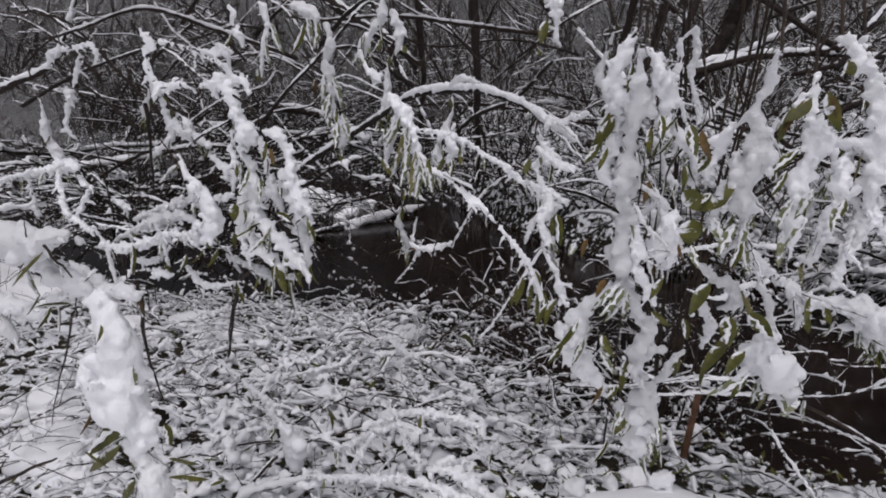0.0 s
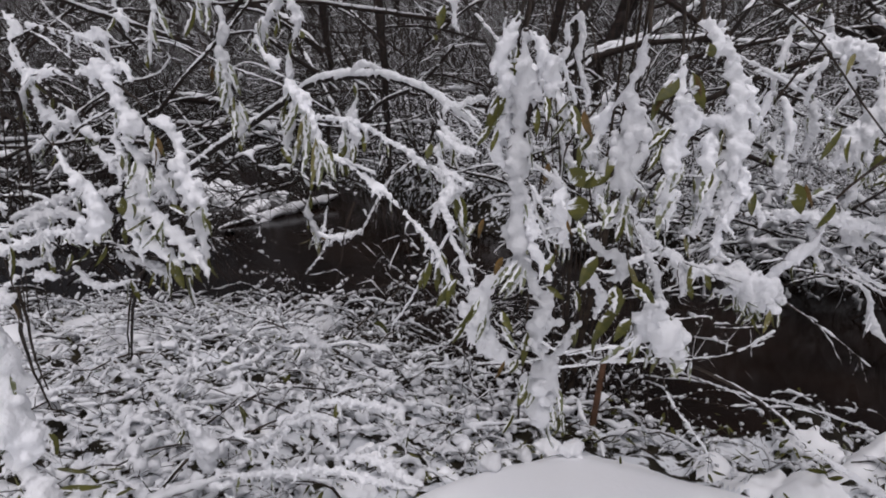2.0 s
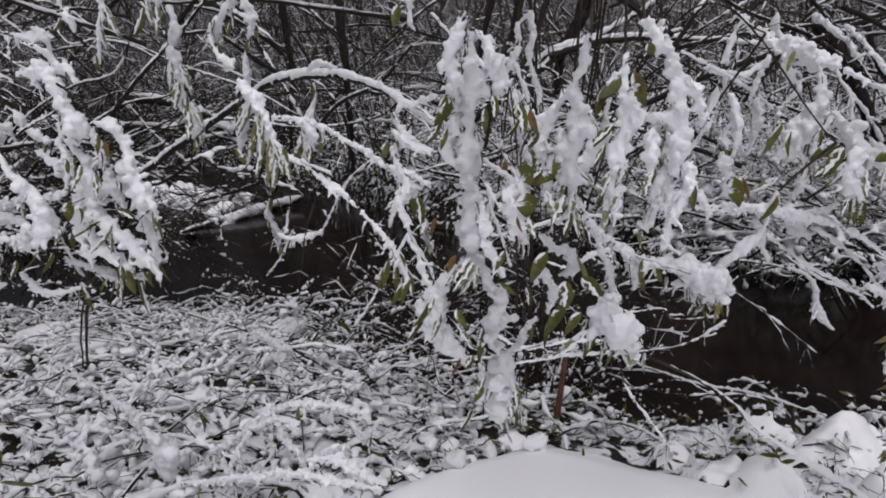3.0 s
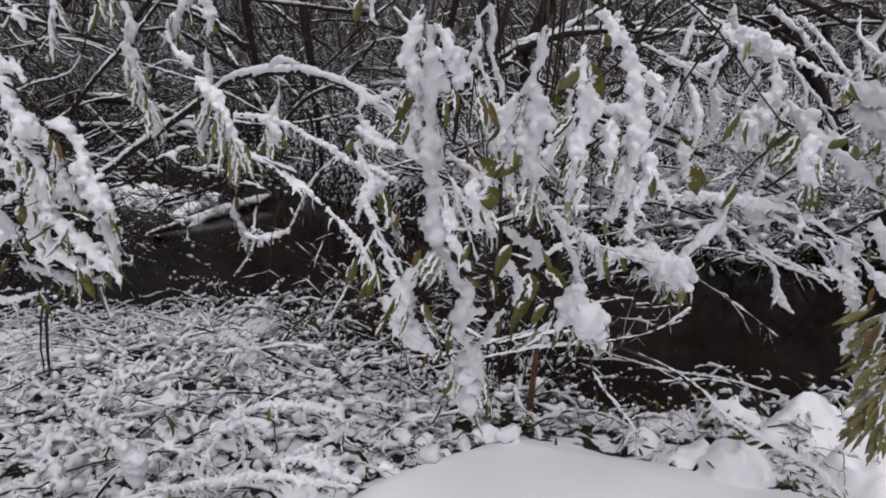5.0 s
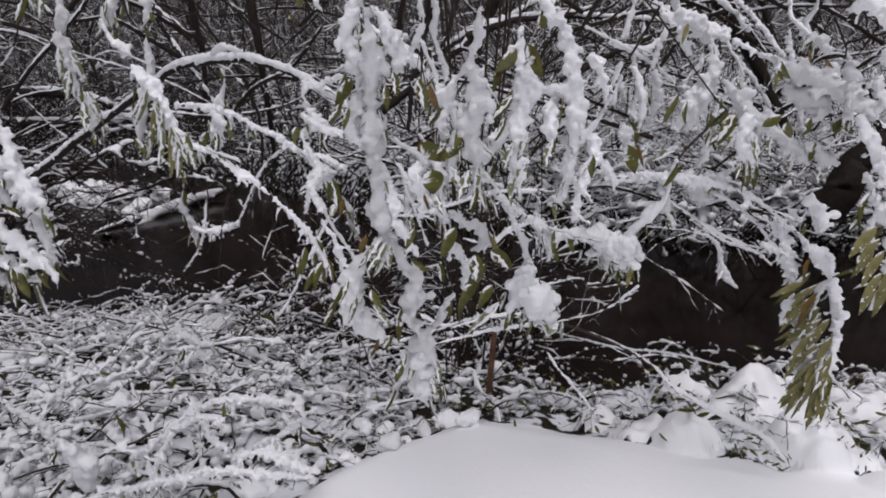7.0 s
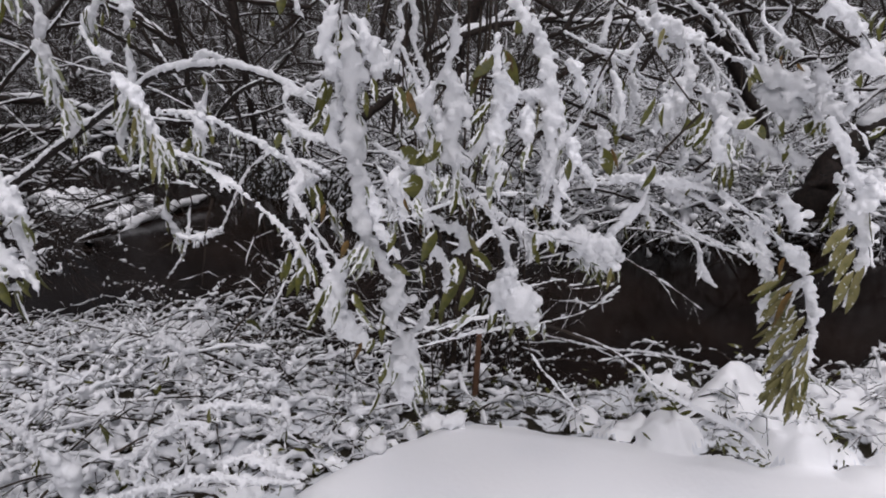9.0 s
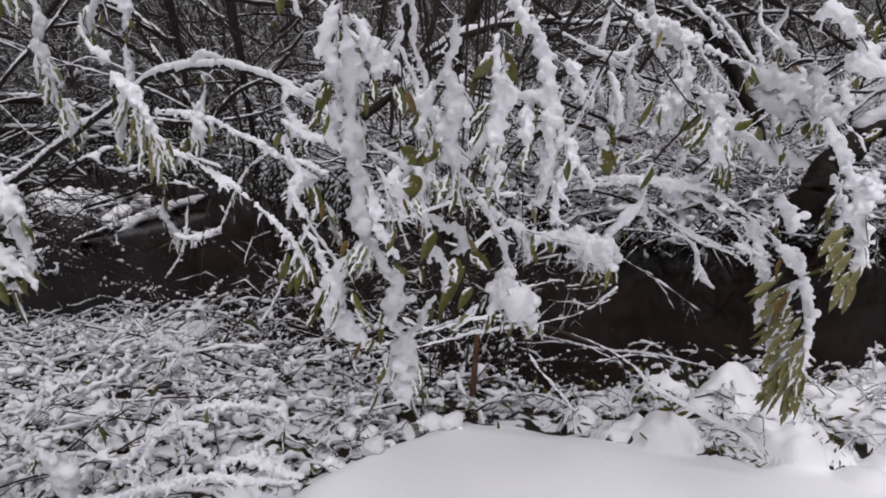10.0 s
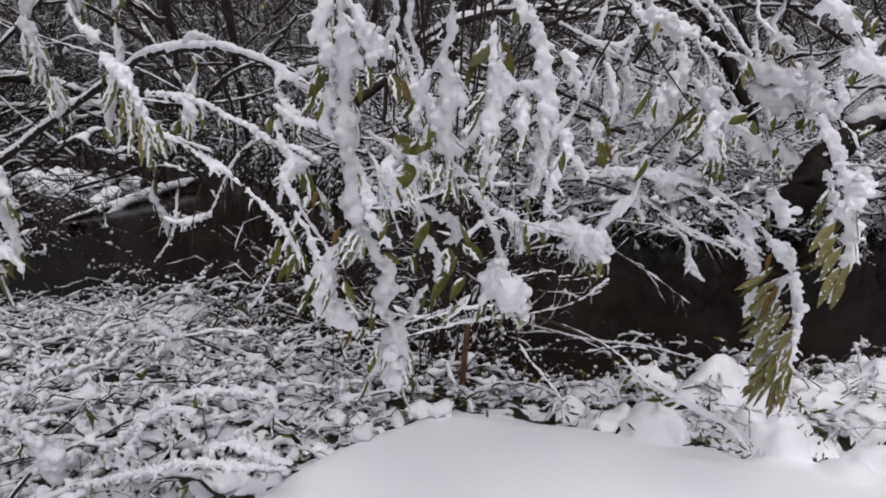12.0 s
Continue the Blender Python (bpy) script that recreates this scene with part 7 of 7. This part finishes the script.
thicket("stream_tangle", 40, (-1.8, 0.5, 3.8, 6.0, -0.8, -0.5), 0.8, (0.6, 1.7), 0.006, 0.004, "arching dark stems over the water, dusted with snow", 5, (0.2, 0.9), 0.5, bark=BARK)
thicket("left_tangle", 110, (-15, -3.5, 9.6, 13.5, -0.4, 0.0), 1.0, (0.9, 2.6), 0.011, 0.006, "criss-crossing bare stems over the stream, snow-covered", 5, (0.2, 1.0), 0.55, bark=BARK, level=True)
thicket("left_thicket", 320, (-21, -2.6, 8.2, 12.5, -0.5, 0.1), 0.5, (1.4, 3.6), 0.014, 0.005, "dark crowded willow stems beyond the water", 5, (0.0, 0.5), 0.5, bark=BARK, sides=3, fine=False, rough=0.05)
thicket("left_bank_brush", 30, (-9, -5.2, 3.8, 5.2, -0.4, 0.0), 0.9, (0.8, 2.0), 0.006, 0.006, "bare brush at the water's edge with snow", 6, (0.2, 0.8), 0.6)
thicket("far_bank_bush", 90, (0.4, 6.0, 6.6, 8.4, -0.6, -0.1), 1.0, (0.6, 1.6), 0.006, 0.014, "dense bush on the far bank, thick with snow", 7, (0.2, 0.9), 0.85, lumps=1.4)
thicket("fine_twig_screen", 150, (-0.5, 7.5, 7.5, 10.0, -0.2, 0.2), 0.7, (1.6, 3.2), 0.007, 0.011, "screen of fine snow-dusted twigs on the far bank", 8, (0.0, 0.5), 0.8)
thicket("willow_thicket", 700, (-24, 7, 9, 17, -0.3, 0.4), 0.28, (1.8, 4.6), 0.02, 0.015, "upright willow stems of a bare winter thicket", 5, (0.0, 0.35), 0.5, bark=BARK, sides=3, fine=False, rough=0.04)
thicket("far_woods", 900, (-60, 26, 17, 38, 1.0, 4.0), 0.35, (3.0, 8.0), 0.035, 0.018, "bare snowy woodland beyond the stream", 3, (0.0, 0.3), 0.5, bark=BARK, sides=3, fine=False)


def sapling_kinds(n, reach, bow, snow, voxel):
    """Stem and snow meshes of slender arching saplings that root at the origin and bow along +x."""
    kinds = []
    for i in range(n):
        way = np.array([[rng.uniform(*bow), rng.normal(0, 0.15), 1.0]])
        P = arcs(np.zeros((1, 3)), way, [rng.uniform(*reach)], [rng.uniform(0.25, 0.75)], 18, 0.05)
        F = forks(P, 9, 0.38, 0.55, 0.08, 8)
        G = forks(F, 3, 0.45, 0.7, 0.08, 6)
        R = [np.array([0.011]), np.full(9, 0.0045), np.full(27, 0.0026)]
        D = [np.array([snow]), np.full(9, snow * 0.85), np.full(27, snow * 0.6)]
        b, w = growth([P, F, G], R, D, 0.97, 3, 5, 0.8)
        lump_v, lump_f = beads([P, F, G], D, 2.0, 2.1)
        tri = np.vstack([w[1][:, [0, 1, 2]], w[1][:, [0, 2, 3]], lump_f + len(w[0])])
        stem, white = mesh_of("stem", *b), fluffed("snow", np.vstack([w[0], lump_v]), tri, voxel, 1, 0.008)
        stem.materials.append(BARK)
        kinds.append((stem, white))
    return kinds


def saplings(kinds, n, x0, x1, y0, y1, z0, z1, label, group, sizes=(0.7, 1.2)):
    for i in range(n):
        stem, white = kinds[i % len(kinds)]
        thing = tagged(new("willow_sapling"), label, "sapling", group)
        size = rng.uniform(*sizes)
        thing.matrix_basis = Matrix.LocRotScale(Vector((rng.uniform(x0, x1), rng.uniform(y0, y1), rng.uniform(z0, z1))), Euler((rng.normal(0, 0.12), 0, rng.choice([0.0, math.pi]) + rng.normal(0, 0.7))), Vector((size, size, size)))
        for name, me in (("stem", stem), ("snow", white)):
            ob = new(name, me)
            ob.parent = thing
            if name == "snow":
                ob["kind"] = "stuff"


ARCHING = sapling_kinds(9, (1.6, 2.8), (0.4, 1.1), 0.012, 0.0175)
saplings(ARCHING, 24, -6.8, -3.3, 3.8, 4.9, -0.3, -0.1, "tall arching willow sapling on the near bank, snow on every twig", "saplings on the near bank", (0.9, 1.5))
saplings(ARCHING, 14, -7.0, -4.4, 4.6, 5.4, -0.4, -0.2, "tall willow sapling at the water's edge lined with snow", "saplings on the near bank", (1.4, 2.0))
saplings(ARCHING, 20, -8.5, -4.4, 4.2, 5.6, -0.5, -0.2, "slender arching willow sapling with snow along its twigs", "saplings on the near bank", (0.7, 1.35))
saplings(ARCHING, 16, -2.4, 1.4, 8.9, 10.0, -0.5, -0.2, "bare willow sapling arching over the stream, snow on it", "saplings over the stream", (0.9, 1.5))
SNOWY = sapling_kinds(7, (1.0, 2.0), (0.6, 1.4), 0.019, 0.024)
saplings(SNOWY, 64, 0.5, 6.2, 6.0, 7.8, -0.7, -0.2, "low willow bush sagging under thick snow on the far bank", "snowy bushes on the far bank", (0.9, 1.5))
saplings(SNOWY, 24, -1.8, 1.0, 8.8, 10.2, -0.3, 0.0, "low willow bush beyond the stream, heavy with snow", "snowy bushes on the far bank", (0.7, 1.15))
saplings(ARCHING, 20, -3.6, 0.0, 10.0, 11.6, -0.3, 0.1, "willow sapling on the far bank bowed by snow", "saplings over the stream", (1.0, 1.7))
saplings(SNOWY, 34, 0.6, 7.5, 7.8, 10.0, -0.1, 0.5, "broad twiggy bush behind the far bank, white with snow", "snowy bushes on the far bank", (1.0, 1.6))
saplings(SNOWY, 22, -8.6, -5.6, 9.6, 11.3, -0.75, -0.6, "small twiggy tussock in the stream dusted with snow", "tussocks in the stream", (0.25, 0.4))
saplings(ARCHING, 26, 0.6, 6.0, 5.9, 7.6, -0.8, -0.4, "willow sapling bent over the pool under thick snow", "saplings beyond the pool", (0.7, 1.25))
saplings(ARCHING, 24, -17.0, -7.0, 15.0, 18.0, -0.4, 0.1, "dark willow sapling in the thicket with snow lines", "saplings in the thicket", (0.9, 1.5))


def leaning_branches(n, x0, x1, y0, y1, z0, z1, label):
    """Bare limbs that lean and cross in the thicket, each with its line of snow."""
    for i in range(n):
        foot = np.array([rng.uniform(x0, x1), rng.uniform(y0, y1), rng.uniform(z0, z1)])
        L, side = rng.uniform(1.0, 2.6), rng.choice([-1.0, -1.0, 1.0])
        way = np.array([side * rng.uniform(0.5, 1.0), rng.normal(0, 0.3), rng.uniform(0.1, 0.9)])
        way *= L / np.linalg.norm(way)
        w = rng.uniform(0.013, 0.024)
        pts = [(*(foot + way * u + np.array([0, 0, -0.25 * L * u * u * rng.uniform(0.3, 1.2)])), w * v) for u, v in ((0, 0.5), (0.3, 1.0), (0.6, 0.9), (0.85, 0.8), (1, 0.4))]
        timber("leaning_branch", label, pts, "cap", float(rng.uniform(0.008, 0.02)), "crossing limbs in the thicket")


leaning_branches(16, -6.5, -3.0, 3.6, 5.6, 0.2, 1.6, "snow-lined bare limb crossing the brush on the near bank")
leaning_branches(22, -8.0, -4.2, 5.0, 7.0, 0.6, 2.2, "dark bare limb slanting through the brush under snow")
leaning_branches(18, -8.5, -2.0, 5.2, 8.5, 0.5, 1.7, "thin bare limb leaning across the thicket under snow")
leaning_branches(12, -1.5, 2.5, 5.5, 8.0, -0.5, 1.4, "bare limb crossing above the stream with snow on it")
leaning_branches(14, 1.5, 6.0, 4.8, 7.5, -0.3, 1.5, "snow-lined bare limb leaning over the pool's far bank")
leaning_branches(20, -5.5, -1.8, 3.6, 5.2, 0.7, 2.2, "thin snow-lined limb in the brush beside the water")
leaning_branches(24, -2.2, 0.8, 4.2, 6.5, 0.5, 2.2, "thin snow-lined limb rising behind the hanging shrub")
leaning_branches(26, 0.6, 3.6, 3.8, 5.8, 0.6, 2.1, "thin snow-lined limb above the pool's far side")


def shrub_fan(base, n, reach, label):
    """The shrub's own thin inner stems, which rise from one foot and arch outwards."""
    start = np.asarray(base)[None] + rng.normal(0, 0.09, (n, 3)) * np.array([1.5, 1, 0.3])
    ang = rng.uniform(0, 6.28, n)
    way = np.stack([np.cos(ang) * 0.7, np.sin(ang) * 0.5 - 0.1, rng.uniform(0.8, 1.6, n)], -1)
    P = arcs(start, way, rng.uniform(0.5, 1.0, n) * reach, rng.uniform(0.1, 0.6, n), 12, 0.09)
    F = forks(P, 5, 0.4, 0.8)
    stuff("inner_stems", [P, F], [rng.uniform(0.003, 0.007, n), np.full(n * 5, 0.0022)], [rng.uniform(0.007, 0.011, n), np.full(n * 5, 0.006)], label, "snow along the stems", BARK, 0.95, 5, "shrub", 0.9, 0.006)


shrub_fan((0.0, 3.0, -0.3), 26, 1.5, "dark thin inner stems of the hanging shrub with snow")
shrub_fan((-0.9, 4.2, -0.4), 18, 1.5, "dark thin stems at the water's edge with snow")


def snow_heap(x, y, z, r, voxel=0.008):
    """A weed tussock pressed flat under a rounded pad of snow, with dark leaves at its rim."""
    heap = tagged(new("snowy_tussock"), "low green weeds under a rounded pad of fresh snow", "weed", "snow pads on the bank")
    n, r = 70, r * 1.05
    off = rng.normal(0, 1, (n, 3))
    off /= np.linalg.norm(off, axis=1, keepdims=True)
    c = off * r * rng.uniform(0.3, 0.88, (n, 1))
    snow = melted("snow", np.vstack([c, [[0, 0, 0]]]), np.append(rng.uniform(0.16, 0.4, n) * r, r * 0.76), voxel, heap, "rounded pad of fresh snow", 3, True)
    foot = max(float(height(np.array([x]), np.array([y]))[0]), -0.78)
    snow.data.materials[0] = GROUND_SNOW
    snow.data.transform(Matrix.Translation((x, y, foot + 0.02 + 0.3 * r)) @ Euler((0, 0, rng.uniform(0, 3))).to_matrix().to_4x4() @ Matrix.Diagonal((rng.uniform(0.85, 1.15), 0.9, rng.uniform(0.5, 0.75), 1)))
    for j in range(4):
        a = rng.uniform(0, 6.28)
        if y + math.sin(a) * r * 1.1 < np.interp(x, PATH_X, PATH_Y) + 0.06:
            continue
        p = np.array([x + math.cos(a) * r * 1.15, y + math.sin(a) * r * 1.1, foot + 0.04 + 0.2 * r])
        leaf_at(heap, p, rng.uniform(0.4, 1.4), a + 1.57 + rng.normal(0, 0.3), rng.uniform(0.5, 0.9), int(rng.integers(0, 2)))


BALL = bmesh.new()
bmesh.ops.create_icosphere(BALL, subdivisions=4, radius=1.0)
CUSHION_V = np.array([v.co[:] for v in BALL.verts])
CUSHION_F = np.array([[v.index for v in f.verts] for f in BALL.faces])
BALL.free()


def snow_pad(x, y, across, tall):
    """A broad soft cushion of snow over the weeds of the bank, with a few leaves at its rim."""
    pad = tagged(new("snow_cushion"), "broad soft cushion of fresh snow over bank weeds", "snow", "snow pads on the bank")
    v = CUSHION_V.copy()
    for f, amount in ((1.2, 0.2), (2.6, 0.13), (5.0, 0.07), (11.0, 0.035)):
        for _ in range(3):
            a = rng.normal(0, 1, 3)
            v *= 1 + amount * np.sin(f * (CUSHION_V @ (a / np.linalg.norm(a))) * 2 + rng.uniform(0, 6.28))[:, None] / 1.7
    v[:, 2] = np.where(v[:, 2] > 0, v[:, 2], v[:, 2] * 0.6)
    foot = max(float(height(np.array([x]), np.array([y]))[0]), -0.78)
    turn = rng.uniform(-0.5, 0.5)
    v = v * np.array([across, 0.65 * across + 0.3 * tall, tall * 0.78])
    v = np.stack([v[:, 0] * math.cos(turn) - v[:, 1] * math.sin(turn) + x, v[:, 0] * math.sin(turn) + v[:, 1] * math.cos(turn) + y, v[:, 2] + foot + 0.1 * tall], -1)
    part("snow", mesh_of("snow", v, CUSHION_F), GROUND_SNOW, pad)
    for j in range(5):
        a = rng.uniform(3.3, 6.1) if j < 3 else rng.uniform(0, 6.28)
        p = np.array([x + math.cos(a) * across * 0.98, y + math.sin(a) * across * 0.85, foot + 0.05 + 0.15 * tall])
        if p[1] > np.interp(p[0], PATH_X, PATH_Y) + 0.06:
            leaf_at(pad, p, rng.uniform(0.4, 1.3), a + 1.57 + rng.normal(0, 0.4), rng.uniform(0.4, 0.75), int(rng.integers(0, 3)))


for place in ((-1.42, 1.70, 0.09, 0.07), (-1.08, 1.70, 0.10, 0.07), (-1.75, 1.62, 0.10, 0.07), (-0.75, 1.95, 0.09, 0.06), (-2.55, 1.55, 0.22, 0.12), (-2.95, 1.85, 0.26, 0.14), (-2.20, 1.50, 0.16, 0.10), (-2.6, 2.1, 0.18, 0.1)):
    snow_pad(*place)
for place in ((-3.15, 3.10, 0.24, 0.10), (-2.75, 2.95, 0.18, 0.08), (-3.5, 2.75, 0.26, 0.12), (-1.95, 3.95, 0.2, 0.07), (-2.35, 4.0, 0.16, 0.06)):
    snow_pad(*place)

snow_heap(0.08, 2.31, 0.05, 0.054)
snow_heap(-0.03, 2.42, 0.03, 0.067)
snow_heap(-2.15, 3.15, -0.1, 0.041)
snow_heap(-2.42, 3.23, -0.1, 0.041)
snow_heap(-0.25, 2.14, -0.1, 0.052)
snow_heap(-1.73, 2.44, -0.1, 0.037)
snow_heap(-2.32, 3.15, -0.1, 0.035)
snow_heap(-0.23, 2.11, -0.1, 0.054)
snow_heap(-0.67, 2.96, -0.1, 0.038)
snow_heap(-0.80, 2.21, -0.1, 0.055)
snow_heap(-0.52, 3.16, -0.1, 0.047)
snow_heap(-0.81, 2.48, -0.1, 0.034)
snow_heap(-1.55, 3.17, -0.1, 0.058)
snow_heap(-0.41, 2.43, -0.1, 0.038)
snow_heap(-0.31, 2.40, -0.1, 0.056)
snow_heap(-0.45, 2.48, -0.1, 0.041)
snow_heap(-1.00, 2.59, -0.1, 0.033)
snow_heap(-1.36, 2.12, -0.1, 0.029)
snow_heap(-2.01, 2.33, -0.1, 0.037)
snow_heap(-1.11, 2.53, -0.1, 0.039)
snow_heap(-0.21, 2.95, -0.1, 0.041)
snow_heap(-1.69, 2.32, -0.1, 0.037)
snow_heap(-1.30, 2.19, -0.1, 0.038)
snow_heap(-0.86, 2.03, -0.1, 0.031)
snow_heap(-2.43, 2.92, -0.1, 0.052)
snow_heap(-1.08, 2.89, -0.1, 0.039)
snow_heap(-1.89, 2.55, -0.1, 0.029)
snow_heap(-0.62, 2.04, -0.1, 0.059)
snow_heap(-0.53, 1.99, -0.1, 0.029)
snow_heap(-1.30, 1.97, -0.1, 0.053)
snow_heap(-1.10, 1.99, -0.1, 0.048)
snow_heap(-0.59, 2.79, -0.1, 0.034)
snow_heap(-1.58, 3.08, -0.1, 0.040)
snow_heap(-0.26, 2.73, -0.1, 0.028)
snow_heap(-2.56, 3.03, -0.1, 0.053)
snow_heap(-1.63, 2.80, -0.1, 0.031)
snow_heap(-0.20, 2.59, -0.1, 0.035)
snow_heap(-2.71, 3.26, -0.1, 0.033)
snow_heap(-0.99, 3.04, -0.1, 0.029)
snow_heap(-1.37, 2.87, -0.1, 0.060)
snow_heap(-1.95, 2.45, -0.1, 0.053)
snow_heap(-1.08, 1.95, -0.1, 0.043)
snow_heap(-1.80, 2.62, -0.1, 0.029)
snow_heap(-1.53, 2.87, -0.1, 0.056)
snow_heap(-0.49, 2.49, -0.1, 0.029)
snow_heap(-1.94, 2.89, -0.1, 0.035)
snow_heap(-1.46, 2.06, -0.1, 0.033)
snow_heap(-1.75, 2.00, -0.1, 0.046)
snow_heap(-0.14, 2.74, -0.1, 0.048)
snow_heap(-0.69, 2.14, -0.1, 0.044)
snow_heap(-1.27, 2.63, -0.1, 0.030)
snow_heap(-1.30, 2.00, -0.1, 0.045)
snow_heap(-0.70, 2.12, -0.1, 0.038)
snow_heap(-0.71, 2.22, -0.1, 0.032)
snow_heap(-0.19, 2.22, -0.1, 0.027)
snow_heap(-0.11, 2.25, -0.1, 0.042)
snow_heap(-1.68, 1.62, -0.1, 0.028)
snow_heap(-0.15, 2.48, -0.1, 0.027)
snow_heap(-1.61, 1.88, -0.1, 0.039)
snow_heap(-0.49, 2.11, -0.1, 0.030)
snow_heap(-1.74, 1.58, -0.1, 0.025)
snow_heap(-0.43, 2.96, -0.1, 0.045)
snow_heap(-0.44, 2.17, -0.1, 0.039)
snow_heap(-0.41, 2.86, -0.1, 0.042)
snow_heap(-1.21, 1.84, -0.1, 0.044)
snow_heap(-1.11, 2.20, -0.1, 0.026)
snow_heap(-1.88, 1.80, -0.1, 0.037)
snow_heap(-0.35, 2.45, -0.1, 0.028)
snow_heap(-1.20, 1.94, -0.1, 0.038)
snow_heap(-1.77, 1.63, -0.1, 0.046)
snow_heap(-1.82, 1.88, -0.1, 0.035)
snow_heap(-0.57, 2.66, -0.1, 0.031)
snow_heap(-0.92, 1.90, -0.1, 0.027)
snow_heap(-1.72, 1.85, -0.1, 0.047)
snow_heap(-1.07, 2.31, -0.1, 0.046)
snow_heap(-0.66, 2.92, -0.1, 0.047)
snow_heap(-1.77, 2.15, -0.1, 0.046)
for i in range(20):
    along = rng.uniform(0, 1)
    snow_heap(-8.8 + 3.1 * along + rng.normal(0, 0.15), 11.5 - 1.5 * along + rng.normal(0, 0.3), -0.6, rng.uniform(0.1, 0.24), 0.016)


def leaf_carpet(n, x0, x1, y0, y1, z0, z1, sizes, label):
    """Small green weed leaves among the bramble."""
    x, y = scatter(n, x0, x1, y0, y1)
    ok = (y < np.interp(x, NEAR_X, NEAR_Y)) & (y > np.interp(x, PATH_X, PATH_Y) + 0.08)
    x, y = x[ok], y[ok]
    me = LEAVES[0]
    base = np.array([v.co[:] for v in me.vertices])
    faces = np.array([f.vertices[:] for f in me.polygons])
    V, F = [], []
    for i in range(len(x)):
        R = np.array(Euler((rng.uniform(0.2, 1.5), rng.normal(0, 0.4), rng.uniform(0, 6.28))).to_matrix())
        z = float(height(x[i:i + 1], y[i:i + 1])[0]) + rng.uniform(z0, z1)
        V.append(base * rng.uniform(*sizes) @ R.T + np.array([x[i], y[i], z]))
        F.append(faces + i * len(base))
    tagged(part("weed_leaves", mesh_of("weed_leaves", np.vstack(V), np.vstack(F)), LEAF), label, "weed", kind="stuff")


leaf_carpet(380, -3.4, 2.6, 1.2, 3.6, 0.04, 0.16, (0.3, 0.6), "small olive weed leaves poking out of the snow")
leaf_carpet(60, 1.1, 1.3, 2.0, 2.2, 0.0, 0.09, (0.2, 0.42), "dark green weed leaves under a snowy twig end")
leaf_carpet(60, 1.47, 1.6, 1.95, 2.3, 0.0, 0.1, (0.2, 0.42), "dark green weed leaves between cushions of snow")
leaf_carpet(110, -0.2, 1.3, 2.15, 2.85, 0.03, 0.13, (0.35, 0.75), "dark green nettle and weed leaves on the bank edge")


def wooden_stake():
    bm = bmesh.new()
    bmesh.ops.create_cone(bm, cap_ends=True, segments=7, radius1=0.017, radius2=0.014, depth=0.36)
    bmesh.ops.bevel(bm, geom=list(bm.edges), offset=0.002, segments=1, affect="EDGES")
    me = bpy.data.meshes.new("stake")
    bm.to_mesh(me)
    bm.free()
    ob = tagged(part("stake", me, STAKE), "short weathered brown wooden stake in the bank", "stake")
    ob.matrix_basis = pose(0.176, 2.7, 0.05, 3, 5, 0)


wooden_stake()
melt_all()
